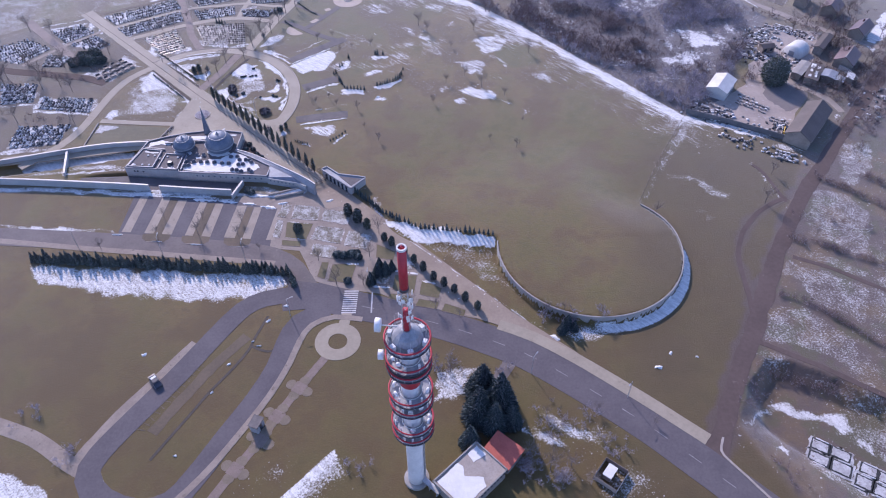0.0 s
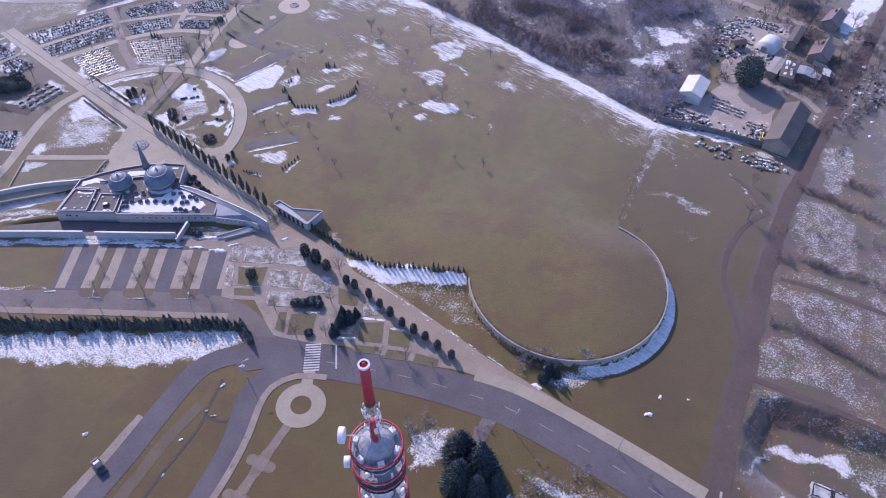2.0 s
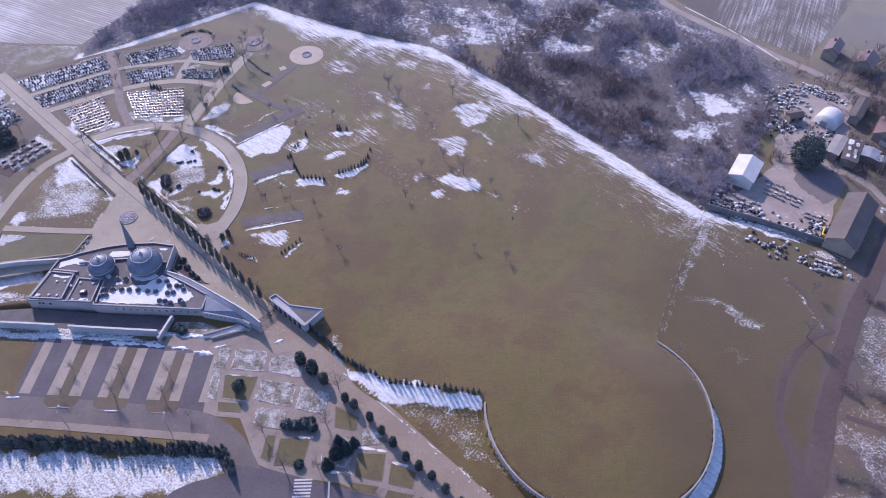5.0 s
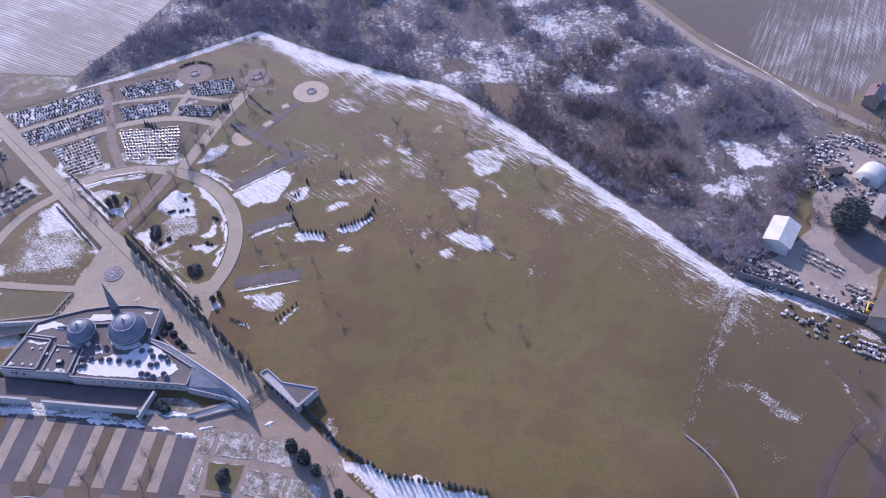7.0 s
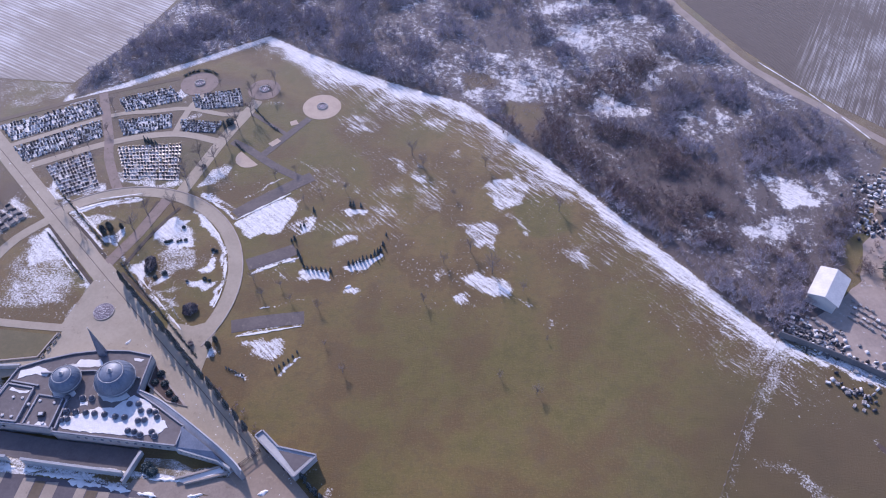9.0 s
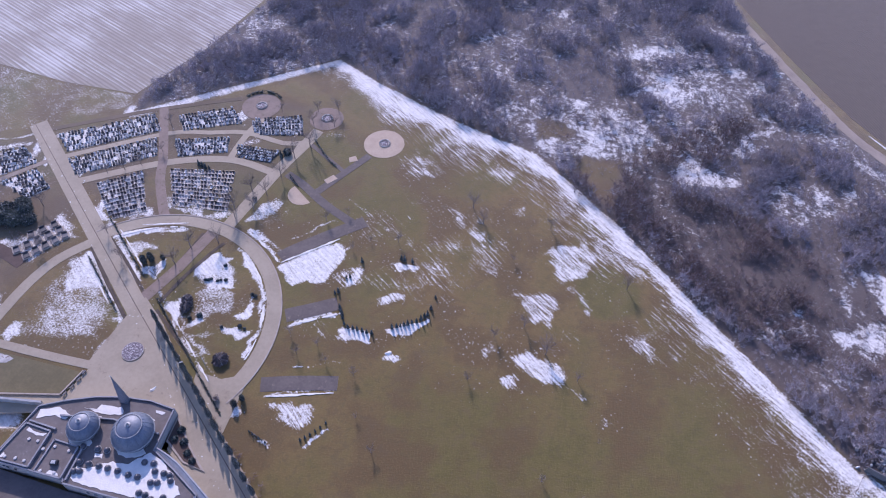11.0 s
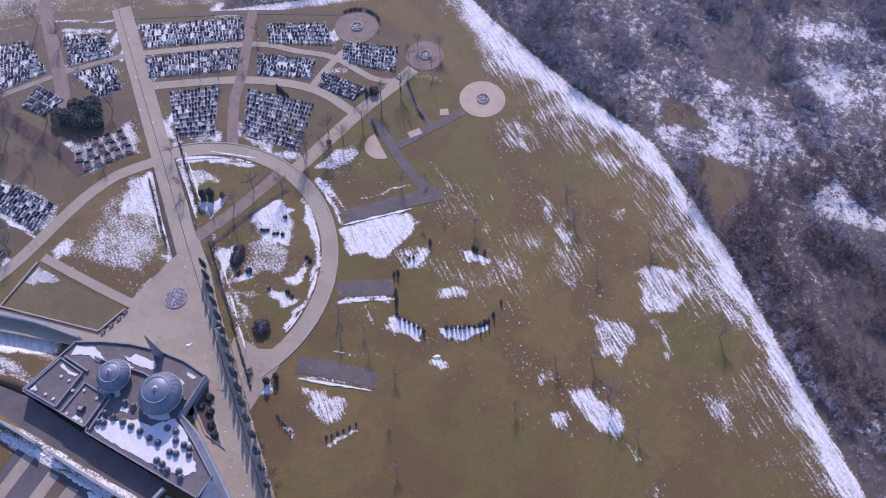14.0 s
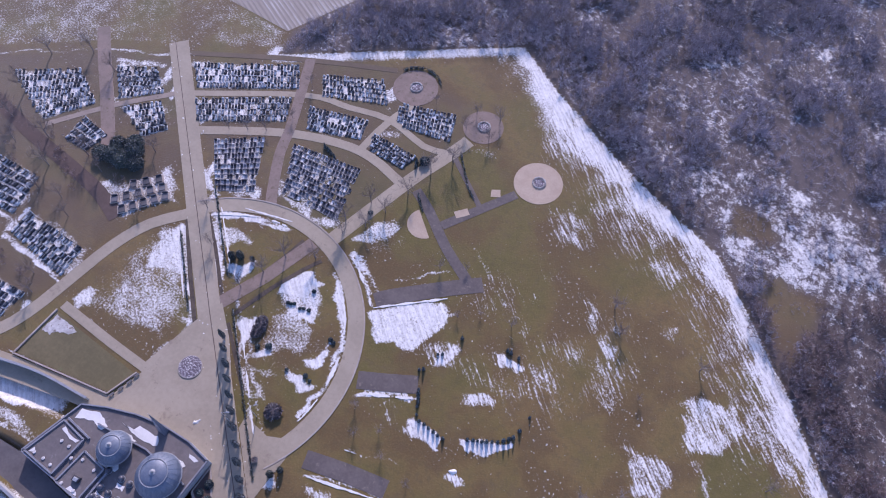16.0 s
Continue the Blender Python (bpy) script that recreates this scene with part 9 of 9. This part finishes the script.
RIDGES = [(-86.4, 155.9, 5.5, 1.5, -3), (-80.5, 155.5, 4.0, 1.2, -4), (-74.0, 154.4, 9.0, 0.9, -4), (-68.5, 153.0, 7.0, 1.6, -6), (-61.8, 152.3, 6.0, 1.3, -8), (-55.4, 151.2, 4.0, 1.0, -8), (-49.8, 149.8, 5.0, 1.2, -12), (-45.8, 151.4, 3.0, 0.9, 10), (-52.0, 154.4, 8.0, 0.8, 0), (-32.5, 152.4, 2.2, 1.0, 20), (-89.6, 139.2, 3.0, 0.7, 0)]
RIDGES_B = [(53.5, 98.6, 1.1, 0.9, 40), (49.9, 94.6, 1.9, 1.1, 10), (59.5, 97.4, 0.6, 0.5, 0), (-39.4, 113.6, 1.3, 0.8, 10), (-43.0, 109.0, 1.0, 0.6, 60), (26.8, 103.2, 2.6, 1.2, -35), (-78.0, 136.4, 3.0, 0.4, -3), (-67.0, 135.2, 3.0, 0.4, -3), (-70.2, 186.2, 1.6, 0.8, 60), (-9.6, 89.4, 1.0, 0.6, 0), (-21.7, 203.8, 1.6, 1.0, 30), (-57.0, 73.1, 0.8, 0.5, 20), (-43.3, 108.7, 0.7, 0.6, 60), (-45.8, 102.7, 0.7, 0.4, 30), (-44.2, 101.4, 1.3, 0.4, 0), (-50.3, 96.2, 1.0, 0.5, 40), (-52.6, 88.6, 0.9, 0.4, 60), (-70.9, 99.1, 1.2, 0.9, 50)]
RIDGES_B += [(155.8, 216.2, 1.8, 1.3, 20), (155.3, 209.8, 1.4, 1.2, 50), (148.3, 202.3, 2.0, 1.5, 10), (145.9, 202.5, 1.0, 0.8, 70), (143.5, 196.2, 2.2, 1.2, -30), (144.9, 187.5, 1.4, 0.9, 0), (134.6, 190.6, 1.6, 0.6, -40), (140.9, 181.1, 1.4, 1.0, 15), (139.0, 192.2, 1.6, 0.7, -30), (141.8, 190.6, 1.2, 0.6, -30), (142.4, 204.0, 1.0, 0.7, 20), (150.4, 206.6, 0.9, 0.7, 0)]
for k, (x, y, length, w, t) in enumerate(RIDGES + RIDGES_B):
    solid("snow_ridge", snow_bm(length, w, 0.32, 300 + k), M_snow, "ragged low ridge of shovelled old snow", "snow", "shovelled snow").matrix_world = pose(x, y, zat(x, y) + 0.07, rz=t)
# loose stone and scrap lying about the yard, too small to count
rub = np.random.default_rng(41)
VV, TT, k = [], [], 0
unit = np.array([(-1, -1, 0), (1, -1, 0), (1, 1, 0), (-1, 1, 0), (-1, -1, 1), (1, -1, 1), (1, 1, 1), (-1, 1, 1)], dtype=float)
UT = np.array([(0, 1, 5), (0, 5, 4), (1, 2, 6), (1, 6, 5), (2, 3, 7), (2, 7, 6), (3, 0, 4), (3, 4, 7), (4, 5, 6), (4, 6, 7)])
for cx, cy, sx, sy, t, n_r in ((88, 193, 7, 3, -28, 160), (104, 183, 8, 1.5, -28, 70), (119, 241, 5, 6, 50, 110), (131, 244, 6, 2, -40, 70), (112, 228, 5, 4, 0, 80), (104, 171, 5, 2, -28, 40), (93, 179, 5, 2, -28, 40), (134, 214, 8, 4, -36, 80), (108, 185, 4, 3, 0, 60), (124, 222, 6, 6, 0, 50), (150, 200, 12, 8, 40, 120)):
    for _ in range(n_r):
        u, v = rub.normal(0, sx * 0.6), rub.normal(0, sy * 0.6)
        c, s_ = math.cos(radians(t)), math.sin(radians(t))
        a = rub.uniform(0, 3.14)
        W = unit * np.array([rub.uniform(0.15, 0.6), rub.uniform(0.12, 0.35), rub.uniform(0.2, 0.6)])
        VV.append(np.stack([W[:, 0] * math.cos(a) - W[:, 1] * math.sin(a) + cx + u * c - v * s_, W[:, 0] * math.sin(a) + W[:, 1] * math.cos(a) + cy + u * s_ + v * c, W[:, 2] + 0.02], -1))
        TT.append(UT + k)
        k += 8
tagged(new("yard_rubble", from_arrays("yard_rubble", np.concatenate(VV), np.concatenate(TT), M_gravemix)), "loose stones and scrap strewn over the yard", "rubble", kind="stuff")
# snowed-in foundations beside the road
random.seed(41)
pit = thing("foundation", "snow-filled foundation rooms of an unbuilt house", "foundation", pose(85.9, 70.9, -PIT_DEPTH, rz=-31.6))
ROOMS = [(-6.2, 2.2, 3.6, 2.6), (-2.0, 2.4, 4.0, 2.4), (-5.8, -1.0, 4.2, 2.6), (-1.2, -0.9, 4.0, 3.0), (3.8, 1.6, 3.4, 2.4), (7.6, 1.4, 3.6, 2.6), (3.4, -1.8, 3.2, 2.8), (7.4, -2.0, 3.8, 2.8), (2.6, -5.0, 3.6, 2.4)]
for x, y, w, d in ROOMS:
    # black slab that draws a dark outline round the snow floor
    room = part("room", box((x, y, 0.07), (w + 0.22, d + 0.22, 0.16), random.uniform(-0.02, 0.02)), M_tyre, pit, "dark trench outline of one room")
    part("snow_rim", prism(jag([(x - w * 0.66, y - d * 0.68), (x + w * 0.66, y - d * 0.66), (x + w * 0.64, y + d * 0.66), (x - w * 0.66, y + d * 0.64)], 0.3, 0.55), 0.0, 0.1), M_slush, room, "broken rim of old snow")
    part("snow_floor", prism(jag([(x - w * 0.44, y - d * 0.4), (x + w * 0.44, y - d * 0.42), (x + w * 0.43, y + d * 0.4), (x - w * 0.43, y + d * 0.41)], 0.13, 0.4), 0.1, 0.19), M_slush, room, "trampled snow")
    for side in (-1, 1):
        if random.random() < 0.6:
            part("wall", box((x + random.uniform(-0.3, 0.3), y + side * (d / 2 + 0.16), 0.14), (w * random.uniform(0.5, 0.95), 0.2, 0.3), random.uniform(-0.03, 0.03)), M_snow, room)


# brown planted margins along the garden paths
for k, (line, w) in enumerate((([(-102.6, 221.9), (-95.0, 213.5), (-88.3, 206.5), (-83.7, 202.0)], 1.0), ([(-98.5, 224.6), (-91.5, 218.4), (-86.2, 213.2), (-81.9, 208.9)], 0.8), ([(-81.4, 209.9), (-79.2, 217.4), (-77.0, 225.8), (-76.0, 230.4)], 0.9),
                               ([(-78.3, 208.1), (-75.2, 216.9), (-71.8, 224.3), (-69.6, 228.2)], 0.9), ([(-78.1, 206.0), (-72.0, 200.8), (-66.2, 195.8)], 0.8))):
    rough_track("planted_margin", line, w, M_margin, "narrow dark earth margin with dormant plants along the path", 0.05 + 0.003 * k, "flower bed")

# crisp strips of shovelled snow along kerbs and paths
random.seed(63)


def snow_bank(line, w, label="narrow strip of packed snow along the path edge"):
    line = smooth_line(line, 0.5) if len(line) > 2 else [tuple(a + (b - a) * k / 24 for a, b in zip(*line)) for k in range(25)]
    start = 0
    while start < len(line) - 3:
        run = line[start:start + random.randint(8, 22)]
        start += len(run) + random.choice((0, 0, 1, 3)) - 1
        if len(run) < 3:
            continue
        n_r = len(run)
        taper = [min(1.0, 0.35 + 1.4 * min(k, n_r - 1 - k) / n_r) * random.uniform(0.6, 1.15) for k in range(n_r)]
        left = [offset_line(run, w * 0.36 * f)[k] for k, f in enumerate(taper)]
        right = [offset_line(run, -w * 0.45 * f)[k] for k, f in enumerate(taper)]
        solid("snow_bank", prism([(x + random.uniform(-0.07, 0.07), y + random.uniform(-0.07, 0.07)) for x, y in left + right[::-1]], 0.0, 0.12), M_snow, label, "snow", "snow strips")


for a0, a1, r, w in ((46, 20, 28.2, 0.9), (17, 2, 28.1, 1.2), (-2, -14, 28.2, 0.6), (128, 104, 28.0, 0.9), (100, 92, 28.2, 0.6), (61, 49, 33.4, 0.9), (46, 39, 33.8, 0.8)):
    snow_bank(arc_line(RING, r, a0, a1, 10), w)
for a, b, w in (((-45.4, 188.7), (-31.2, 192.0), 0.9), ((-44.0, 208.2), (-35.4, 212.2), 1.1), ((-53.6, 224.6), (-41.0, 234.6), 0.8), ((-41.9, 196.6), (-39.6, 197.1), 0.3),
                (axis(-213, 92.4), axis(-230, 92.2), 0.7), (axis(-176, 92.6), axis(-190, 92.8), 0.6), (axis(-192, 92.9), axis(-203, 93), 0.7), (axis(-209, 81.8), axis(-224, 81.8), 0.6), ((-92.5, 230.4), (-79.5, 233.4), 0.6)):
    snow_bank([a, b], w)
snow_bank([(100.9, 299.1), (106.3, 292.1), (111.5, 285.3), (115.7, 278.8), (120.1, 271.3), (124.6, 262.9)], 0.8, "ragged strip of snow along the field track")

for pts, every in zip(BEDS_A + BEDS_B[:2], (1, 1, 2, 1, 1, 3, 1, 1)):
    for k, (a, b) in enumerate(zip(pts, pts[1:] + pts[:1])):
        if k % every == 0:
            snow_bank([a, b], 0.42, "ragged strip of snow along a garden bed")
for a, b in (((-18.6, 119.9), (-13.6, 119.4)), ((-12.9, 125.2), (-6.6, 124.0)), ((-5.4, 121.6), (-2.0, 120.6)), ((-25.6, 127.8), (-22.2, 127.6))):
    snow_bank([a, b], 1.0, "heap of shaded snow in a garden bed")
for a, b in ((0.02, 0.09), (0.13, 0.17), (0.22, 0.36), (0.41, 0.44), (0.5, 0.57), (0.66, 0.72), (0.78, 0.8), (0.88, 0.97)):
    snow_bank([(-17.5 + 39.0 * a, 144.0 - 36.4 * a), (-17.5 + 39.0 * b, 144.0 - 36.4 * b)], 0.28, "broken line of snow along the promenade edge")

# snow crumbs and litter along the promenade, too small to count
rng = np.random.default_rng(88)
VV, TT, k = [], [], 0
for _ in range(220):
    a = rng.uniform(-285, -70)
    n_off = rng.choice([84.6, 90.2, 89.4, 86.5], p=[0.3, 0.35, 0.2, 0.15]) + rng.normal(0, 0.35)
    x, y = axis(a, n_off)
    r = rng.uniform(0.05, 0.15) * (1.6 if rng.uniform() < 0.12 else 1.0)
    ang = rng.uniform(0, 6.283, 1)[0]
    ring_v = [(x + r * rng.uniform(0.6, 1.2) * math.cos(ang + i * 1.0472), y + r * rng.uniform(0.6, 1.2) * math.sin(ang + i * 1.0472), 0.08) for i in range(6)] + [(x, y, 0.1 + r * 0.5)]
    VV.append(np.array(ring_v))
    TT.append(np.array([(i, (i + 1) % 6, 6) for i in range(6)]) + k)
    k += 7
tagged(new("snow_crumbs", from_arrays("snow_crumbs", np.concatenate(VV), np.concatenate(TT), M_snow)), "crumbs of snow strewn along the promenade", "snow", kind="stuff")

# benches along the low lawn wall and a small planted tub on the corner of the square
for x, y in ((-86.7, 187.3), (-87.0, 185.5), (-87.6, 183.6), (-88.3, 181.7)):
    seat = thing("stone_bench", "low dark stone bench by the lawn wall", "bench", pose(x, y, 0.07, rz=72), "benches along the lawn wall")
    part("slab", box((0, 0, 0.42), (1.1, 0.42, 0.1), bevel=0.02), M_oldwall, seat)
    for dx in (-0.38, 0.38):
        part("foot", box((dx, 0, 0.18), (0.14, 0.36, 0.38)), M_oldwall, seat)
tub = thing("planter_tub", "round planter tub with a bare brown shrub", "planter", pose(-55.6, 186.1, 0.075))
part("tub", lathe([(0, 0), (0.5, 0), (0.62, 0.45), (0.52, 0.45), (0.48, 0.38), (0, 0.38)], 18), M_oldwall, tub)
V, T = bush_arrays(300, 20, 5)
shrub = new("shrub", from_arrays("shrub", V * np.array([1.2, 1.2, 1.1]) + np.array([0, 0, 0.38]), T, M_twigred))
shrub.parent = tub
